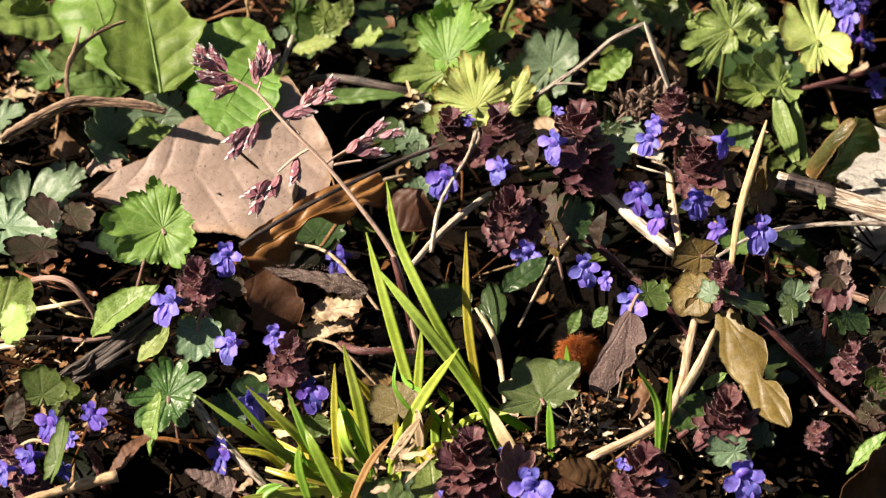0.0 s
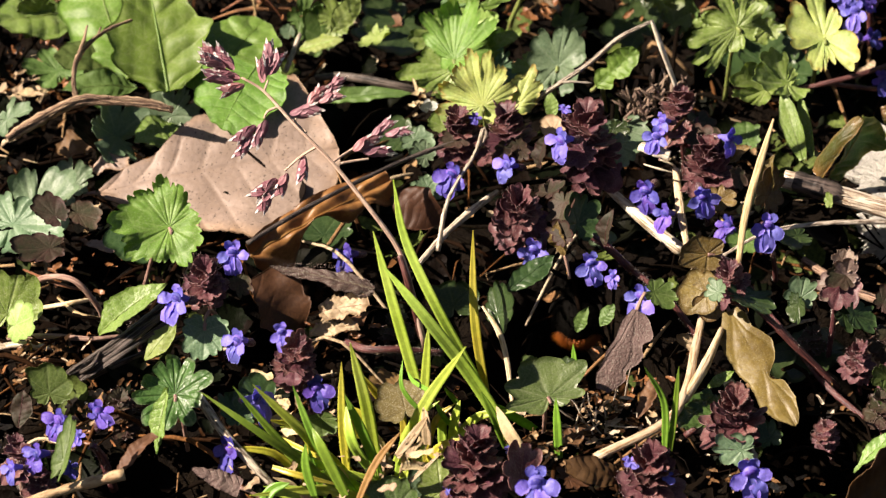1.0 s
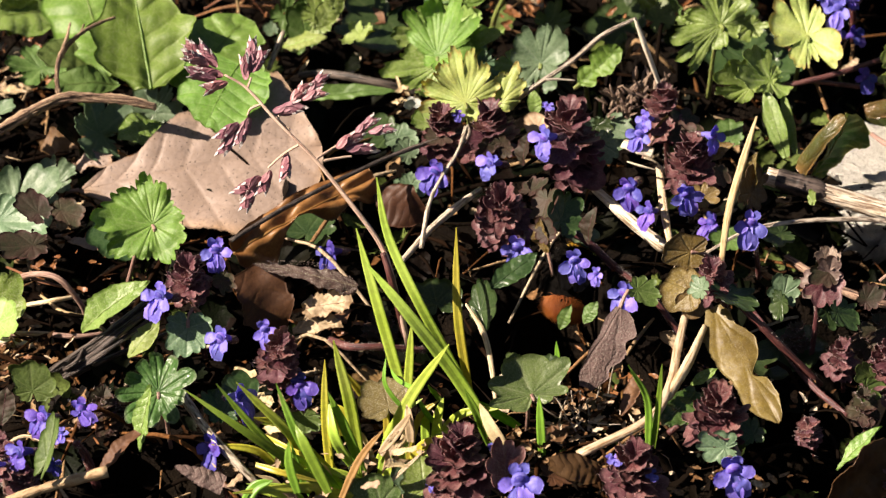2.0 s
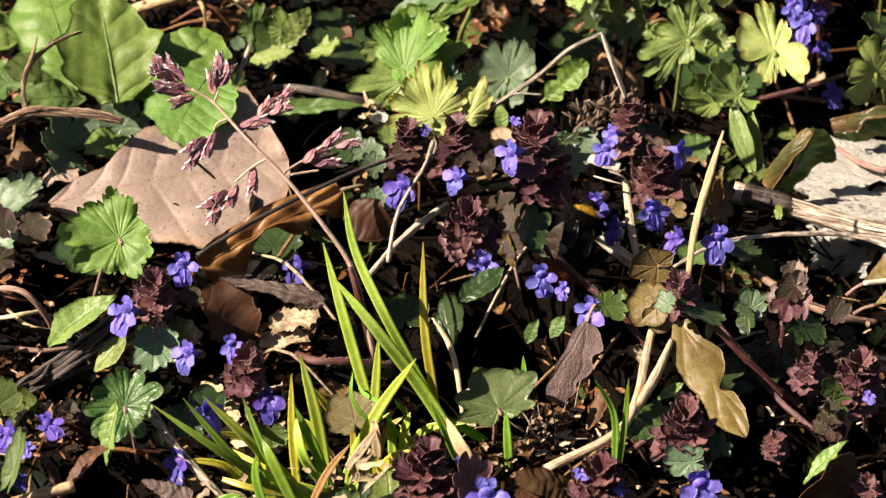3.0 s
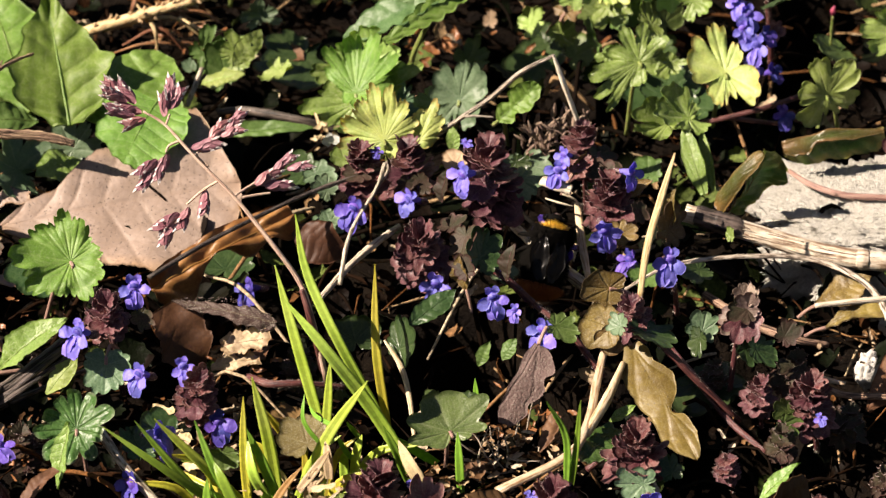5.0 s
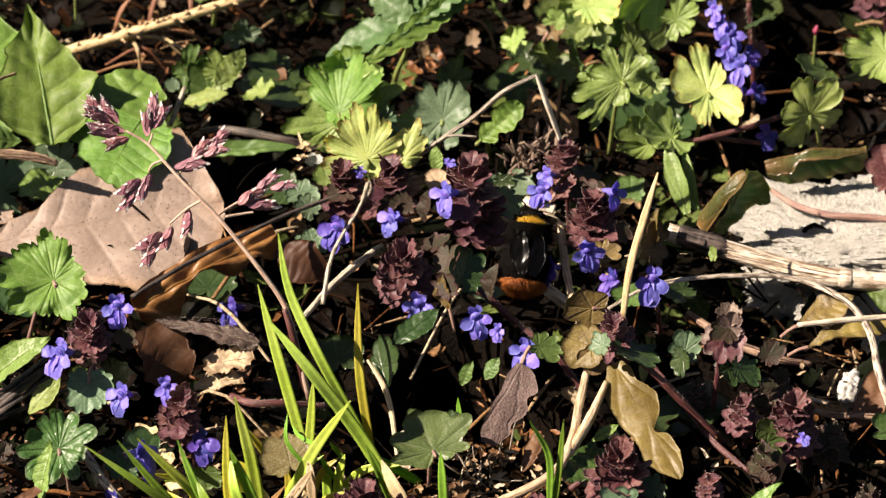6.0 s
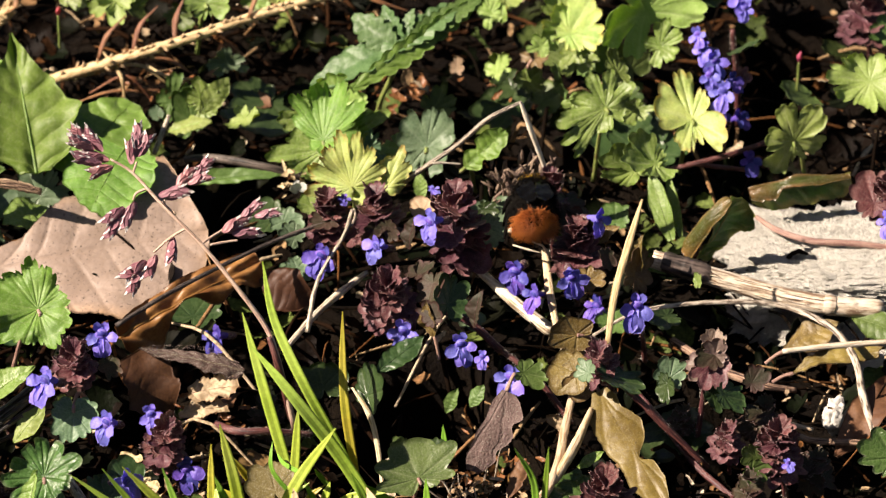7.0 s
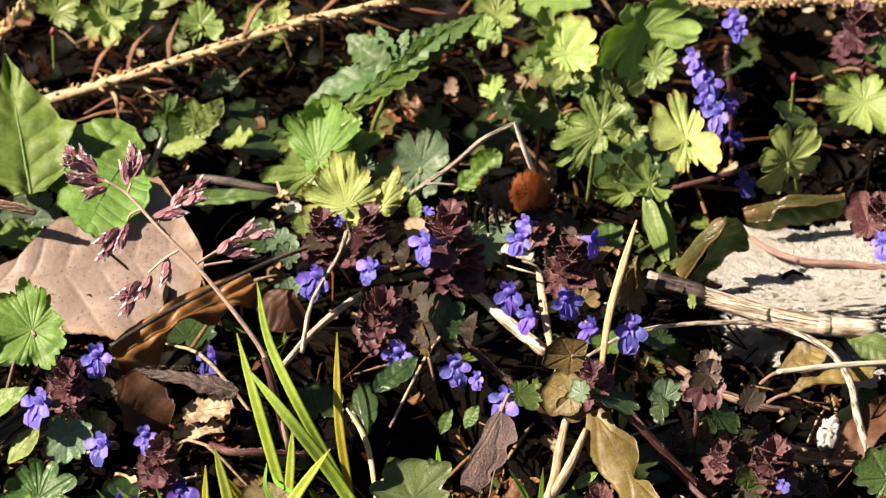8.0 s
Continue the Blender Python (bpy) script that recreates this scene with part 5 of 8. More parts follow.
ivy_leaf((-0.1105, -0.0277, 0.0200), (-0.1202, -0.0314, 0.0220), PLUM, "dull brownish purple ivy leaf", seed=50, wide=0.6)
ivy_leaf((-0.0763, -0.0379, 0.0340), (-0.0789, -0.0302, 0.0451), ROSETTE, "bright fresh green scalloped leaf", (-0.0855, -0.0262, 0.0040), seed=51, normal=FACE, tooth=0.13, spokes=150, rings=9, relief=0.02, wave=0.12, fold=0.12, fingers=[(0, 1.00), (24, 0.89), (67, 0.60), (125, 0.74), (171, 0.82), (-149, 0.71), (-109, 1.05), (-69, 1.16), (-29, 1.02)], notch=0.2)
# shaded fold of the bright leaf, built as a piece coloured dark green
ivy_leaf((-0.0865, -0.0133, 0.0180), (-0.0915, -0.0240, 0.0140), DARK, "scalloped leaf piece coloured dark green as a shaded fold", seed=52)
ovate_leaf((-0.0943, -0.0626, 0.0160), (-0.0765, -0.0586, 0.0300), GREEN, "folded bright green leaf", seed=53, normal=Vector((-0.4, -0.5, 0.7)), wide=0.42, fold=0.5, teeth=9, tooth=0.08)
ovate_leaf((-0.0819, -0.0687, 0.0120), (-0.0736, -0.0629, 0.0200), LIME, "small lime green leaf", seed=54, wide=0.5)
ivy_leaf((-0.1179, -0.0555, 0.0140), (-0.1125, -0.0568, 0.0180), LIME, "pale green scalloped leaf", seed=55, wide=1.3)
ivy_leaf((-0.1209, -0.0480, 0.0120), (-0.1176, -0.0434, 0.0220), GREEN, "pale green scalloped leaf", seed=56, normal=FACE, wide=0.9)
ivy_leaf((-0.0652, -0.0745, 0.0260), (-0.0655, -0.0795, 0.0200), BLUISH, "round bluish green ivy leaf", (-0.0631, -0.0590, 0.0200), seed=57, normal=FACE, wide=1.0, teeth=13, back=0.75)
ivy_leaf((-0.0713, -0.1055, 0.0280), (-0.0722, -0.0999, 0.0361), GLOSSY, "glossy green scalloped ivy leaf with pale worn rim", (-0.0694, -0.0968, 0.0030), seed=58, normal=Vector((-0.15, -0.75, 0.6)), tooth=0.05, spokes=150, rings=9, relief=0.03, wave=0.12, fold=0.1, fingers=[(0, 1.00), (28, 1.03), (65, 1.10), (106, 0.76), (152, 0.88), (-163, 0.91), (-122, 1.05), (-89, 1.07), (-58, 0.90), (-28, 1.04)], notch=0.34)
ovate_leaf((-0.0723, -0.1107, 0.0340), (-0.0758, -0.1202, 0.0200), GREEN, "folded olive green ivy leaf hanging", seed=59, normal=LEFT, wide=0.3, teeth=6, tooth=0.12, fold=0.4)
ivy_leaf((-0.1063, -0.0865, 0.0140), (-0.1068, -0.0835, 0.0220), MID, "green ivy leaf near the soil", seed=60, normal=FACE)
ovate_leaf((-0.1139, -0.0961, 0.0100), (-0.1125, -0.0894, 0.0180), PLUM, "dull reddish green leaf", seed=61, wide=0.6)
ivy_leaf((-0.0979, -0.1363, 0.0300), (-0.0954, -0.1298, 0.0380), MID, "narrow folded green ivy leaf", seed=62, normal=LEFT, wide=0.32, fold=0.4)
ivy_leaf((-0.0502, -0.0994, 0.0200), (-0.0546, -0.0963, 0.0260), DARK, "dark bluish green ivy leaf", seed=63)
ivy_leaf((0.0257, -0.0986, 0.0220), (0.0217, -0.0903, 0.0280), DULL, "dull pale green ivy leaf above the litter", (0.0250, -0.0881, 0.0020), seed=64, normal=TILT, wide=1.5, teeth=7, tooth=0.3, relief=0.03)
ivy_leaf((0.0212, -0.0806, 0.0180), (0.0219, -0.0789, 0.0210), DULL, "small dull green ivy leaf", seed=65)
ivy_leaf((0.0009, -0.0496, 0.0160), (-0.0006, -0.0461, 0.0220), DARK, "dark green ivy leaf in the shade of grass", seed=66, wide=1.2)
ivy_leaf((0.0128, -0.0590, 0.0200), (0.0146, -0.0558, 0.0280), DARK, "dark green upright ivy leaf", seed=67, normal=LEFT, wide=0.8)
ovate_leaf((0.0154, -0.0542, 0.0240), (0.0285, -0.0454, 0.0300), DARK, "dark green ivy leaf held sideways", seed=68, normal=Vector((0.2, -0.3, 0.9)), wide=0.4, teeth=7, tooth=0.1)
ivy_leaf((-0.0116, -0.1040, 0.0220), (-0.0132, -0.0966, 0.0260), YELLOWISH, "olive brown round leaf behind grass", seed=69)
ivy_leaf((0.0296, -0.0765, 0.0140), (0.0334, -0.0741, 0.0160), DARK, "dark ivy leaf by the soil", seed=70)
ovate_leaf((0.0340, -0.0668, 0.0200), (0.0372, -0.0648, 0.0270), MID, "small green folded leaf", seed=71, wide=0.5, fold=0.4)
ovate_leaf((0.0405, -0.0615, 0.0180), (0.0443, -0.0594, 0.0240), MID, "small fresh green folded leaf", seed=72, wide=0.6)
ovate_leaf((-0.0950, 0.0687, 0.0140), (-0.1099, 0.1132, 0.0300), ROSETTE, "crinkled fresh green leaf of a rosette", seed=7, wide=0.6, lobes=3, depth=0.15, wave=0.03, relief=0.015, bend=0.3, nu=20, nv=60)
# band of cut leaves behind
geranium_leaf((0.0012, 0.0596, 0.0260), (-0.0016, 0.0698, 0.0406), ROSETTE, "lime green cut leaf catching the sun", (0.0052, 0.0657, 0.0040), seed=81, normal=Vector((-0.2, -0.75, 0.6)), fingers=[(0, 1.00), (31, 0.99), (60, 0.98), (79, 0.66), (144, 0.23), (-71, 0.25), (-44, 0.68), (-28, 0.91)], notch=0.4, cup=0.3, relief=0.015, wave=0.14)
geranium_leaf((0.0022, 0.0621, 0.0220), (-0.0147, 0.0602, 0.0193), GREEN, "dull pale green cut leaf beneath a brighter one", seed=82, normal=Vector((-0.1, -0.75, 0.65)), fingers=[(0, 1.00), (37, 0.67), (97, 0.45), (144, 0.88), (166, 1.13), (-180, 0.71), (-109, 0.42), (-48, 0.63), (-18, 0.86)], notch=0.3, relief=0.02, wave=0.1)
geranium_leaf((0.0092, 0.0194, 0.0360), (0.0057, 0.0282, 0.0486), YELLOW, "yellowing cut leaf with rusty rim", (0.0109, 0.0476, 0.0040), seed=83, normal=Vector((-0.3, -0.7, 0.65)), fingers=[(0, 1.00), (23, 1.03), (45, 0.88), (72, 0.64), (122, 0.41), (-109, 0.38), (-86, 0.84), (-53, 0.85), (-21, 0.90)], notch=0.4, cup=-0.1, relief=0.012, wave=0.16)
geranium_leaf((0.0191, 0.0193, 0.0360), (0.0239, 0.0262, 0.0460), YELLOW, "small yellowing cut leaf with orange rim", seed=84, normal=Vector((-0.3, -0.6, 0.7)), fingers=[(0, 1.00), (25, 0.71), (76, 0.27), (-159, 0.22), (-52, 0.38), (-15, 0.64)], notch=0.35, cup=-0.1, relief=0.012, wave=0.15)
ivy_leaf((-0.0023, 0.0338, 0.0200), (-0.0063, 0.0337, 0.0220), LIME, "small lime green round leaf", seed=85)
geranium_leaf((0.0314, 0.0561, 0.0260), (0.0330, 0.0593, 0.0380), BLUISH, "bluish green cut leaf standing upright", (0.0303, 0.0657, 0.0040), seed=86, normal=Vector((-0.3, -0.7, 0.6)), wide=0.66, depth=0.3)
ovate_leaf((0.0423, 0.0422, 0.0280), (0.0535, 0.0433, 0.0400), ROSETTE, "fresh green lobed leaf", (0.0461, 0.0627, 0.0060), seed=87, normal=Vector((0.2, -0.6, 0.7)), wide=0.5, profile=[0.2, 0.7, 0.8, 0.45, 0.85, 1.0, 0.95, 0.8, 0.3], teeth=4, tooth=0.12, nv=44, bend=0.2, fold=0.25)
ovate_leaf((0.0297, 0.0429, 0.0160), (0.0289, 0.0487, 0.0220), GREEN, "small green leaf behind a stem", seed=88, wide=0.5)
geranium_leaf((0.0836, 0.0614, 0.0360), (0.0787, 0.0669, 0.0440), GREEN, "broad green cut leaf in the sun", (0.0817, 0.0719, 0.0040), seed=89, normal=FACE, fingers=[(0, 1.00), (35, 1.07), (75, 0.94), (122, 0.55), (-137, 0.67), (-121, 1.53), (-102, 1.70), (-84, 1.36), (-36, 0.91)], notch=0.5, cup=-0.1, fold=0.2, relief=0.01, wave=0.16)
geranium_leaf((0.1084, 0.0551, 0.0360), (0.1051, 0.0653, 0.0470), YELLOW, "yellow and orange fading cut leaf", (0.1069, 0.0719, 0.0040), seed=91, normal=FACE, wide=0.58, depth=0.5, lobes=5, back=0.85)
geranium_leaf((0.0922, 0.0502, 0.0220), (0.0815, 0.0428, 0.0240), GREEN, "green cut leaf lying low", seed=93, wide=0.55, fold=0.4)
geranium_leaf((0.0978, 0.0501, 0.0240), (0.0875, 0.0454, 0.0280), GREEN, "green cut leaf lying low", seed=94, wide=0.9)
geranium_leaf((0.1382, 0.0526, 0.0300), (0.1343, 0.0538, 0.0420), LIME, "pale green cut leaf with pale centre", (0.1445, 0.0648, 0.0060), seed=95, normal=FACE, wide=1.05, depth=0.5, lobes=5, back=0.85, cup=0.03, fold=0.0)
geranium_leaf((0.1626, 0.0759, 0.0360), (0.1572, 0.0806, 0.0427), LIME, "lime green cut leaf in the sun", seed=97, normal=FACE, fingers=[(0, 1.00), (53, 0.84), (111, 1.11), (162, 1.24), (-125, 0.85), (-78, 1.13), (-49, 1.48)], notch=0.38, relief=0.02, wave=0.12)
geranium_leaf((0.0992, 0.1161, 0.0360), (0.0945, 0.1158, 0.0460), LIME, "large pale green cut leaf", seed=99, normal=FACE, wide=1.35, depth=0.4, lobes=5, back=0.8)
geranium_leaf((0.0759, 0.1139, 0.0300), (0.0826, 0.1187, 0.0400), YELLOW, "pale yellow green rounded leaf", seed=101, normal=FACE, wide=1.0, depth=0.25)
ovate_leaf((0.0636, 0.1460, 0.0300), (0.0847, 0.1254, 0.0400), GREEN, "plain mid green broad leaf", seed=102, wide=0.6)
geranium_leaf((0.0561, 0.1323, 0.0320), (0.0560, 0.1262, 0.0260), LIME, "narrow lime green leaf", seed=103, normal=FACE, wide=0.55)
geranium_leaf((0.0559, 0.1296, 0.0340), (0.0570, 0.1391, 0.0400), LIME, "narrow lime green leaf", seed=104, normal=FACE, wide=0.7)
big = thing("palmate_leaf", (0.0171, 0.1024, 0.0040), "large palmate green leaf with toothed lobes", "leaf")
part("stalk", tube([(0.0171, 0.1024, 0.0040), (0.0195, 0.0961, 0.0200), (0.0285, 0.0940, 0.0410)], [0.9, 0.8, 0.7], 7), GREENSTEM, big)
for i, (b, t, n, w, m) in enumerate([
        ((0.0252, 0.0868, 0.0420), (-0.0027, 0.0834, 0.0300), TILT + LEFT, 0.36, COOL),
        ((0.0244, 0.0881, 0.0420), (0.0040, 0.0904, 0.0340), TILT + LEFT, 0.30, COOL),
        ((0.0227, 0.0865, 0.0410), (0.0101, 0.0977, 0.0460), LEFT, 0.55, COOL),
        ((0.0247, 0.0881, 0.0420), (0.0191, 0.0969, 0.0500), LEFT, 0.42, COOL),
        ((0.0257, 0.0884, 0.0430), (0.0281, 0.0949, 0.0500), LEFT, 0.50, COOL),
        ((0.0252, 0.0858, 0.0430), (0.0422, 0.0975, 0.0500), TILT, 0.40, COOL),
        ((0.0243, 0.0849, 0.0420), (0.0497, 0.1000, 0.0520), Vector((-0.2, -0.7, 0.7)), 0.22, MID),
        ((0.0096, 0.0750, 0.0340), (0.0511, 0.1030, 0.0510), Vector((0.1, -0.85, 0.5)), 0.13, ROSETTE)]):
    part("lobe", ribbed(b, t, n, w, [0.35, 0.7, 1.0, 0.97, 0.85, 0.6, 0.12], teeth=5 if i < 6 else 11, tooth=0.34, relief=0.014 if i < 6 else 0.006, veins=5 if i < 6 else 9, bend=0.35, fold=0.2, wave=0.012, seed=105 + i, nu=14, nv=70, thickness=0.008), m, big)
geranium_leaf((-0.0275, 0.1156, 0.0180), (-0.0291, 0.1156, 0.0240), BLUISH, "small bluish green cut leaf", seed=109, wide=1.6, normal=FACE)
geranium_leaf((-0.0342, 0.1215, 0.0360), (-0.0350, 0.1250, 0.0430), GREEN, "fresh green cut leaf seen full face", (-0.0377, 0.1419, 0.0060), seed=110, normal=FACE, wide=0.95, depth=0.4, lobes=5, back=0.9)
geranium_leaf((-0.0636, 0.1289, 0.0340), (-0.0697, 0.1262, 0.0300), LIME, "lime green deeply cut leaf", seed=112, normal=FACE, wide=1.2)
geranium_leaf((-0.0510, 0.1357, 0.0320), (-0.0527, 0.1391, 0.0380), GREEN, "fresh green deeply cut leaf", seed=113, normal=FACE, wide=1.6)
geranium_leaf((-0.0113, 0.1391, 0.0300), (-0.0095, 0.1350, 0.0260), YELLOW, "yellow green cut leaf", seed=114, normal=FACE, wide=1.3)
ovate_leaf((-0.0368, 0.1041, 0.0080), (-0.0289, 0.1025, 0.0200), LIME, "small yellow green leaf tinged red", seed=115, normal=LEFT, wide=0.5)
ivy_leaf((-0.0383, 0.0961, 0.0100), (-0.0399, 0.0993, 0.0200), MID, "small crinkled mid green leaf", seed=116, wide=0.7)
ovate_leaf((-0.0449, 0.0897, 0.0100), (-0.0321, 0.0865, 0.0160), LIME, "pale green lobed leaf", seed=117, wide=0.55, lobes=2)
ivy_leaf((-0.0486, 0.0993, 0.0100), (-0.0503, 0.1009, 0.0120), BLUISH, "small bluish green leaf", seed=118)
geranium_leaf((0.0539, 0.1123, 0.0200), (0.0530, 0.1123, 0.0240), LIME, "small lime green leaf", seed=119, wide=1.3)
ivy_leaf((0.0654, 0.1189, 0.0180), (0.0687, 0.1189, 0.0240), OLIVE, "pale olive scalloped small leaf", seed=120)
single_leaf("brown_star_leaf", lobed, (0.0418, 0.1156, 0.0160), (0.0421, 0.1172, 0.0200), CREAM, "small tan dead lobed leaf", normal=FACE, lobes=5, depth=0.5, seed=121, tooth=0.1)
ovate_leaf((0.1018, 0.0308, 0.0100), (0.0963, 0.0438, 0.0240), GREEN, "smooth green tongue shaped leaf", seed=122, normal=Vector((-0.3, -0.75, 0.6)), wide=0.30, profile=[0.35, 0.7, 0.95, 1.0, 0.95, 0.75, 0.3], relief=0.004, veins=1, wave=0.012, bend=0.25, fold=0.12)
ovate_leaf((0.1049, 0.0329, 0.0100), (0.1015, 0.0471, 0.0220), GREEN, "narrow green tongue shaped leaf", seed=123, normal=Vector((-0.5, -0.7, 0.5)), wide=0.19, profile=[0.35, 0.7, 0.95, 1.0, 0.9, 0.7, 0.25], relief=0.004, veins=1, wave=0.012, bend=0.25, fold=0.12)
ivy_leaf((0.1053, -0.0146, 0.0260), (0.1051, -0.0134, 0.0290), GREEN, "tiny green toothed leaf on the dead stem", seed=124, normal=LEFT, wide=0.6)
ivy_leaf((0.0852, 0.0286, 0.0180), (0.0852, 0.0328, 0.0220), MID, "plain mid green broad leaf", seed=124, wide=1.0)
ovate_leaf((-0.0353, 0.0875, 0.0180), (-0.0269, 0.0954, 0.0260), GREEN, "fresh green upright broad leaf", seed=125, normal=FACE, wide=0.5)
ovate_leaf((-0.0391, 0.0655, 0.0060), (-0.0106, 0.0630, 0.0120), MID, "green blade of leaf lying in shade", seed=126, wide=0.17, fold=0.4, bend=0.7)
# the dark green ones have half shade put into their colour
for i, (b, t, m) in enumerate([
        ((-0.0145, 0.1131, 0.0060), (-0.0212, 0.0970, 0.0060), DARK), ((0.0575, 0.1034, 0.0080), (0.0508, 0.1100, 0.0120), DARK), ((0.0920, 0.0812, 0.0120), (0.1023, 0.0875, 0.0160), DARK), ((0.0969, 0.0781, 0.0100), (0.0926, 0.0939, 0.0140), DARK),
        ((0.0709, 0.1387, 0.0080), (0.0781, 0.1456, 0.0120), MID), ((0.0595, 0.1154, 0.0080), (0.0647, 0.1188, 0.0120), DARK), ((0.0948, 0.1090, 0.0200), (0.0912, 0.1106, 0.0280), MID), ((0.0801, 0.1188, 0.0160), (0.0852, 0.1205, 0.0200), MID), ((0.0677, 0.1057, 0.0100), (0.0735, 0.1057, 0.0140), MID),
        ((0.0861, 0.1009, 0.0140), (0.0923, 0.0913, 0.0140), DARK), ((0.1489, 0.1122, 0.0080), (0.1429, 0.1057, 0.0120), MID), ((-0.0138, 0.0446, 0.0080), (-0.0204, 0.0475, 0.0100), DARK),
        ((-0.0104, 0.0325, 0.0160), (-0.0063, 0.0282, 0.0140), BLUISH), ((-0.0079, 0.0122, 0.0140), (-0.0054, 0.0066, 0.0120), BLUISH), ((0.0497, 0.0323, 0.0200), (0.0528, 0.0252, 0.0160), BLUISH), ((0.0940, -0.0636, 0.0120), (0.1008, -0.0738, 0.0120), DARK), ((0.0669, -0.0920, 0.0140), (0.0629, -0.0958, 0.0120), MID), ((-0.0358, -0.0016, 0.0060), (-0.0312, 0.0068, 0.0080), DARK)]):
    ivy_leaf(b, t, m, "low leaf coloured dark green for half shade" if m is DARK else "green low leaf between the stems", seed=140 + i, wide=1.1)
for i, (b, t, m, w) in enumerate([
        ((-0.0594, 0.1306, 0.0340), (-0.0645, 0.1339, 0.0400), LIME, 1.1), ((-0.0791, 0.1425, 0.0280), (-0.0720, 0.1425, 0.0340), GREEN, 1.0), ((-0.0200, 0.1425, 0.0240), (-0.0174, 0.1442, 0.0300), GREEN, 1.0), ((0.0726, 0.1188, 0.0340), (0.0691, 0.1220, 0.0420), LIME, 0.9),
        ((0.0850, 0.1189, 0.0220), (0.0779, 0.1123, 0.0200), MID, 0.9), ((0.1169, 0.1357, 0.0280), (0.1114, 0.1357, 0.0340), DARK, 1.0), ((0.0899, 0.0880, 0.0260), (0.0846, 0.0862, 0.0320), GREEN, 0.9), ((0.0142, 0.0740, 0.0140), (0.0075, 0.0617, 0.0140), BLUISH, 1.2), ((0.0008, 0.0834, 0.0140), (-0.0076, 0.0771, 0.0140), BLUISH, 1.0), ((0.0241, 0.0677, 0.0180), (0.0174, 0.0571, 0.0160), LIME, 0.8), ((-0.0025, 0.0833, 0.0200), (-0.0126, 0.0802, 0.0200), GREEN, 0.8),
        ((-0.0451, 0.1035, 0.0120), (-0.0383, 0.1067, 0.0160), MID, 0.8), ((-0.1168, 0.0781, 0.0100), (-0.1221, 0.0843, 0.0140), MID, 0.9), ((-0.1236, 0.1035, 0.0140), (-0.1298, 0.1003, 0.0200), GREEN, 1.0), ((0.0670, 0.1057, 0.0300), (0.0711, 0.1055, 0.0360), LIME, 0.9), ((0.0886, 0.0846, 0.0340), (0.0858, 0.0858, 0.0420), GREEN, 0.7), ((0.0764, 0.0848, 0.0240), (0.0830, 0.0817, 0.0220), GREEN, 0.8), ((0.1027, 0.1057, 0.0300), (0.1091, 0.1039, 0.0360), GREEN, 0.9), ((0.0347, 0.0929, 0.0160), (0.0414, 0.0929, 0.0200), MID, 0.9), ((0.0058, 0.0785, 0.0260), (0.0141, 0.0751, 0.0320), LIME, 0.9), ((0.0521, 0.1188, 0.0340), (0.0495, 0.1221, 0.0400), LIME, 0.7)]):
    geranium_leaf(b, t, m, "sunlit cut leaf of the green carpet" if m in (LIME, GREEN) else "dull green cut leaf of the carpet", seed=200 + i, normal=FACE if i % 3 else TILT, wide=w, depth=0.5)

# dry leaves and stalks beside the rock
single_leaf("dry_strip_leaf", ribbed, (0.1396, -0.0678, 0.0060), (0.1603, -0.0410, 0.0140), BROWN, "greyish brown dry leaf strip beside the rock", normal=TILT, wide=0.32, bend=0.4, curl=0.5, wave=0.04, seed=230)
single_leaf("dry_strip_leaf", ribbed, (0.1309, -0.0354, 0.0100), (0.1565, -0.0318, 0.0160), OLIVE, "olive brown dead leaf beside the rock", normal=UP, wide=0.3, bend=0.5, wave=0.04, seed=231)
single_leaf("dry_strip_leaf", ribbed, (0.1287, -0.0303, 0.0140), (0.1444, -0.0252, 0.0200), OLIVE, "shaded olive leaf under straw", normal=LEFT, wide=0.6, bend=0.4, seed=232)
single_leaf("dry_strip_leaf", ribbed, (0.1492, -0.0139, 0.0140), (0.1637, -0.0249, 0.0140), MID, "green leaf under the pale straw", normal=TILT, wide=0.5, bend=0.4, seed=234)
twig("low_brown_stalk", [(0.1269, -0.0562, 0.0060), (0.1337, -0.0641, 0.0080), (0.1473, -0.0654, 0.0080), (0.1597, -0.0664, 0.0040)], [1.0, 1.2, 1.2, 1.0], BARK, "brown dry stalk lying on the soil", "dead stem", 9, 0.12, 235)
twig("low_brown_stalk", [(0.0988, -0.0163, 0.0080), (0.1104, -0.0299, 0.0080), (0.1222, -0.0380, 0.0080), (0.1317, -0.0379, 0.0060)], [1.2, 1.6, 1.5, 1.0], BARK, "brown dry stalk lying on the soil", "dead stem", 9, 0.12, 236)
twig("tan_fibre", [(0.1187, -0.0512, 0.0080), (0.1252, -0.0564, 0.0090), (0.1342, -0.0589, 0.0080)], [0.8, 1.0, 0.7], STRAW, "short tan fibre on the soil", "straw", 8, 0.1, 237)
twig("tan_fibre", [(-0.1154, -0.1005, 0.0040), (-0.1082, -0.0958, 0.0060), (-0.0990, -0.0994, 0.0050)], [0.6, 0.7, 0.5], STRAW, "short tan fibre on the soil", "straw", 8, 0.1, 238)
twig("tan_fibre", [(-0.1133, -0.0338, 0.0040), (-0.1050, -0.0372, 0.0080), (-0.0969, -0.0317, 0.0060)], [0.8, 0.9, 0.6], STRAW, "short tan fibre on the soil", "straw", 8, 0.1, 239)
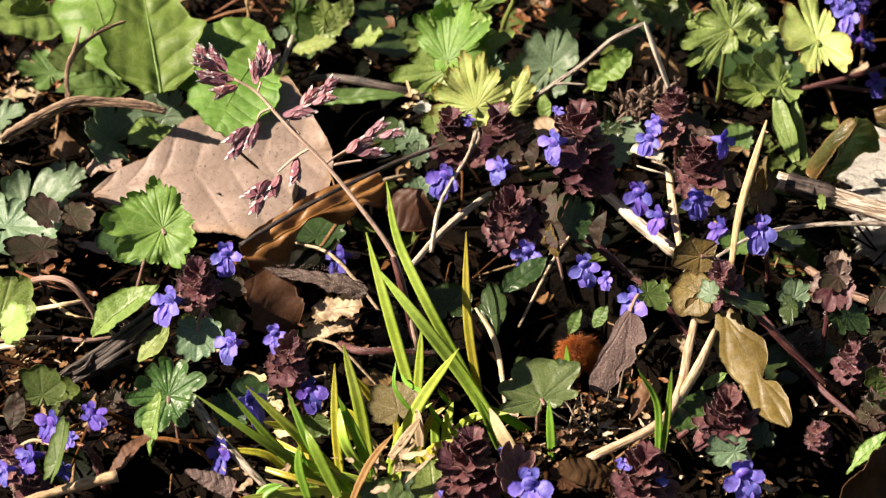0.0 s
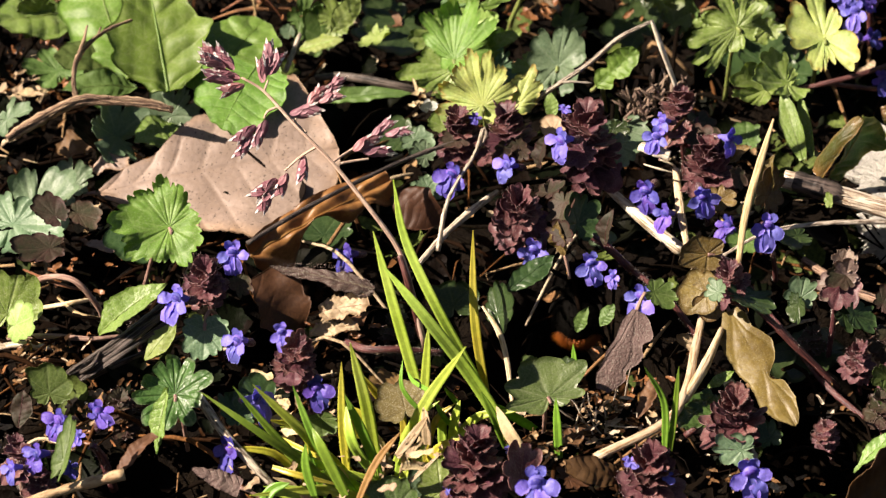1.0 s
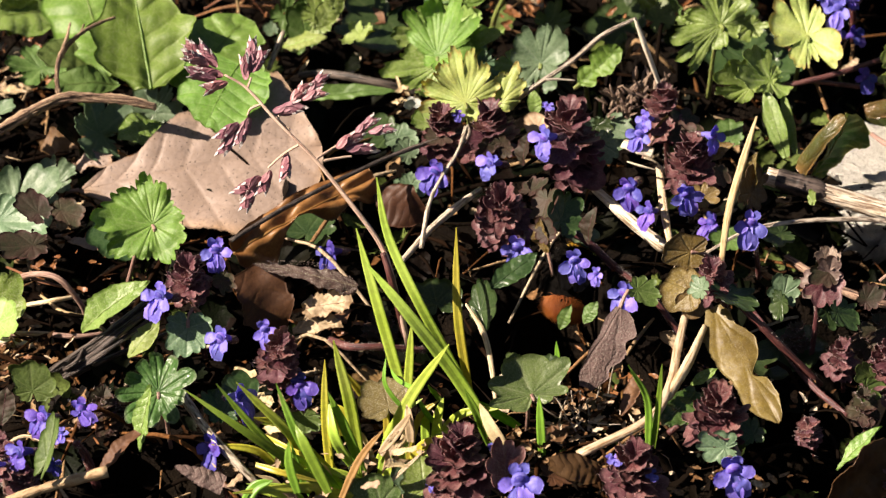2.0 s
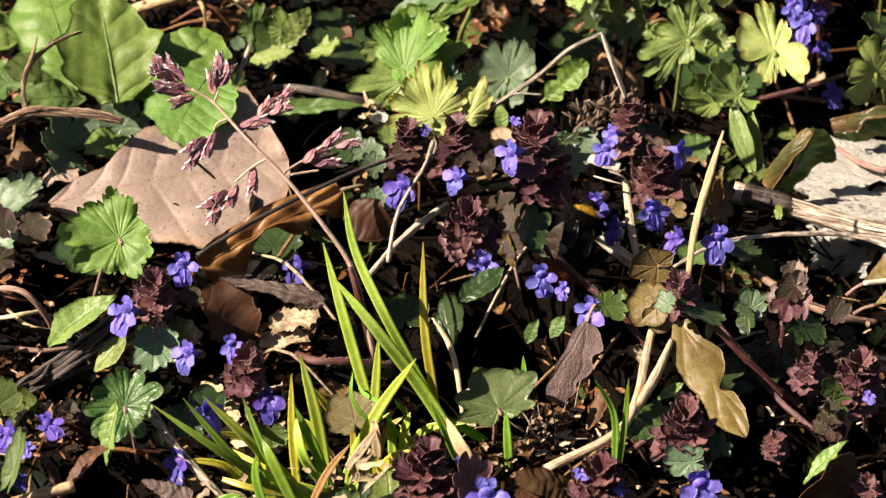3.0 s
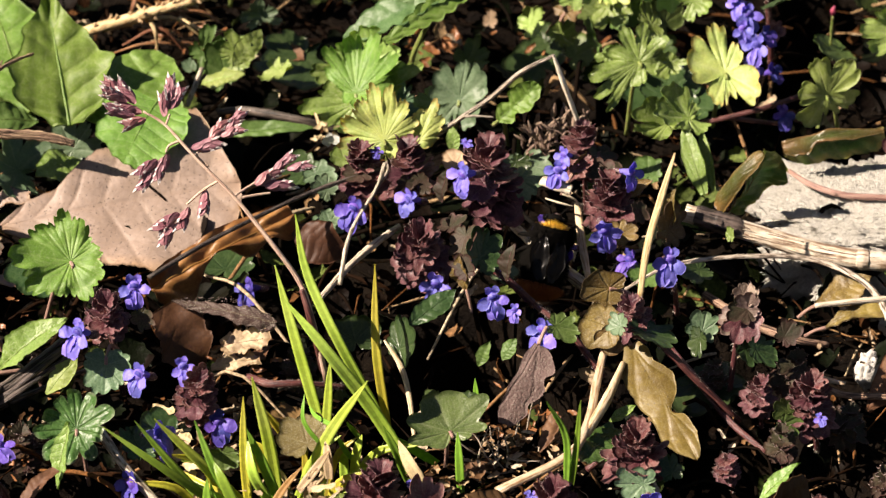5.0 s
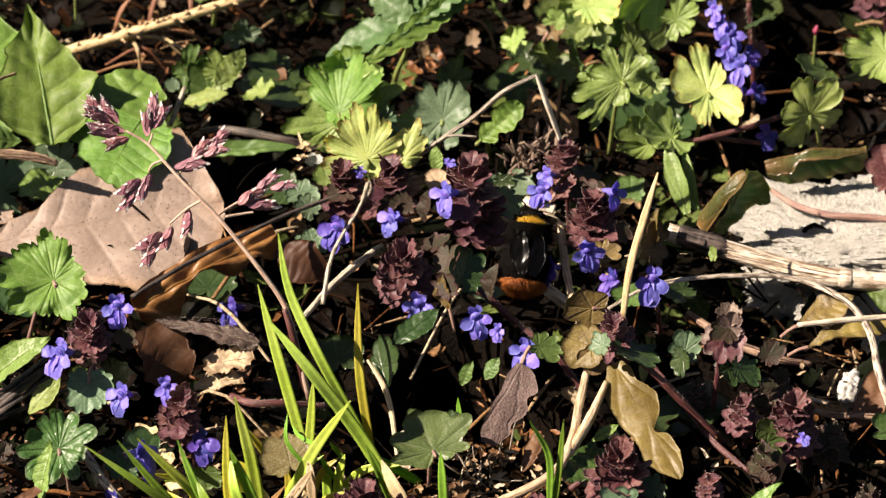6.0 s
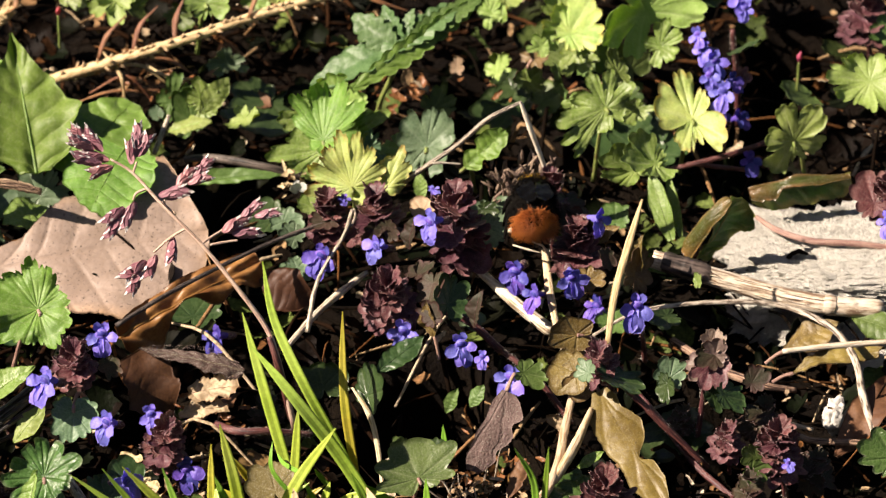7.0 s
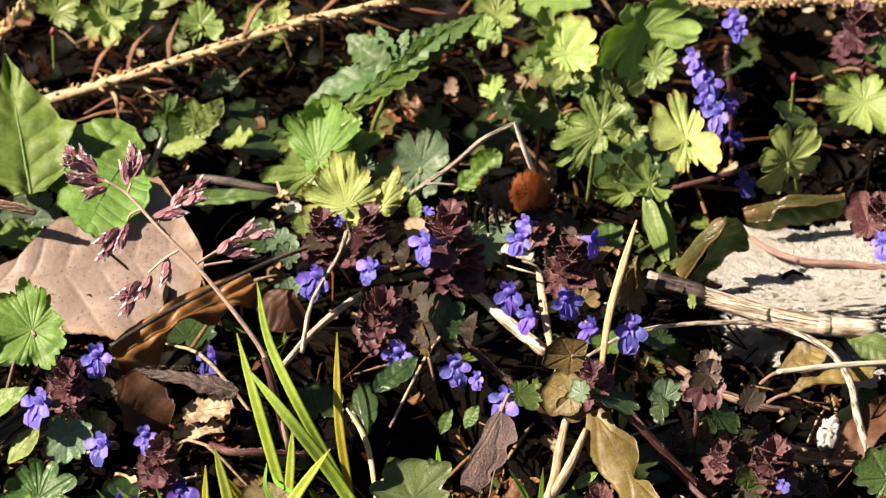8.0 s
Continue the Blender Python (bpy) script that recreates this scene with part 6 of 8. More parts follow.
twig("pale_bark_piece", [(-0.1234, -0.0577, 0.0080), (-0.1157, -0.0575, 0.0090), (-0.1058, -0.0573, 0.0070)], [1.6, 1.8, 1.2], PALE, "pale stripped bark piece at the rim", "dead stem", 9, 0.15, 240, 0.5)

# dead scraps behind the twisted stick
for i, (b, t, m) in enumerate([((-0.1136, 0.0781, 0.0060), (-0.1244, 0.0875, 0.0080), BROWN), ((-0.1243, 0.1050, 0.0040), (-0.1102, 0.1034, 0.0080), RUST), ((-0.1145, 0.0446, 0.0040), (-0.0995, 0.0446, 0.0080), BROWN), ((-0.1037, 0.0328, 0.0060), (-0.0927, 0.0298, 0.0100), TAN), ((-0.1030, -0.0015, 0.0040), (-0.0944, -0.0099, 0.0060), TAN), ((-0.1283, 0.0719, 0.0060), (-0.1183, 0.0734, 0.0060), CREAM), ((-0.0250, 0.1229, 0.0040), (-0.0162, 0.1099, 0.0060), BROWN), ((-0.0225, -0.0344, 0.0060), (-0.0284, -0.0504, 0.0080), BROWN), ((-0.0144, -0.0631, 0.0040), (-0.0218, -0.0759, 0.0060), BROWN), ((0.0491, -0.0881, 0.0020), (0.0538, -0.0787, 0.0100), RUST), ((0.0293, -0.0956, 0.0040), (0.0384, -0.0909, 0.0060), BROWN), ((-0.1115, -0.0566, 0.0030), (-0.1167, -0.0670, 0.0050), BROWN)]):
    single_leaf("dead_leaf_scrap", ribbed, b, t, m, "curled brown dead leaf scrap on soil", normal=Vector((-0.3 + 0.1 * (i % 5), -0.3, 0.9)), wide=0.5 + 0.06 * (i % 4), profile=[0.4, 0.9, 1.0, 0.8, 0.9, 0.3], lobes=2, depth=0.3, bend=0.5, curl=0.4, wave=0.05, seed=250 + i)

# dead strips and leaves at the foot of the plants
single_leaf("dry_strip_leaf", ribbed, (-0.0849, -0.1277, 0.0200), (-0.0758, -0.1198, 0.0260), BROWN, "curled brown dead leaf strip over a dark gap", normal=Vector((-0.5, -0.5, 0.7)), wide=0.34, profile=[0.5, 0.9, 1.0, 0.8, 0.5], rag=0.15, bend=0.5, curl=0.6, seed=501, nu=12, nv=36)
single_leaf("dry_strip_leaf", ribbed, (-0.0538, -0.1292, 0.0160), (-0.0664, -0.1263, 0.0200), MAUVE, "pale brown torn dead leaf tip in shade", normal=Vector((0.1, -0.7, 0.7)), wide=0.42, profile=[0.9, 0.9, 0.8, 0.5, 0.15], rag=0.12, bend=0.3, seed=502, nu=12, nv=36)
single_leaf("brown_leaf", ribbed, (0.0435, -0.1275, 0.0180), (0.0294, -0.1305, 0.0240), BROWN_DARK_SHADE, "dark brown rounded leaf with a pale rim", normal=Vector((-0.1, -0.6, 0.8)), wide=0.5, profile=[0.4, 0.8, 1.0, 1.0, 0.85, 0.4], bend=0.6, seed=503, nu=16, nv=40)
single_leaf("dry_strip_leaf", ribbed, (0.0498, -0.0922, 0.0100), (0.0543, -0.0832, 0.0160), BROWN, "upright brown dead leaf strip", normal=Vector((-0.3, -0.8, 0.5)), wide=0.36, profile=[0.3, 0.7, 0.9, 1.0, 0.9, 0.7], rag=0.1, bend=0.2, seed=504, nu=10, nv=30)
single_leaf("dry_leaf_scrap", ribbed, (0.0638, -0.0631, 0.0120), (0.0639, -0.0673, 0.0200), SCRAP, "small pointed dead leaf scrap", normal=Vector((-0.3, -0.7, 0.6)), wide=0.8, profile=[0.9, 1.0, 0.7, 0.4, 0.05], rag=0.1, bend=0.2, seed=505, nu=10, nv=24)
ovate_leaf((0.0691, -0.0928, 0.0180), (0.0595, -0.1117, 0.0220), GLOSSY, "glossy green oval leaf beside the pale stalk", seed=506, normal=Vector((-0.2, -0.7, 0.7)), wide=0.48, profile=[0.3, 0.8, 1.0, 1.0, 0.85, 0.4], relief=0.03, bend=0.3)
ovate_leaf((0.0681, -0.0894, 0.0180), (0.0752, -0.0872, 0.0220), GREEN, "small bright green leaf beside the pale stalk", seed=507, normal=Vector((-0.3, -0.6, 0.7)), wide=0.4, fold=0.3)
twig("red_creeping_stalk", [(0.0615, -0.1049, 0.0140), (0.0671, -0.1029, 0.0180), (0.0712, -0.0929, 0.0160)], [1.2, 1.1, 0.9], REDSTEM, "dark red creeping stalk under the leaves", "stalk", 8, 0.06, 508)
twig("dark_runner", [(0.0868, -0.0535, 0.0160), (0.0937, -0.0663, 0.0140), (0.1010, -0.0814, 0.0120), (0.1101, -0.0924, 0.0100)], [1.0, 1.3, 1.3, 0.9], REDSTEM, "dark red runner in the shade", "runner", 8, 0.1, 509)

# small pale and red bits
single_leaf("white_petal", lobed, (-0.0064, 0.0397, 0.0220), (-0.0075, 0.0393, 0.0240), PETAL_WHITE, "small white fallen petal on a leaf", normal=FACE, teeth=5, seed=300)
single_leaf("white_petal", lobed, (-0.0056, 0.0424, 0.0220), (-0.0062, 0.0394, 0.0220), PETAL_WHITE, "small white fallen petal on a leaf", normal=FACE, teeth=5, seed=301)
for i, (c, r) in enumerate([((-0.0798, 0.1350, 0.0240), 0.9), ((0.1462, 0.1136, 0.0200), 1.0)] ):
    ob = thing("red_bud", c, "small pinkish red bud among the leaves", "bud")
    part("bud", tube([c, Vector(c) + Vector((0, 0, 0.0016 * r)), Vector(c) + Vector((0.0004, 0, 0.0034 * r))], [r * 0.4, r, r * 0.3], 9, 10), REDBUD, ob)
    part("stalk", tube([(c[0], c[1], c[2] - 0.012), c], [0.4, 0.4], 6), GREENSTEM, ob)

# ---- grass ----
tuft = thing("grass_tuft", (-0.0095, -0.1050, 0.0000), "tuft of lime green grass blades with golden tips", "grass")
for pts, width, m in [
        ([(-0.0073, -0.0903, 0.0140), (-0.0139, -0.0867, 0.0400), (-0.0200, -0.0800, 0.0620)], 3.1, BLADE),
        ([(0.0069, -0.0866, 0.0200), (-0.0035, -0.0884, 0.0440), (-0.0116, -0.0833, 0.0620), (-0.0146, -0.0800, 0.0780)], 2.8, BLADE),
        ([(0.0173, -0.1013, 0.0080), (0.0056, -0.0999, 0.0300), (-0.0067, -0.1005, 0.0500), (-0.0174, -0.0953, 0.0620)], 3.6, BLADE),
        ([(0.0099, -0.0825, 0.0100), (0.0072, -0.0830, 0.0300), (0.0062, -0.0821, 0.0440), (0.0060, -0.0797, 0.0620)], 2.6, BLADE_TIP),
        ([(-0.0139, -0.1085, 0.0080), (-0.0058, -0.1133, 0.0320), (0.0040, -0.1145, 0.0500)], 3.1, BLADE),
        ([(-0.0073, -0.0924, 0.0100), (-0.0062, -0.0926, 0.0260), (-0.0056, -0.0917, 0.0400)], 2.6, BLADE),
        ([(-0.0189, -0.1093, 0.0080), (-0.0215, -0.1141, 0.0320), (-0.0254, -0.1155, 0.0520)], 3.6, BLADE),
        ([(-0.0265, -0.1152, 0.0080), (-0.0276, -0.1172, 0.0280), (-0.0276, -0.1185, 0.0480)], 2.5, BLADE_TIP),
        ([(-0.0125, -0.0936, 0.0100), (-0.0184, -0.0957, 0.0200), (-0.0230, -0.0968, 0.0280)], 2.6, BLADE_TIP),
        ([(-0.0256, -0.1152, 0.0080), (-0.0371, -0.1220, 0.0280), (-0.0501, -0.1225, 0.0440)], 3.0, BLADE),
        ([(-0.0240, -0.1223, 0.0080), (-0.0335, -0.1293, 0.0300), (-0.0397, -0.1284, 0.0480)], 2.6, BLADE_DARK),
        ([(-0.0269, -0.1249, 0.0100), (-0.0370, -0.1291, 0.0240), (-0.0489, -0.1312, 0.0360), (-0.0628, -0.1285, 0.0460)], 2.4, BLADE_DARK),
        ([(-0.0314, -0.1176, 0.0080), (-0.0427, -0.1236, 0.0260), (-0.0551, -0.1233, 0.0440)], 2.4, BLADE_DARK),
        ([(-0.0183, -0.1129, 0.0080), (-0.0222, -0.1168, 0.0240), (-0.0270, -0.1162, 0.0360)], 3.0, BLADE_DARK),
        ([(0.0149, -0.1020, 0.0080), (0.0115, -0.1043, 0.0200), (0.0082, -0.1044, 0.0280)], 2.4, BLADE_DARK),
        ([(0.0226, -0.0940, 0.0080), (0.0157, -0.0978, 0.0160), (0.0097, -0.1006, 0.0220)], 2.6, BLADE_DARK),
        ([(0.0288, -0.1043, 0.0060), (0.0282, -0.1039, 0.0160), (0.0276, -0.1018, 0.0240)], 2.4, BLADE_DARK),
        ([(0.0333, -0.0760, 0.0080), (0.0334, -0.0740, 0.0140), (0.0329, -0.0724, 0.0200)], 1.8, BLADE_DARK),
        ([(-0.0035, -0.1078, 0.0300), (-0.0091, -0.1002, 0.0280), (-0.0112, -0.0953, 0.0280)], 1.2, BLADE_DARK),
        ([(-0.0211, -0.1222, 0.0060), (-0.0326, -0.1276, 0.0140), (-0.0511, -0.1350, 0.0180)], 3.0, BLADE),
        ([(-0.0197, -0.1173, 0.0040), (-0.0283, -0.1217, 0.0140), (-0.0404, -0.1253, 0.0260)], 2.4, BLADE),
        ([(-0.0299, -0.1220, 0.0040), (-0.0338, -0.1229, 0.0140), (-0.0363, -0.1253, 0.0260)], 2.2, BLADE_DARK),
        ([(-0.0124, -0.1171, 0.0020), (-0.0211, -0.1208, 0.0120), (-0.0327, -0.1207, 0.0160)], 2.4, BLADE),
        ([(0.0009, -0.1013, 0.0140), (-0.0021, -0.1031, 0.0200), (-0.0040, -0.1023, 0.0240)], 1.5, BLADE_DARK),
        ([(0.0024, -0.0941, 0.0160), (0.0001, -0.0945, 0.0200), (-0.0013, -0.0973, 0.0240)], 1.5, BLADE_DARK),
        ([(-0.0065, -0.1069, 0.0220), (-0.0123, -0.1053, 0.0300), (-0.0123, -0.1011, 0.0360)], 1.2, BLADE_DARK),
        ([(-0.0233, -0.1398, 0.0200), (-0.0185, -0.1363, 0.0300), (-0.0126, -0.1345, 0.0380)], 2.0, DRYBLADE),
        ([(-0.0121, -0.1347, 0.0200), (-0.0070, -0.1347, 0.0260), (-0.0023, -0.1330, 0.0300)], 1.0, STRAW),
        ([(-0.0137, -0.1216, 0.0200), (-0.0090, -0.1194, 0.0260), (-0.0058, -0.1148, 0.0280)], 2.4, CREAM),
        ([(-0.0057, -0.1163, 0.0200), (-0.0061, -0.1158, 0.0260), (-0.0067, -0.1126, 0.0300)], 2.6, CREAM),
        ([(-0.0210, -0.1233, 0.0180), (-0.0252, -0.1243, 0.0280), (-0.0267, -0.1179, 0.0340)], 2.8, BLADE),
        ([(-0.0483, -0.1346, 0.0140), (-0.0454, -0.1326, 0.0180), (-0.0410, -0.1324, 0.0200)], 3.0, BLADE_DARK),
        ([(-0.0445, -0.1139, 0.0200), (-0.0370, -0.1199, 0.0200), (-0.0282, -0.1233, 0.0180)], 2.4, BLADE_TIP),
        ([(-0.0453, -0.1309, 0.0240), (-0.0380, -0.1344, 0.0240), (-0.0280, -0.1333, 0.0200)], 1.6, BLADE_TIP),
        ([(-0.0341, -0.1451, 0.0260), (-0.0361, -0.1438, 0.0340), (-0.0363, -0.1422, 0.0400)], 2.4, BLADE_DARK),
        ([(-0.0265, -0.1375, 0.0200), (-0.0321, -0.1342, 0.0320), (-0.0350, -0.1300, 0.0360)], 2.8, BLADE_DARK),
        ([(0.0179, -0.1255, 0.0260), (0.0150, -0.1234, 0.0300), (0.0119, -0.1184, 0.0340)], 3.4, CREAM),
        ([(-0.0095, -0.1053, 0.0040), (-0.0073, -0.1034, 0.0100), (-0.0058, -0.1029, 0.0180)], 3.0, CREAM)]:
    part("blade", blade(pts, width), m, tuft)
rng1 = np.random.RandomState(91)
for i in range(44):
    x, y = rng1.uniform(0.0, 1.0), rng1.uniform(0.0, 1.0)
    b = Vector((-0.0376, -0.1134, 0.0000)).lerp(Vector((0.0009, -0.1050, 0.0000)), x) + Vector((0, -0.012 + 0.03 * y, 0))
    lean = Vector((-0.55 + 0.8 * x + rng1.uniform(-0.25, 0.25), rng1.uniform(-0.35, 0.25), 1.0)).normalized()
    ln = rng1.uniform(0.012, 0.034)
    m = (BLADE, BLADE, BLADE_TIP, CREAM, BLADE)[i % 5]
    part("blade", blade([b, b + lean * ln * 0.55, b + (lean + Vector((lean.x * 0.5, 0, -0.25))) * ln], rng1.uniform(1.4, 3.0), n=10), m, tuft)
tuft = thing("grass_tuft", (0.0581, -0.0904, 0.0000), "few short dark green grass blades", "grass")
for pts, width in [([(0.0552, -0.1239, 0.0240), (0.0545, -0.1246, 0.0400), (0.0492, -0.1261, 0.0520)], 1.9), ([(0.0565, -0.1239, 0.0240), (0.0574, -0.1246, 0.0380), (0.0578, -0.1256, 0.0520)], 1.7), ([(0.0560, -0.1227, 0.0240), (0.0574, -0.1215, 0.0340), (0.0581, -0.1210, 0.0400)], 1.3)]:
    part("blade", blade(pts, width), BLADE_DARK, tuft)


def spikelet(parent, a, ahead, length, seed=0):
    """A plump spikelet: overlapping keeled scales, pointed, with pale papery tips and rims."""
    rng = np.random.RandomState(seed)
    a, d = Vector(a), Vector(ahead).normalized()
    side = d.cross(FACE).normalized()
    scales, whites = [], []
    prof = [0.35, 0.8, 1.0, 0.95, 0.75, 0.45, 0.05]
    for i in range(6):
        s = 1 if i % 2 else -1
        p = a + d * length * (0.11 * i) + side * s * 0.00025
        q = p + (d + side * s * rng.uniform(0.12, 0.34) + FACE * rng.uniform(-0.1, 0.3)).normalized() * length * rng.uniform(0.5, 0.66)
        n = (FACE + side * s * 0.7).normalized()
        scales.append(ribbed(p, q, n, 0.62, prof, bend=0.35, fold=-0.55, wave=0.01, relief=0.02, veins=1, seed=seed + i, nu=7, nv=9, thickness=0.05))
        if i < 1:
            continue
        w = p.lerp(q, 0.76) + FACE * 0.0003
        whites.append(ribbed(w, q + (q - p) * 0.16, n, 0.52, [0.4, 1.0, 0.8, 0.4, 0.05], bend=0.2, fold=-0.4, wave=0.08, relief=0.0, seed=seed + i, nu=5, nv=7, thickness=0.05))
    sp = part("spikelet", joined(scales), LEMMA, parent)
    part("pale_tip", joined(whites), LEMMA_TIP, sp)
    return sp


def cluster(parent, a, b, n, seed, length=0.0074, spread=0.3):
    rng = np.random.RandomState(seed)
    a, b = Vector(a), Vector(b)
    d = (b - a).normalized()
    side = d.cross(FACE).normalized()
    n = max(1, round(n * 0.75))
    for i in range(n):
        k = i / max(1, n)
        p = a.lerp(b, k * 0.8)
        s = (1 if i % 2 else -1) * (1 - 0.7 * k)
        spikelet(parent, p + side * s * 0.0006, d + side * s * spread + FACE * rng.uniform(-0.1, 0.25), length * rng.uniform(0.85, 1.1), seed * 10 + i)


pan = thing("grass_panicle", (-0.0118, -0.0714, 0.0400), "flowering grass stalk with purple and white spikelets", "grass flower")
part("culm", tube([(-0.0066, -0.0745, 0.0200), (-0.0108, -0.0714, 0.0400), (-0.0140, -0.0672, 0.0480), (-0.0215, -0.0632, 0.0580), (-0.0311, -0.0568, 0.0680), (-0.0408, -0.0513, 0.0760), (-0.0491, -0.0441, 0.0820), (-0.0551, -0.0419, 0.0850)], [0.75, 0.75, 0.7, 0.62, 0.52, 0.45, 0.4, 0.3], 8, 40), CULM, pan)
part("sheath", tube([(-0.0074, -0.0721, 0.0220), (-0.0108, -0.0734, 0.0396), (-0.0133, -0.0696, 0.0470)], [1.1, 1.0, 0.75], 8), REDSTEM, pan)
for pts in [[(-0.0491, -0.0441, 0.0820), (-0.0481, -0.0417, 0.0840)], [(-0.0454, -0.0469, 0.0790), (-0.0481, -0.0476, 0.0780), (-0.0491, -0.0478, 0.0760)], [(-0.0379, -0.0518, 0.0740), (-0.0409, -0.0486, 0.0760), (-0.0367, -0.0464, 0.0790)], [(-0.0311, -0.0568, 0.0680), (-0.0260, -0.0523, 0.0690), (-0.0215, -0.0510, 0.0710)], [(-0.0349, -0.0537, 0.0710), (-0.0394, -0.0541, 0.0680), (-0.0436, -0.0563, 0.0650)], [(-0.0289, -0.0558, 0.0670), (-0.0237, -0.0542, 0.0670), (-0.0215, -0.0537, 0.0670)]]:
    part("branch", tube(pts, [0.4, 0.35, 0.3], 6), CULM, pan)
for i, (a, b, n) in enumerate([((-0.0551, -0.0413, 0.0850), (-0.0658, -0.0348, 0.0890), 6), ((-0.0544, -0.0426, 0.0840), (-0.0615, -0.0431, 0.0840), 3), ((-0.0566, -0.0407, 0.0860), (-0.0633, -0.0405, 0.0880), 3), ((-0.0487, -0.0415, 0.0830), (-0.0471, -0.0349, 0.0880), 4), ((-0.0491, -0.0478, 0.0760), (-0.0562, -0.0523, 0.0690), 4), ((-0.0370, -0.0469, 0.0790), (-0.0293, -0.0429, 0.0830), 4), ((-0.0436, -0.0566, 0.0650), (-0.0501, -0.0626, 0.0590), 4), ((-0.0394, -0.0527, 0.0680), (-0.0406, -0.0559, 0.0660), 1), ((-0.0203, -0.0500, 0.0710), (-0.0129, -0.0476, 0.0730), 3), ((-0.0252, -0.0542, 0.0690), (-0.0200, -0.0513, 0.0690), 2), ((-0.0424, -0.0488, 0.0770), (-0.0379, -0.0478, 0.0760), 1)]):
    cluster(pan, a, b, n, 60 + i)

# ---- ground ivy ----


def shoot(at, root, size, label, tiers=4, material=PURPLE, seed=0, axis=UP, flowers=(), leaves=(), stem=REDSTEM, stem_r=0.75, spread=1.0, mid=None, hairy=90):
    """A flowering ground ivy shoot: square stem, leafy crown, its leaves and flowers."""
    ob = thing("ground_ivy_shoot", root, label, "plant", "ivy shoots")
    line = [root, mid or sag(root, at, 0.5, 0.003), at]
    part("stem", tube(line, [stem_r * 1.1, stem_r, stem_r * 0.8], 8, 14, 1.0, 0.06, seed), stem, ob)
    if hairy:
        tagged(part("hair", hairs(line, stem_r, hairy, 0.9, seed), HAIR, ob, "short pale hairs"), kind="stuff")
    if tiers:
        crown(ob, at, axis, size, tiers, material, seed, spread)
    for i, fl in enumerate(flowers):
        flower(ob, fl[0], fl[1], fl[2] if len(fl) > 2 else 9.0, fl[3] if len(fl) > 3 else PETAL, fl[4] if len(fl) > 4 else 0, seed * 13 + i)
    for i, (b, t, m, n) in enumerate(leaves):
        t = tuple(Vector(b).lerp(Vector(t), 0.85))
        part("leaf", lobed(b, t, n, wide=0.85, teeth=9, tooth=0.3, fold=0.12, relief=0.02, seed=seed * 5 + i, spokes=72, rings=5, back=0.5, sinus=0.6, thickness=0.02), m, ob)
    return ob


FC = Vector((0.0, -0.85, 0.25))
FL = Vector((-0.7, -0.6, 0.2))
FR = Vector((0.7, -0.6, 0.2))
FU = Vector((0.1, -0.4, 0.8))
FD = Vector((-0.35, -0.85, 0.08))

shoot((-0.0652, -0.0629, 0.0340), (-0.0621, -0.0579, 0.0040), 7.5, "ground ivy shoot with two open violet flowers", 4, PURPLE, 1, FACE * 0.4 + UP, [((-0.0580, -0.0584, 0.0400), FC, 9.5), ((-0.0724, -0.0740, 0.0360), FL, 10)], [((-0.0564, -0.0629, 0.0340), (-0.0538, -0.0651, 0.0300), PLUM, FACE)])
shoot((-0.0405, -0.0876, 0.0260), (-0.0369, -0.0808, 0.0040), 8.0, "purple ground ivy shoot with small violet flowers", 4, PURPLE, 2, FACE * 0.6 + UP, [((-0.0443, -0.0837, 0.0320), FC, 7.5), ((-0.0560, -0.0845, 0.0300), FL, 9), ((-0.0351, -0.0920, 0.0200), FC, 9, PETAL_DEEP_SHADE)])
shoot((-0.0525, -0.1003, 0.0160), (-0.0455, -0.0955, 0.0020), 6, "low ground ivy shoot with a violet flower", 0, PLUM, 3, UP, [((-0.0504, -0.1027, 0.0240), FR, 10)], [((-0.0551, -0.1043, 0.0200), (-0.0586, -0.0973, 0.0240), DARK, TILT)])
shoot((-0.0929, -0.1138, 0.0180), (-0.0879, -0.1124, 0.0020), 6, "ground ivy shoot with several violet flowers", 0, PLUM, 4, UP, [((-0.1007, -0.1167, 0.0280), FL, 9, PETAL_SHADED), ((-0.0905, -0.1155, 0.0300), FU, 8.5, PETAL_SHADED), ((-0.1060, -0.1258, 0.0240), FL, 9, PETAL_SHADED), ((-0.0957, -0.1206, 0.0260), FU, 5)], stem_r=1.1)
shoot((-0.1112, -0.1211, 0.0200), (-0.1112, -0.1171, 0.0020), 6, "ground ivy shoot with violet buds", 2, PURPLE, 5, UP, [((-0.1122, -0.1289, 0.0220), FL, 7), ((-0.0981, -0.1233, 0.0180), FU, 5, PETAL_DEEP_SHADE)], stem=PINKSTEM)
shoot((-0.0567, -0.1105, 0.0080), (-0.0538, -0.1146, 0.0000), 6, "low ground ivy shoot with a shaded violet flower", 0, PLUM, 6, UP, [((-0.0572, -0.1136, 0.0160), FL, 10, PETAL_DEEP_SHADE)])
shoot((-0.0290, -0.0210, 0.0080), (-0.0259, -0.0206, 0.0000), 6, "ground ivy flower below a dead leaf", 0, PLUM, 7, UP, [((-0.0286, -0.0227, 0.0140), FL, 9, PETAL_DEEP_SHADE)])
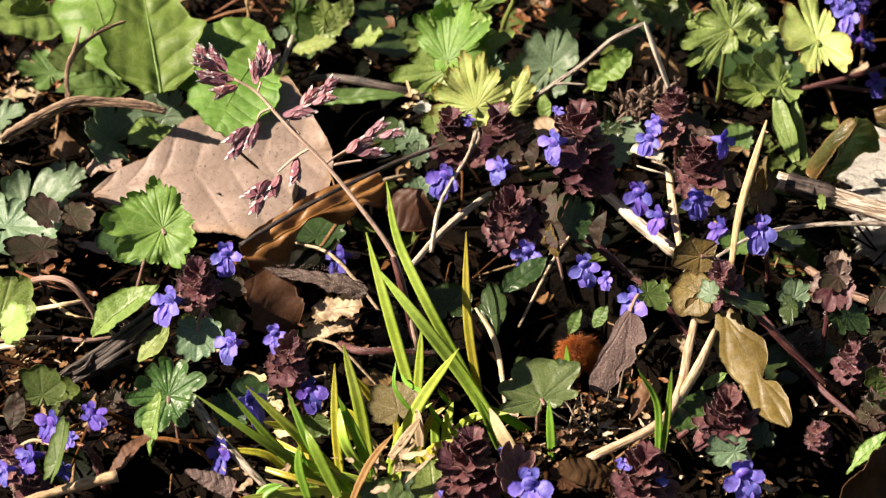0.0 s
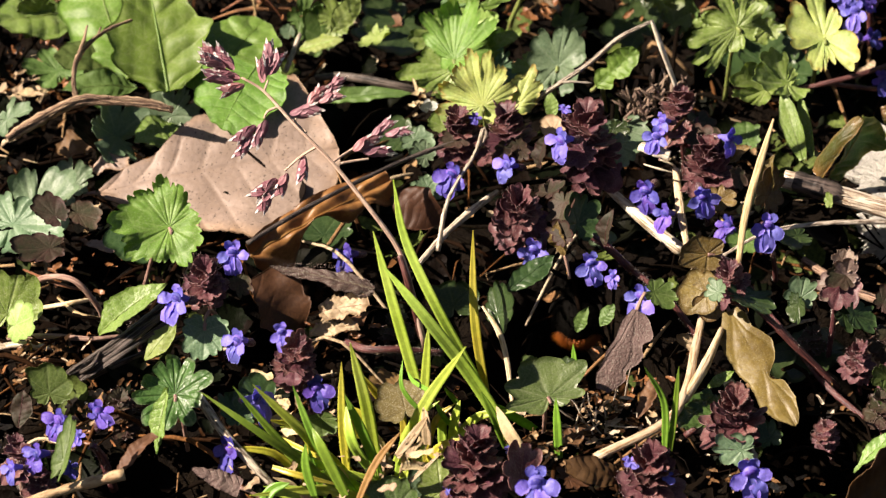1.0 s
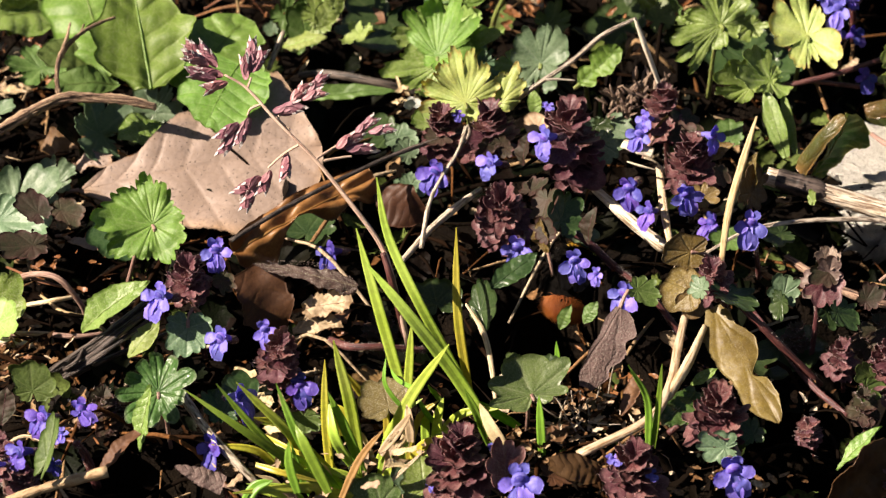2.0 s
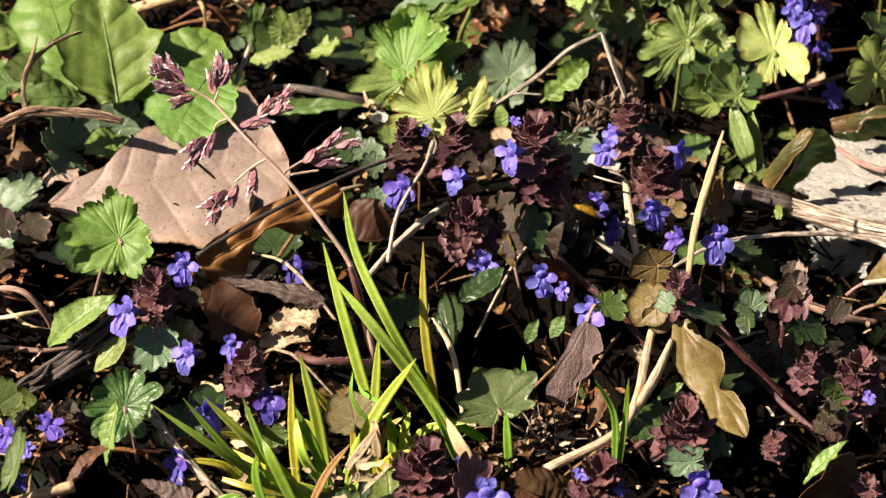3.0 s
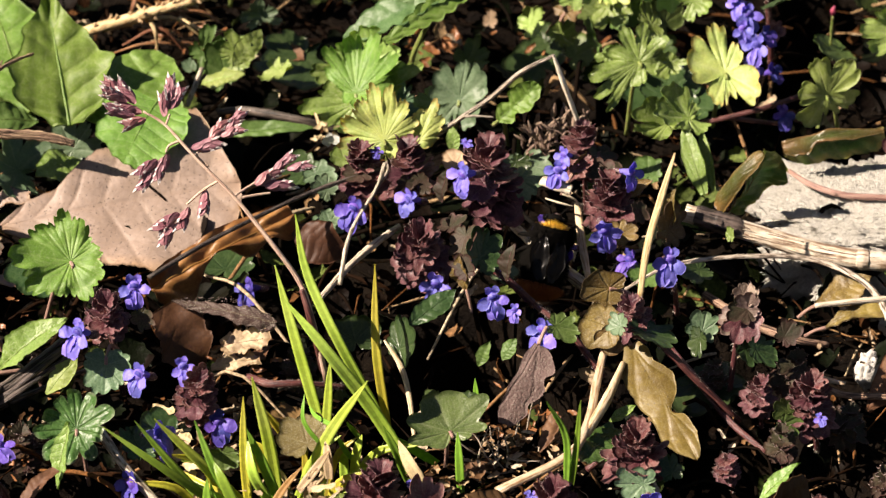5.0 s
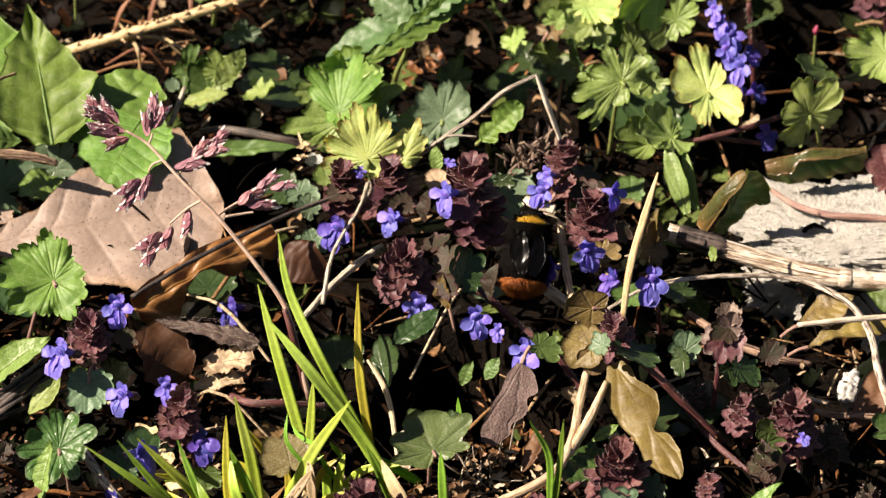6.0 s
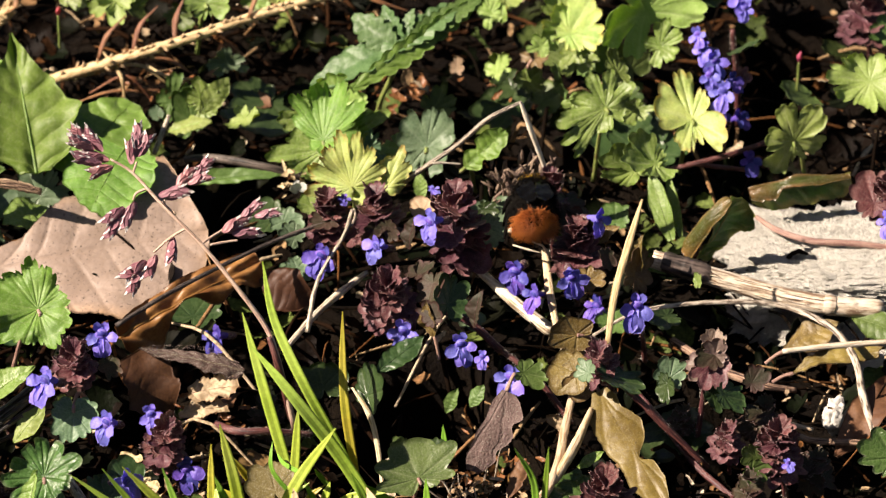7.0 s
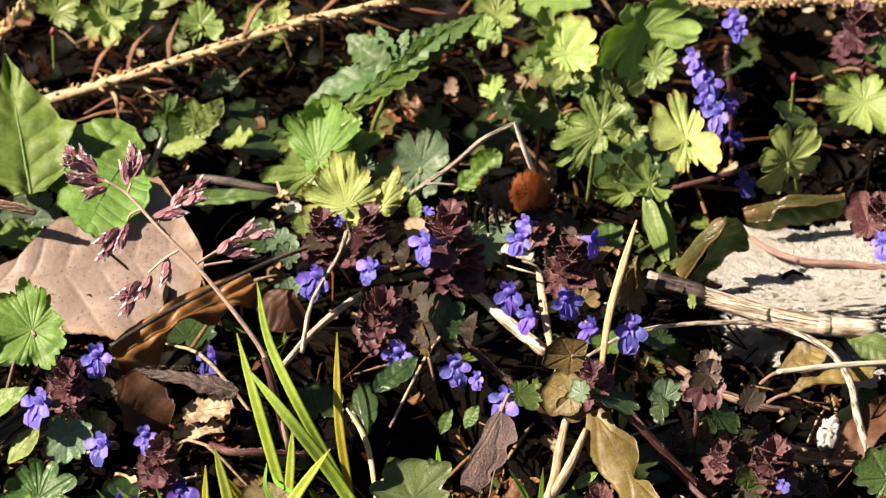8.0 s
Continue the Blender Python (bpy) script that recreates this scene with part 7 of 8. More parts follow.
shoot((0.0026, 0.0143, 0.0300), (0.0051, 0.0270, 0.0040), 7.5, "purple leaved ground ivy shoot", 4, PURPLE, 8, UP, [((0.0070, 0.0138, 0.0360), FU, 4, PETAL_SHADED)], [((0.0026, 0.0114, 0.0300), (-0.0038, 0.0114, 0.0300), PLUM, TILT), ((-0.0071, 0.0207, 0.0180), (-0.0111, 0.0234, 0.0220), BLUISH, TILT), ((-0.0062, 0.0079, 0.0160), (-0.0102, 0.0092, 0.0180), BLUISH, TILT)])
shoot((0.0161, 0.0112, 0.0320), (0.0156, 0.0241, 0.0040), 9.0, "purple leaved ground ivy shoot", 4, PURPLE, 9, UP, [((0.0159, -0.0077, 0.0340), FL, 8.5), ((0.0005, -0.0063, 0.0300), FD, 10, PETAL_SHADED)], [((0.0191, 0.0025, 0.0340), (0.0223, -0.0001, 0.0300), PLUM, LEFT), ((0.0152, 0.0010, 0.0340), (0.0120, -0.0015, 0.0300), PLUM, RIGHT)])
shoot((0.0380, 0.0009, 0.0360), (0.0366, 0.0155, 0.0040), 11.0, "large purple ground ivy shoot with pale violet flower", 5, PURPLE, 10, UP, [((0.0306, -0.0106, 0.0440), FL, 10), ((0.0318, 0.0090, 0.0420), FU, 4)], [((0.0468, 0.0025, 0.0340), (0.0529, 0.0013, 0.0300), BLUISH, FACE), ((0.0463, 0.0111, 0.0340), (0.0515, 0.0096, 0.0340), DARK, FACE), ((0.0370, -0.0064, 0.0380), (0.0314, -0.0118, 0.0360), PURPLE, TILT)])
shoot((0.0194, -0.0324, 0.0340), (0.0278, -0.0183, 0.0080), 9.5, "dark crimson ground ivy shoot with scalloped leaves", 4, PURPLE, 11, FACE * 0.5 + UP, [], [((0.0178, -0.0341, 0.0380), (0.0224, -0.0389, 0.0320), PURPLE, FACE), ((0.0269, -0.0273, 0.0380), (0.0304, -0.0228, 0.0400), PLUM, LEFT), ((0.0273, -0.0245, 0.0380), (0.0311, -0.0270, 0.0350), PLUM, RIGHT), ((0.0309, -0.0343, 0.0400), (0.0282, -0.0406, 0.0350), PLUM, LEFT)])
shoot((0.0333, -0.0362, 0.0320), (0.0495, -0.0408, 0.0220), 6, "dark stemmed ground ivy plant with hanging violet flowers", 0, PLUM, 12, UP, [((0.0227, -0.0430, 0.0300), FD, 10), ((0.0381, -0.0523, 0.0320), FC, 9), ((0.0438, -0.0552, 0.0300), FD, 5), ((0.0511, -0.0646, 0.0300), FD, 10)], [((0.0307, -0.0460, 0.0360), (0.0281, -0.0411, 0.0400), PLUM, LEFT), ((0.0347, -0.0393, 0.0360), (0.0378, -0.0318, 0.0420), DARK, RIGHT), ((0.0395, -0.0361, 0.0300), (0.0448, -0.0386, 0.0280), BLUISH, TILT), ((0.0543, -0.0681, 0.0340), (0.0619, -0.0679, 0.0320), MID, TILT)], stem_r=1.0, mid=(0.0409, -0.0388, 0.0300))
shoot((0.0495, -0.0408, 0.0220), (0.0688, -0.0529, 0.0060), 6, "creeping red stem of ground ivy", 0, PLUM, 13, UP, [], [], stem_r=0.9, hairy=240)
shoot((0.0643, 0.0092, 0.0400), (0.0678, 0.0269, 0.0060), 8.0, "purple ground ivy shoot under a bent straw", 4, PURPLE, 14, UP, [((0.0590, -0.0007, 0.0440), FL, 7), ((0.0573, -0.0053, 0.0420), FD, 8)], [((0.0656, 0.0020, 0.0400), (0.0600, -0.0007, 0.0380), PURPLE, UP), ((0.0699, 0.0093, 0.0380), (0.0752, 0.0023, 0.0360), PLUM, RIGHT), ((0.0703, -0.0005, 0.0360), (0.0681, 0.0063, 0.0400), PLUM, TILT)])
shoot((0.0716, -0.0118, 0.0360), (0.0732, 0.0040, 0.0060), 9.0, "reddish purple ground ivy shoot with violet flowers", 5, PURPLE, 15, UP, [((0.0771, -0.0128, 0.0460), FR, 8.5), ((0.0693, -0.0263, 0.0360), FC, 9.5), ((0.0542, -0.0147, 0.0300), FD, 10, PETAL_SHADED), ((0.0595, -0.0199, 0.0260), FL, 8, PETAL_SHADED), ((0.0767, -0.0225, 0.0240), FL, 8, PETAL_DEEP_SHADE)], [((0.0787, -0.0176, 0.0380), (0.0805, -0.0214, 0.0340), PLUM, RIGHT), ((0.0732, -0.0226, 0.0320), (0.0795, -0.0200, 0.0340), OLIVE, TILT), ((0.0877, -0.0169, 0.0300), (0.0908, -0.0120, 0.0380), OLIVE, RIGHT)])
shoot((0.0877, -0.0329, 0.0240), (0.0907, -0.0236, 0.0060), 6, "ground ivy with a violet flower beside a straw", 0, PLUM, 16, UP, [((0.0867, -0.0346, 0.0320), FC, 10)], [((0.0961, -0.0246, 0.0220), (0.0894, -0.0302, 0.0240), DARK, TILT), ((0.0819, -0.0273, 0.0220), (0.0763, -0.0300, 0.0220), MID, TILT)])
shoot((0.0744, -0.0686, 0.0380), (0.1036, -0.0787, 0.0100), 7.0, "ground ivy runner with small purple top leaves", 3, PURPLE, 17, FACE * 0.5 + UP, [], [((0.0772, -0.0735, 0.0360), (0.0880, -0.0718, 0.0320), DARK, UP), ((0.0709, -0.0765, 0.0400), (0.0674, -0.0727, 0.0400), BLUISH, FACE), ((0.0932, -0.0707, 0.0340), (0.0946, -0.0683, 0.0400), BLUISH, FACE), ((0.0923, -0.0733, 0.0340), (0.0909, -0.0752, 0.0280), DARK, LEFT)], stem_r=1.0, mid=(0.0880, -0.0750, 0.0260))
shoot((0.1043, -0.0637, 0.0360), (0.1014, -0.0684, 0.0080), 8.0, "ground ivy shoot with pinkish grey scalloped leaves", 1, PINKISH, 18, FACE * 0.7 + UP, spread=1.3, flowers=(), leaves=[((0.1050, -0.0688, 0.0400), (0.1062, -0.0682, 0.0460), PINKISH, FACE), ((0.1050, -0.0688, 0.0400), (0.0989, -0.0695, 0.0420), PLUM, FACE), ((0.1044, -0.0686, 0.0380), (0.1012, -0.0756, 0.0320), PURPLE, FACE), ((0.1151, -0.0705, 0.0320), (0.1184, -0.0670, 0.0360), PLUM, FACE), ((0.1072, -0.0756, 0.0320), (0.1143, -0.0739, 0.0280), DARK, LEFT), ((0.1045, -0.0729, 0.0300), (0.1088, -0.0745, 0.0260), DARK, TILT)])
shoot((0.0734, -0.1186, 0.0300), (0.0780, -0.1100, 0.0020), 9.5, "purple topped ground ivy shoot with a violet flower", 5, PURPLE, 19, FACE * 0.3 + UP, [((0.0764, -0.1358, 0.0260), FC, 12)], [((0.0746, -0.1265, 0.0260), (0.0659, -0.1265, 0.0260), BLUISH, FACE), ((0.0821, -0.1217, 0.0260), (0.0808, -0.1174, 0.0300), DARK, FACE)])
shoot((0.0066, -0.1323, 0.0260), (0.0097, -0.1242, 0.0020), 10.0, "purple leaved ground ivy shoot with violet flower", 5, PURPLE, 20, UP, [((0.0218, -0.1476, 0.0320), FC, 12), ((-0.0006, -0.1345, 0.0180), FL, 8), ((0.0153, -0.1265, 0.0260), FU, 4)], [((0.0183, -0.1382, 0.0260), (0.0193, -0.1284, 0.0320), PURPLE, RIGHT), ((-0.0035, -0.1276, 0.0140), (-0.0122, -0.1256, 0.0180), BLUISH, TILT), ((0.0305, -0.1305, 0.0200), (0.0371, -0.1263, 0.0200), BROWN_DARK_SHADE, TILT)])
shoot((0.0514, -0.1307, 0.0220), (0.0537, -0.1242, 0.0020), 9.5, "dusky purple ground ivy shoot with buds", 5, PURPLE, 21, FACE * 0.4 + UP, [((0.0454, -0.1337, 0.0280), FU, 4.5), ((0.0552, -0.1344, 0.0240), FU, 4)], [])
shoot((0.1206, -0.0882, 0.0240), (0.1249, -0.0814, 0.0020), 8.5, "brownish purple ground ivy shoot", 5, PURPLE, 22, FACE * 0.4 + UP, [((0.1229, -0.0956, 0.0240), FU, 4)], [((0.1153, -0.0905, 0.0220), (0.1106, -0.0909, 0.0260), MID, FACE), ((0.1138, -0.0928, 0.0200), (0.1184, -0.0936, 0.0160), MID, FACE)])
shoot((0.1605, 0.0150, 0.0360), (0.1618, 0.0378, 0.0040), 7.5, "purple ground ivy shoot beside the pale rock", 4, PURPLE, 23, FACE * 0.4 + UP, [((0.1599, 0.0045, 0.0340), FL, 8)], [((0.1569, 0.0131, 0.0340), (0.1540, 0.0213, 0.0420), PURPLE, FACE)])
shoot((0.1658, 0.1188, 0.0340), (0.1718, 0.1385, 0.0040), 9.0, "dull purple ground ivy shoot among green leaves", 4, PURPLE, 24, UP, [], [((0.1713, 0.1122, 0.0300), (0.1752, 0.1188, 0.0340), MID, FACE)])
shoot((0.1236, 0.0989, 0.0400), (0.1277, 0.1024, 0.0040), 8.0, "tall ground ivy spike with stacked violet flowers", 0, PLUM, 25, UP, [((0.1106, 0.0730, 0.0540), FL, 6.5, PETAL, 20), ((0.1126, 0.0710, 0.0500), FL, 7.5), ((0.1155, 0.0680, 0.0480), FC, 8.5), ((0.1136, 0.0634, 0.0460), FC, 7), ((0.1175, 0.0606, 0.0420), FC, 9), ((0.1210, 0.0674, 0.0420), FR, 6.5, PETAL_DEEP_SHADE), ((0.1239, 0.0875, 0.0580), FC, 8), ((0.1252, 0.0844, 0.0560), FC, 6.5), ((0.1175, 0.0674, 0.0300), FC, 8, PETAL_DEEP_SHADE), ((0.1261, 0.0554, 0.0220), FC, 7, PETAL_DEEP_SHADE), ((0.1240, 0.0722, 0.0260), FR, 7, PETAL_DEEP_SHADE)], [((0.1239, 0.0826, 0.0420), (0.1313, 0.0844, 0.0460), DARK, BACK), ((0.1225, 0.0733, 0.0380), (0.1263, 0.0763, 0.0420), PURPLE, RIGHT)], stem_r=1.0)
ivy_leaf((0.1509, -0.0932, 0.0240), (0.1463, -0.0875, 0.0300), GLOSSY, "glossy green scalloped ivy leaf", seed=180, normal=FACE, wide=1.0, teeth=13, tooth=0.34)

# low shoots in the tangle
for i, (c, r, m) in enumerate([
        ((0.0973, -0.0666, 0.0180), (0.1008, -0.0604, 0.0020), PLUM), ((0.1086, -0.0768, 0.0180), (0.1107, -0.0706, 0.0020), PURPLE), ((0.1193, -0.0666, 0.0180), (0.1223, -0.0604, 0.0020), PLUM),
        ((0.0986, -0.1037, 0.0140), (0.1012, -0.0978, 0.0000), PURPLE), ((0.1132, -0.0954, 0.0160), (0.1153, -0.0904, 0.0000), PLUM),
        ((-0.0145, -0.0504, 0.0080), (-0.0130, -0.0525, 0.0000), PLUM), ((-0.0853, -0.0530, 0.0080), (-0.0840, -0.0551, 0.0000), PLUM), ((-0.1061, -0.1202, 0.0100), (-0.1052, -0.1193, 0.0000), PURPLE), ((0.1319, -0.0814, 0.0120), (0.1346, -0.0780, 0.0000), PLUM), ((0.1399, -0.1060, 0.0120), (0.1424, -0.1050, 0.0000), PLUM), ((0.1205, -0.1229, 0.0140), (0.1234, -0.1170, 0.0000), PURPLE),
        ((-0.0876, -0.0887, 0.0100), (-0.0866, -0.0880, 0.0000), PLUM)]):
    shoot(c, r, 4.5 + (i * 7 % 3), "low ground ivy sprig with small dull leaves", 2 + i % 2, m, 40 + i, FACE * 0.4 + UP, spread=1.5, stem_r=0.6, hairy=40)

# withered flower head
dry = thing("withered_flower_head", (0.0598, 0.0412, 0.0200), "grey brown withered flower head of dry calyces", "dead flower")
rng0 = np.random.RandomState(77)
for i in range(130):
    a, e = rng0.uniform(0, 6.28), rng0.uniform(0.5, 1.45)
    b = Vector((0.0596, 0.0381, 0.0240)) + Vector((rng0.uniform(-0.010, 0.010), rng0.uniform(-0.006, 0.006), rng0.uniform(-0.006, 0.006)))
    d = Vector((math.cos(a) * math.cos(e), math.sin(a) * math.cos(e), math.sin(e)))
    ln = rng0.uniform(0.0025, 0.006)
    part("dry_calyx", tube([b, b + d * ln * 0.6, b + d * ln], [0.35, 0.6, 0.15], 6, 6, 0.7, 0.15, i), WITHER, dry)
ovate_leaf((0.1046, -0.1205, 0.0140), (0.1162, -0.1148, 0.0240), GREEN, "folded bright green leaf edge", seed=182, normal=Vector((-0.7, -0.3, 0.6)), wide=0.3, fold=0.4)
ovate_leaf((0.1027, -0.1295, 0.0100), (0.1178, -0.1163, 0.0200), BROWN_DARK_SHADE, "large brown leaf, its shade put into the dark colour", seed=183, normal=Vector((0.75, -0.6, 0.25)), wide=0.9, profile=[0.3, 0.7, 0.95, 1.0, 0.9, 0.6, 0.1], rag=0.05, bend=0.4, curl=0.5, nu=20, nv=40)

ivy_leaf((-0.0023, -0.1338, 0.0180), (-0.0032, -0.1274, 0.0240), GREEN, "fresh green ivy leaf at the foot of the grass", seed=184, normal=FACE, wide=1.0)
ivy_leaf((-0.0135, -0.1396, 0.0180), (-0.0149, -0.1370, 0.0260), DULL, "dull pale green ivy leaf at the foot of the grass", seed=185, normal=FACE, wide=0.9)
ivy_leaf((-0.0339, -0.1003, 0.0160), (-0.0332, -0.1023, 0.0120), MID, "green ivy leaf behind the grass", seed=186, normal=FACE, wide=1.2)
for i, (b, t) in enumerate([((-0.0531, -0.0770, 0.0140), (-0.0470, -0.0795, 0.0140)), ((-0.0528, -0.1301, 0.0160), (-0.0490, -0.1275, 0.0180)), ((-0.0425, -0.0899, 0.0100), (-0.0467, -0.0975, 0.0120)), ((-0.0103, -0.1370, 0.0320), (-0.0041, -0.1368, 0.0340)), ((-0.0060, -0.1391, 0.0300), (-0.0120, -0.1403, 0.0320)), ((-0.0184, -0.1428, 0.0260), (-0.0134, -0.1435, 0.0280)), ((-0.0114, -0.1293, 0.0300), (-0.0089, -0.1272, 0.0320)), ((-0.0418, -0.1047, 0.0240), (-0.0465, -0.0984, 0.0220)), ((-0.0438, -0.1130, 0.0220), (-0.0385, -0.1168, 0.0240)), ((0.0375, -0.1271, 0.0140), (0.0401, -0.1268, 0.0180)), ((0.0646, -0.0578, 0.0100), (0.0622, -0.0571, 0.0120)), ((0.0337, -0.0836, 0.0080), (0.0302, -0.0859, 0.0120))]):
    single_leaf("cream_leaf_scrap", ribbed, b, t, CREAM, "torn cream coloured dead leaf scrap", normal=TILT, wide=0.5, profile=[0.4, 0.9, 0.7, 1.0, 0.5], lobes=2, depth=0.4, bend=0.3, wave=0.06, seed=320 + i)
roots = thing("dry_rootlets", (0.0416, -0.0880, 0.0000), "tangle of pale grey dry rootlets on soil", "root")
rng2 = np.random.RandomState(5)
for i in range(26):
    p = Vector((0.0346, -0.0968, 0.0030)).lerp(Vector((0.0456, -0.0795, 0.0030)), rng2.rand()) + Vector((rng2.uniform(-0.006, 0.006), 0, rng2.uniform(0, 0.006)))
    d = Vector((rng2.uniform(-1, 1), rng2.uniform(-0.6, 0.6), rng2.uniform(-0.1, 0.9))).normalized() * rng2.uniform(0.004, 0.011)
    part("rootlet", tube([p, p + d * 0.5 + Vector((0, 0, rng2.uniform(-0.002, 0.002))), p + d], [0.28, 0.24, 0.1], 5, 7), GREY, roots)


# loose pale bits
rng3 = np.random.RandomState(8)


def crumbs(name, label, spots, material, count):
    geos = []
    for _ in range(count):
        p, rx, ry = spots[rng3.randint(len(spots))]
        p = Vector(p) + Vector((rng3.normal() * rx, rng3.normal() * ry, rng3.uniform(-0.003, 0.004)))
        q = p + Vector((rng3.uniform(-1, 1), rng3.uniform(-1, 1), rng3.uniform(-0.2, 0.6))).normalized() * rng3.uniform(0.0012, 0.0045)
        geos.append(ribbed(p, q, Vector((rng3.uniform(-0.8, 0.3), -0.5, 0.8)), rng3.uniform(0.25, 0.8), [0.5, 0.9, 1.0, 0.6, 0.8, 0.3], lobes=2, depth=0.35, bend=rng3.uniform(-0.8, 0.8), wave=0.08, seed=rng3.randint(9999), nu=5, nv=7, thickness=0.03))
    tagged(part(name, joined(geos), material), label, "litter", kind="stuff")


crumbs("pale_crumbs", "cream coloured crumbs of dry sheaths and leaves", [((0.0398, -0.0933, 0.0060), 0.006, 0.007), ((-0.0100, -0.1213, 0.0220), 0.006, 0.006), ((-0.0327, -0.1229, 0.0140), 0.010, 0.006), ((0.0341, -0.0809, 0.0060), 0.005, 0.005), ((-0.1082, -0.0958, 0.0060), 0.01, 0.008), ((0.1394, -0.0397, 0.0060), 0.012, 0.008), ((-0.0454, -0.0936, 0.0100), 0.007, 0.007), ((-0.1281, 0.0719, 0.0080), 0.006, 0.004), ((0.1657, 0.0920, 0.0060), 0.005, 0.0025)], CREAM, 150)
crumbs("white_crumbs", "whitish scraps of dry leaf behind the dead leaf", [((-0.0062, 0.0474, 0.0180), 0.0015, 0.0012), ((-0.0093, 0.0495, 0.0180), 0.001, 0.001)], CREAM, 14)
crumbs("stalk_crumbs", "pale and tan crumbs of dead stalks on soil", [((0.0386, -0.0836, 0.0080), 0.009, 0.006), ((0.0487, -0.0959, 0.0080), 0.008, 0.005), ((0.0261, -0.1034, 0.0100), 0.007, 0.005), ((0.0801, -0.1178, 0.0100), 0.008, 0.006), ((0.1052, -0.0786, 0.0080), 0.010, 0.006), ((-0.1076, -0.0633, 0.0080), 0.008, 0.005), ((-0.0910, -0.0836, 0.0080), 0.010, 0.006)], LITTER_BRIGHT, 420)
crumbs("rusty_crumbs", "rust brown crumbs of dead leaves", [((-0.0559, 0.1122, 0.0120), 0.012, 0.006), ((0.1299, 0.1595, 0.0160), 0.010, 0.004), ((0.0248, 0.1057, 0.0120), 0.008, 0.004), ((0.0593, 0.1122, 0.0100), 0.008, 0.004), ((-0.1064, -0.0183, 0.0080), 0.012, 0.008), ((-0.1110, -0.0606, 0.0060), 0.01, 0.005), ((-0.0918, -0.0935, 0.0080), 0.01, 0.006), ((-0.1228, 0.0875, 0.0060), 0.008, 0.010), ((0.0495, -0.0734, 0.0060), 0.008, 0.005), ((-0.0284, -0.0504, 0.0080), 0.008, 0.004)], RUST, 170)
for i, (p, q, r) in enumerate([((-0.0748, 0.1139, 0.0140), (-0.0557, 0.1123, 0.0200), (-0.0455, 0.1106, 0.0140)), ((-0.0697, 0.1122, 0.0100), (-0.0582, 0.1106, 0.0170), (-0.0503, 0.1089, 0.0090)), ((-0.0658, 0.1261, 0.0160), (-0.0599, 0.1090, 0.0180), (-0.0588, 0.1073, 0.0100)), ((-0.0731, 0.1105, 0.0080), (-0.0608, 0.1087, 0.0130), (-0.0439, 0.1122, 0.0090)), ((-0.0525, 0.1188, 0.0160), (-0.0454, 0.1116, 0.0160), (-0.0362, 0.1168, 0.0120)), ((-0.1188, -0.0210, 0.0080), (-0.1082, -0.0334, 0.0120), (-0.0991, -0.0318, 0.0080)), ((-0.1086, -0.0317, 0.0060), (-0.1012, -0.0452, 0.0100), (-0.0907, -0.0424, 0.0060)), ((-0.1162, -0.0631, 0.0050), (-0.1092, -0.0633, 0.0080), (-0.1003, -0.0613, 0.0050))]):
    twig("brown_fibre", [p, q, r], [0.5, 0.9, 0.4], (TANSTRAW, NEEDLE)[i % 2], "thin brown dry fibre on the litter", "straw", 7, 0.1, 400 + i, 0.7)

for i, (p, q, m, n) in enumerate([((0.0312, -0.0454, 0.0300), (0.0290, -0.0429, 0.0400), OLIVE, LEFT), ((0.0420, -0.0443, 0.0320), (0.0440, -0.0410, 0.0420), PLUM, LEFT), ((0.0886, -0.0134, 0.0280), (0.0896, -0.0111, 0.0400), OLIVE, LEFT), ((0.0772, -0.0060, 0.0340), (0.0836, -0.0071, 0.0400), OLIVE, TILT), ((0.0253, -0.0059, 0.0320), (0.0268, -0.0039, 0.0420), PLUM, LEFT), ((0.0618, 0.0023, 0.0360), (0.0656, 0.0047, 0.0420), OLIVE, RIGHT)]):
    ovate_leaf(p, q, m, "dark olive brown folded ivy leaf below a purple top", seed=420 + i, normal=n, wide=0.55, fold=0.5, teeth=7, tooth=0.14, name="ground_ivy_leaf")

for i, (p, q, m) in enumerate([((0.0536, 0.1041, 0.0220), (0.0573, 0.1024, 0.0280), LIME), ((0.0630, 0.1025, 0.0200), (0.0669, 0.0992, 0.0260), GREEN), ((0.0731, 0.1009, 0.0200), (0.0711, 0.0992, 0.0280), MID), ((-0.0347, 0.0945, 0.0180), (-0.0304, 0.0912, 0.0240), GREEN), ((-0.0220, 0.0881, 0.0160), (-0.0269, 0.0827, 0.0160), LIME), ((0.0778, 0.1123, 0.0240), (0.0826, 0.1058, 0.0220), GREEN), ((0.0509, 0.1255, 0.0200), (0.0482, 0.1239, 0.0260), MID), ((0.0949, 0.0833, 0.0220), (0.0905, 0.0786, 0.0200), GREEN), ((-0.0442, 0.1356, 0.0240), (-0.0389, 0.1306, 0.0220), MID)]):
    geranium_leaf(p, q, m, "small cut leaf in a gap of the green carpet", seed=440 + i, normal=FACE if i % 2 else LEFT, wide=0.9, depth=0.45)

# ---- bumblebee ----
FUR_BLACK = grainy_material("fur_black", (0.004, 0.0035, 0.003), (0.007, 0.006, 0.005), (0.002, 0.002, 0.002), 900, 0.8, 0.3)
FUR_BLACK.node_tree.nodes["Principled BSDF"].inputs["Specular IOR Level"].default_value = 0.04
FUR_GOLD = grainy_material("fur_gold", (0.54, 0.27, 0.015), (0.62, 0.34, 0.03), (0.4, 0.18, 0.01), 900, 0.5, 0.3)
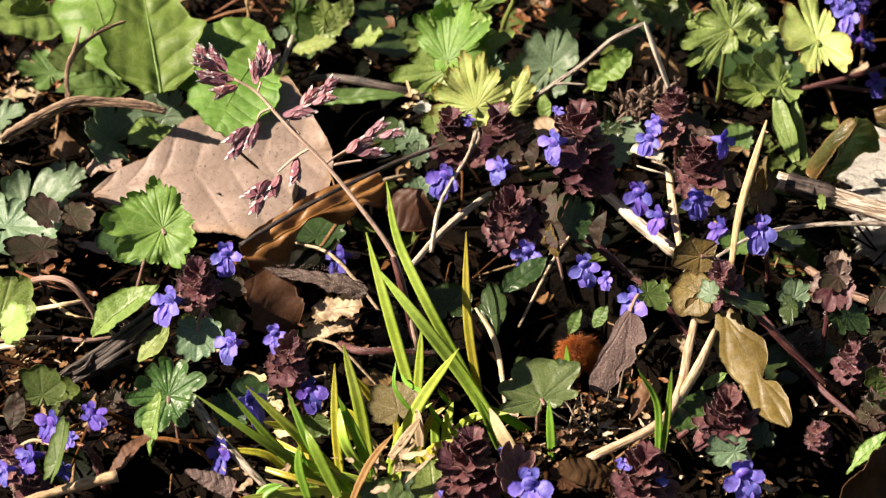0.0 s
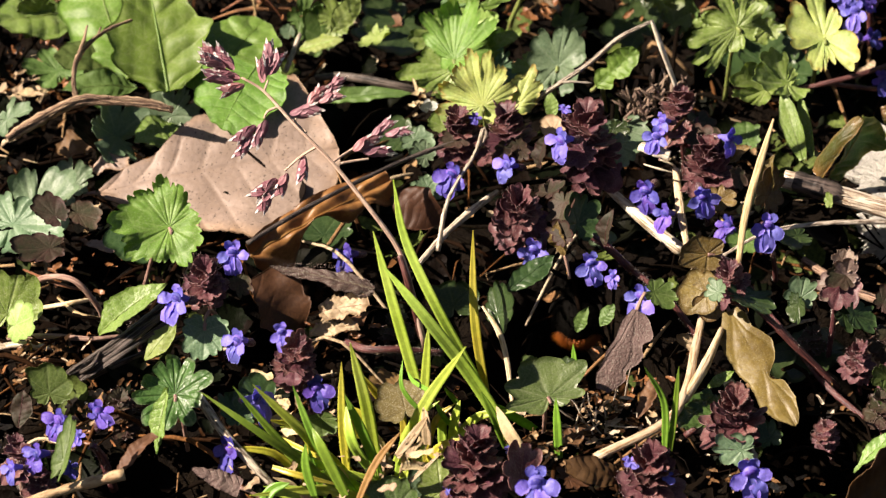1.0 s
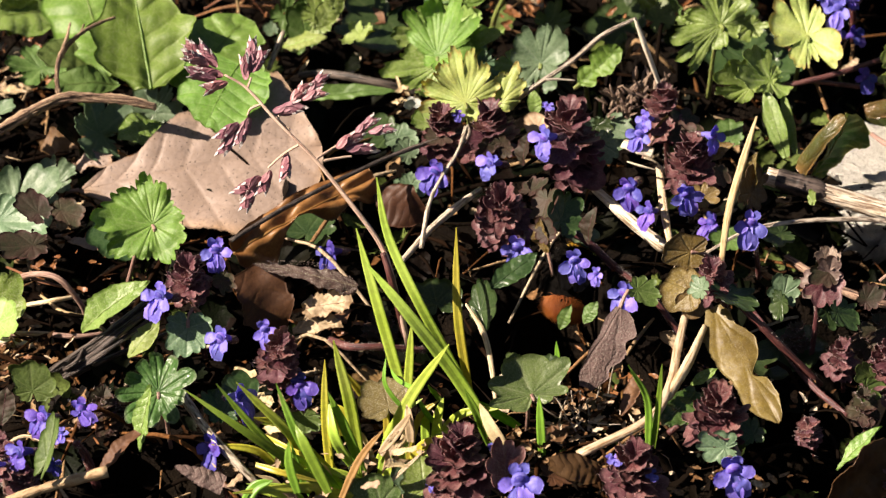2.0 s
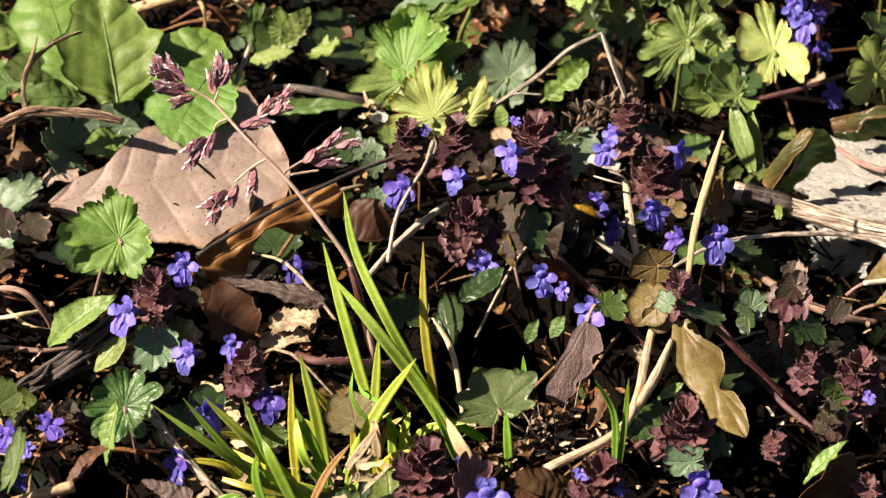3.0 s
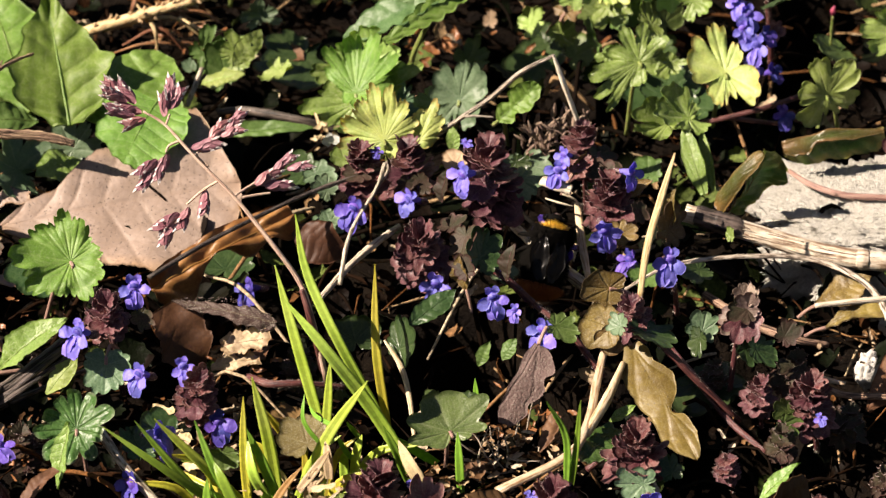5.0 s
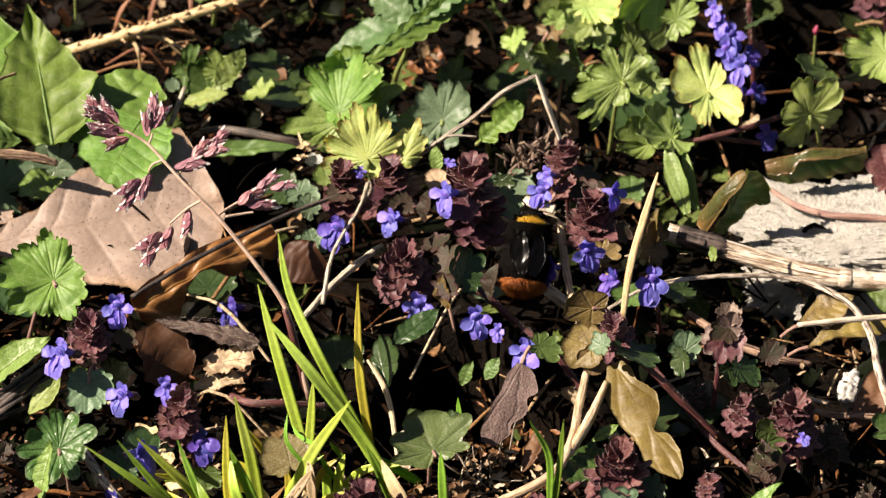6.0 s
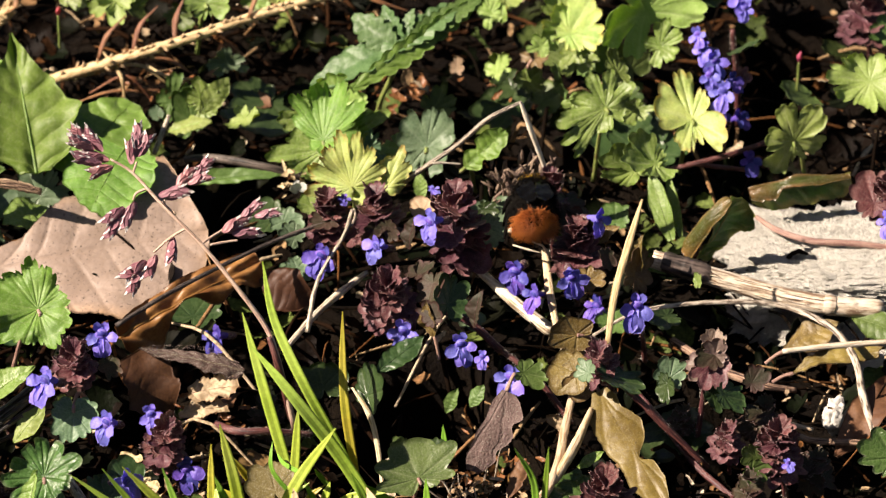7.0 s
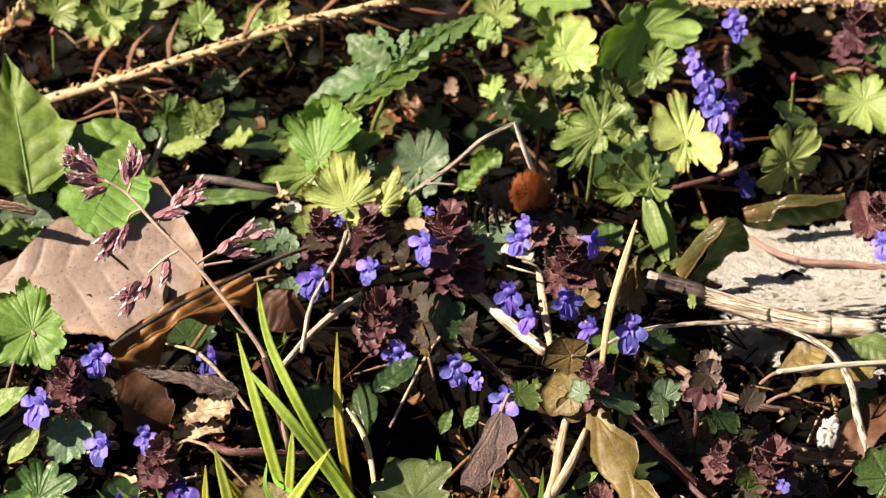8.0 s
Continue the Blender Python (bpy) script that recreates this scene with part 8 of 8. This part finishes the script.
FUR_ORANGE = grainy_material("fur_orange", (0.50, 0.15, 0.012), (0.68, 0.25, 0.025), (0.18, 0.04, 0.006), 900, 0.5, 0.3)


def wing_material():
    m, nt, bsdf = shader("wing_smoky_membrane")
    bsdf.inputs["Base Color"].default_value = (0.004, 0.0035, 0.003, 1)
    bsdf.inputs["Roughness"].default_value = 0.22
    bsdf.inputs["Specular IOR Level"].default_value = 0.3
    clear = node(nt, "BsdfTransparent")
    clear.inputs[0].default_value = (0.35, 0.3, 0.26, 1)
    mix = node(nt, "MixShader", Fac=0.6)
    nt.links.new(clear.outputs[0], mix.inputs[1])
    nt.links.new(bsdf.outputs[0], mix.inputs[2])
    nt.links.new(mix.outputs[0], nt.nodes["Material Output"].inputs[0])
    return m


WING = wing_material()


def egg(centre, radii, n=20, m=14, seed=0):
    pts, uv, faces = [], [], []
    for i in range(m + 1):
        a = math.pi * i / m
        for j in range(n):
            b = 2 * math.pi * j / n
            pts.append((centre[0] + radii[0] * math.sin(a) * math.cos(b), centre[1] + radii[1] * math.cos(a), centre[2] + radii[2] * math.sin(a) * math.sin(b)))
            uv.append((j / n, i / m))
    for i in range(m):
        for j in range(n):
            k = (j + 1) % n
            faces.append((i * n + j, i * n + k, (i + 1) * n + k, (i + 1) * n + j))
    return np.array(pts) / 1000.0, faces, uv


def fur(centre, radii, y0, y1, count, length, seed, lean=-0.6, low=-99, w=0.055):
    """Fine hairs on an egg-shaped body between y0 and y1 (mm), leaning backwards."""
    rng = np.random.RandomState(seed)
    geos = []
    while len(geos) < count:
        v = rng.normal(size=3)
        v /= np.linalg.norm(v)
        p = np.array(centre) + v * np.array(radii) * 0.97
        if not y0 <= p[1] <= y1:
            continue
        nrm = v / np.array(radii)
        nrm /= np.linalg.norm(nrm)
        if p[2] < low:
            continue
        d = nrm + np.array([0, lean, 0]) + rng.normal(size=3) * 0.22
        d /= np.linalg.norm(d)
        ln = length * rng.uniform(0.7, 1.2)
        side = np.cross(d, (0.3, 0.2, 1))
        side /= np.linalg.norm(side)
        oth = np.cross(side, d)
        tri = [p + side * w, p - side * w * 0.5 + oth * w * 0.8, p - side * w * 0.5 - oth * w * 0.8, p + d * ln]
        geos.append((np.array(tri) / 1000.0, [(0, 1, 3), (1, 2, 3), (2, 0, 3)], [(0, 0)] * 3 + [(0, 1)]))
    return joined(geos)


def bumblebee():
    bee = thing("bumblebee", (0, 0, 0), "black bumblebee with golden collar and orange tail", "insect")
    th = part("thorax", egg((0, 3.6, 0.4), (3.9, 3.6, 3.5)), FUR_BLACK, bee)
    tagged(part("fur", fur((0, 3.6, 0.4), (3.9, 3.6, 3.5), -1, 6.0, 2400, 1.9, 1), FUR_BLACK, th), kind="stuff")
    tagged(part("collar", fur((0, 3.6, 0.4), (3.9, 3.6, 3.5), 5.7, 6.9, 320, 1.3, 2, 0.2, 1.6), FUR_GOLD, th, "golden yellow fur collar"), kind="stuff")
    ab = part("abdomen", egg((0, -4.6, -0.4), (4.7, 6.2, 4.0)), FUR_BLACK, bee)
    tagged(part("fur", fur((0, -4.6, -0.4), (4.7, 6.2, 4.0), -8.9, 2, 2600, 1.6, 3), FUR_BLACK, ab), kind="stuff")
    tagged(part("tail", fur((0, -4.6, -0.4), (4.75, 6.3, 4.05), -11, -7.9, 2300, 2.3, 4, -0.45, -2.6, 0.085), FUR_ORANGE, ab, "orange furry tail"), kind="stuff")
    hd = part("head", egg((0, 7.9, -1.0), (2.1, 1.6, 2.2)), FUR_BLACK, bee)
    for s in (-1, 1):
        part("eye", egg((1.7 * s, 8.1, -0.9), (0.7, 0.9, 1.5), 10, 8), WING, hd)
        part("antenna", tube([(0.0008 * s, 0.0090, -0.0002), (0.0017 * s, 0.0108, 0.0006), (0.0032 * s, 0.0122, -0.0004)], [0.18, 0.16, 0.15], 6), FUR_BLACK, hd)
        part("forewing", ribbed((0.0017 * s, 0.0040, 0.0036), (0.0011 * s, -0.0076, 0.0050 + 0.0003 * s), Vector((0.3 * s, 0, 1)), 0.33, [0.15, 0.5, 0.75, 0.95, 1.0, 0.8, 0.3], bend=0.2, wave=0.01, relief=0.02, veins=4, seed=5, nu=9, nv=14, thickness=0.006), WING, bee)
        part("hindwing", ribbed((0.0022 * s, 0.0030, 0.0030), (0.0028 * s, -0.0050, 0.0040), Vector((0.25 * s, 0, 1)), 0.34, None, bend=0.2, wave=0.01, relief=0.02, veins=3, seed=6, nu=9, nv=12, thickness=0.008), WING, bee)
        for y, dy in ((5.0, 3.2), (3.2, -0.5), (1.2, -4.0)):
            part("leg", tube([(0.0020 * s, y / 1000, -0.0022), (0.0042 * s, (y + dy * 0.4) / 1000, -0.0024), (0.0050 * s, (y + dy * 0.7) / 1000, -0.0052), (0.0054 * s, (y + dy) / 1000, -0.0074)], [0.55, 0.6, 0.5, 0.2], 7, 14), FUR_BLACK, bee)
    for o in bee.children_recursive:
        o.data.transform(Matrix.Diagonal((1.38, 1.12, 1.38, 1.0)))
        o.location = o.location * Vector((1.38, 1.12, 1.38))
    return bee


bee = bumblebee()


def at_heading(centre, ahead, back):
    """A pose with +y along ahead and +z towards back."""
    f = Vector(ahead).normalized()
    u = Vector(back) - Vector(back).dot(f) * f
    u.normalize()
    r = f.cross(u)
    m = Matrix((r, f, u)).transposed().to_4x4()
    return Matrix.Translation(centre) @ m


def tail_at(tail, ahead, back):
    return at_heading(Vector(tail) + Vector(ahead).normalized() * 0.0112, ahead, back)


def collar_at(collar, ahead, back):
    return at_heading(Vector(collar) - Vector(ahead).normalized() * 0.0074, ahead, back)


def motions():
    dorsal = (0.1, -0.7, 0.5)
    walk(bee, [
        (0.0, tail_at((0.0372, -0.0657, 0.0120), (-0.05, 0.93, -0.1), (0.3, -0.2, 0.9))),
        (0.3, tail_at((0.0363, -0.0628, 0.0110), (-0.05, 0.93, -0.1), (0.2, -0.2, 0.9))),
        (0.6, collar_at((0.0363, -0.0244, 0.0083), (0.05, 0.5, 0.85), (0.1, 0.85, -0.3))),
        (1.0, collar_at((0.0364, -0.0233, 0.0083), (0.05, 0.5, 0.85), (0.1, 0.85, -0.3))),
        (1.2, collar_at((0.0345, -0.0283, 0.0097), (0.05, 0.95, 0.4), (0.6, 0.2, 0.7))),
        (1.4, tail_at((0.0324, -0.0567, 0.0160), (0.15, 0.95, -0.1), (0.1, -0.1, 0.9))),
        (1.7, tail_at((0.0315, -0.0567, 0.0160), (0.15, 0.95, -0.1), (0.1, -0.1, 0.9))),
        (2.2, collar_at((0.0455, -0.0350, 0.0309), (0.3, 0.6, 0.7), dorsal)),
        (2.8, collar_at((0.0515, -0.0241, 0.0330), (0.42, 0.5, 0.75), dorsal)),
        (3.2, collar_at((0.0514, -0.0223, 0.0330), (0.4, 0.5, 0.75), dorsal)),
        (3.6, collar_at((0.0486, -0.0223, 0.0330), (0.32, 0.53, 0.78), dorsal)),
        (4.0, collar_at((0.0504, -0.0187, 0.0330), (0.3, 0.53, 0.78), dorsal)),
        (4.5, collar_at((0.0546, -0.0227, 0.0330), (0.3, 0.53, 0.78), dorsal)),
        (5.2, collar_at((0.0555, -0.0179, 0.0337), (0.2, 0.55, 0.8), dorsal)),
        (5.8, collar_at((0.0544, -0.0170, 0.0350), (0.22, 0.55, 0.8), dorsal)),
        (6.0, collar_at((0.0541, -0.0133, 0.0370), (0.12, 0.62, 0.75), (0.1, -0.5, 0.75))),
        (6.2, tail_at((0.0569, -0.0228, 0.0340), (0.05, 0.75, 0.55), (0.1, -0.55, 0.75))),
        (6.4, tail_at((0.0583, -0.0237, 0.0380), (0.03, 0.95, 0.24), (0.1, -0.25, 0.95))),
        (6.6, tail_at((0.0586, -0.0222, 0.0400), (0.03, 0.95, 0.24), (0.1, -0.25, 0.95))),
        (6.8, tail_at((0.0590, -0.0185, 0.0420), (0.0, 0.94, 0.15), (0.1, -0.15, 0.95))),
        (7.0, tail_at((0.0594, -0.0146, 0.0450), (0.0, 0.92, 0.02), (0.05, 0.0, 0.9))),
        (7.2, tail_at((0.0600, -0.0173, 0.0460), (-0.15, 0.9, 0.1), (0.0, -0.1, 0.9))),
        (7.4, tail_at((0.0599, -0.0188, 0.0470), (-0.27, 0.9, 0.15), (0.0, -0.2, 0.9))),
        (7.6, tail_at((0.0597, -0.0158, 0.0480), (-0.38, 0.86, 0.2), (0.0, -0.2, 0.9))),
        (7.8, tail_at((0.0614, -0.0131, 0.0500), (-0.62, 0.75, -0.12), (-0.05, 0.1, 0.9))),
        (8.0, tail_at((0.0607, 0.0062, 0.0500), (-0.58, 0.7, -0.42), (-0.2, 0.3, 0.9))),
    ])


motions()
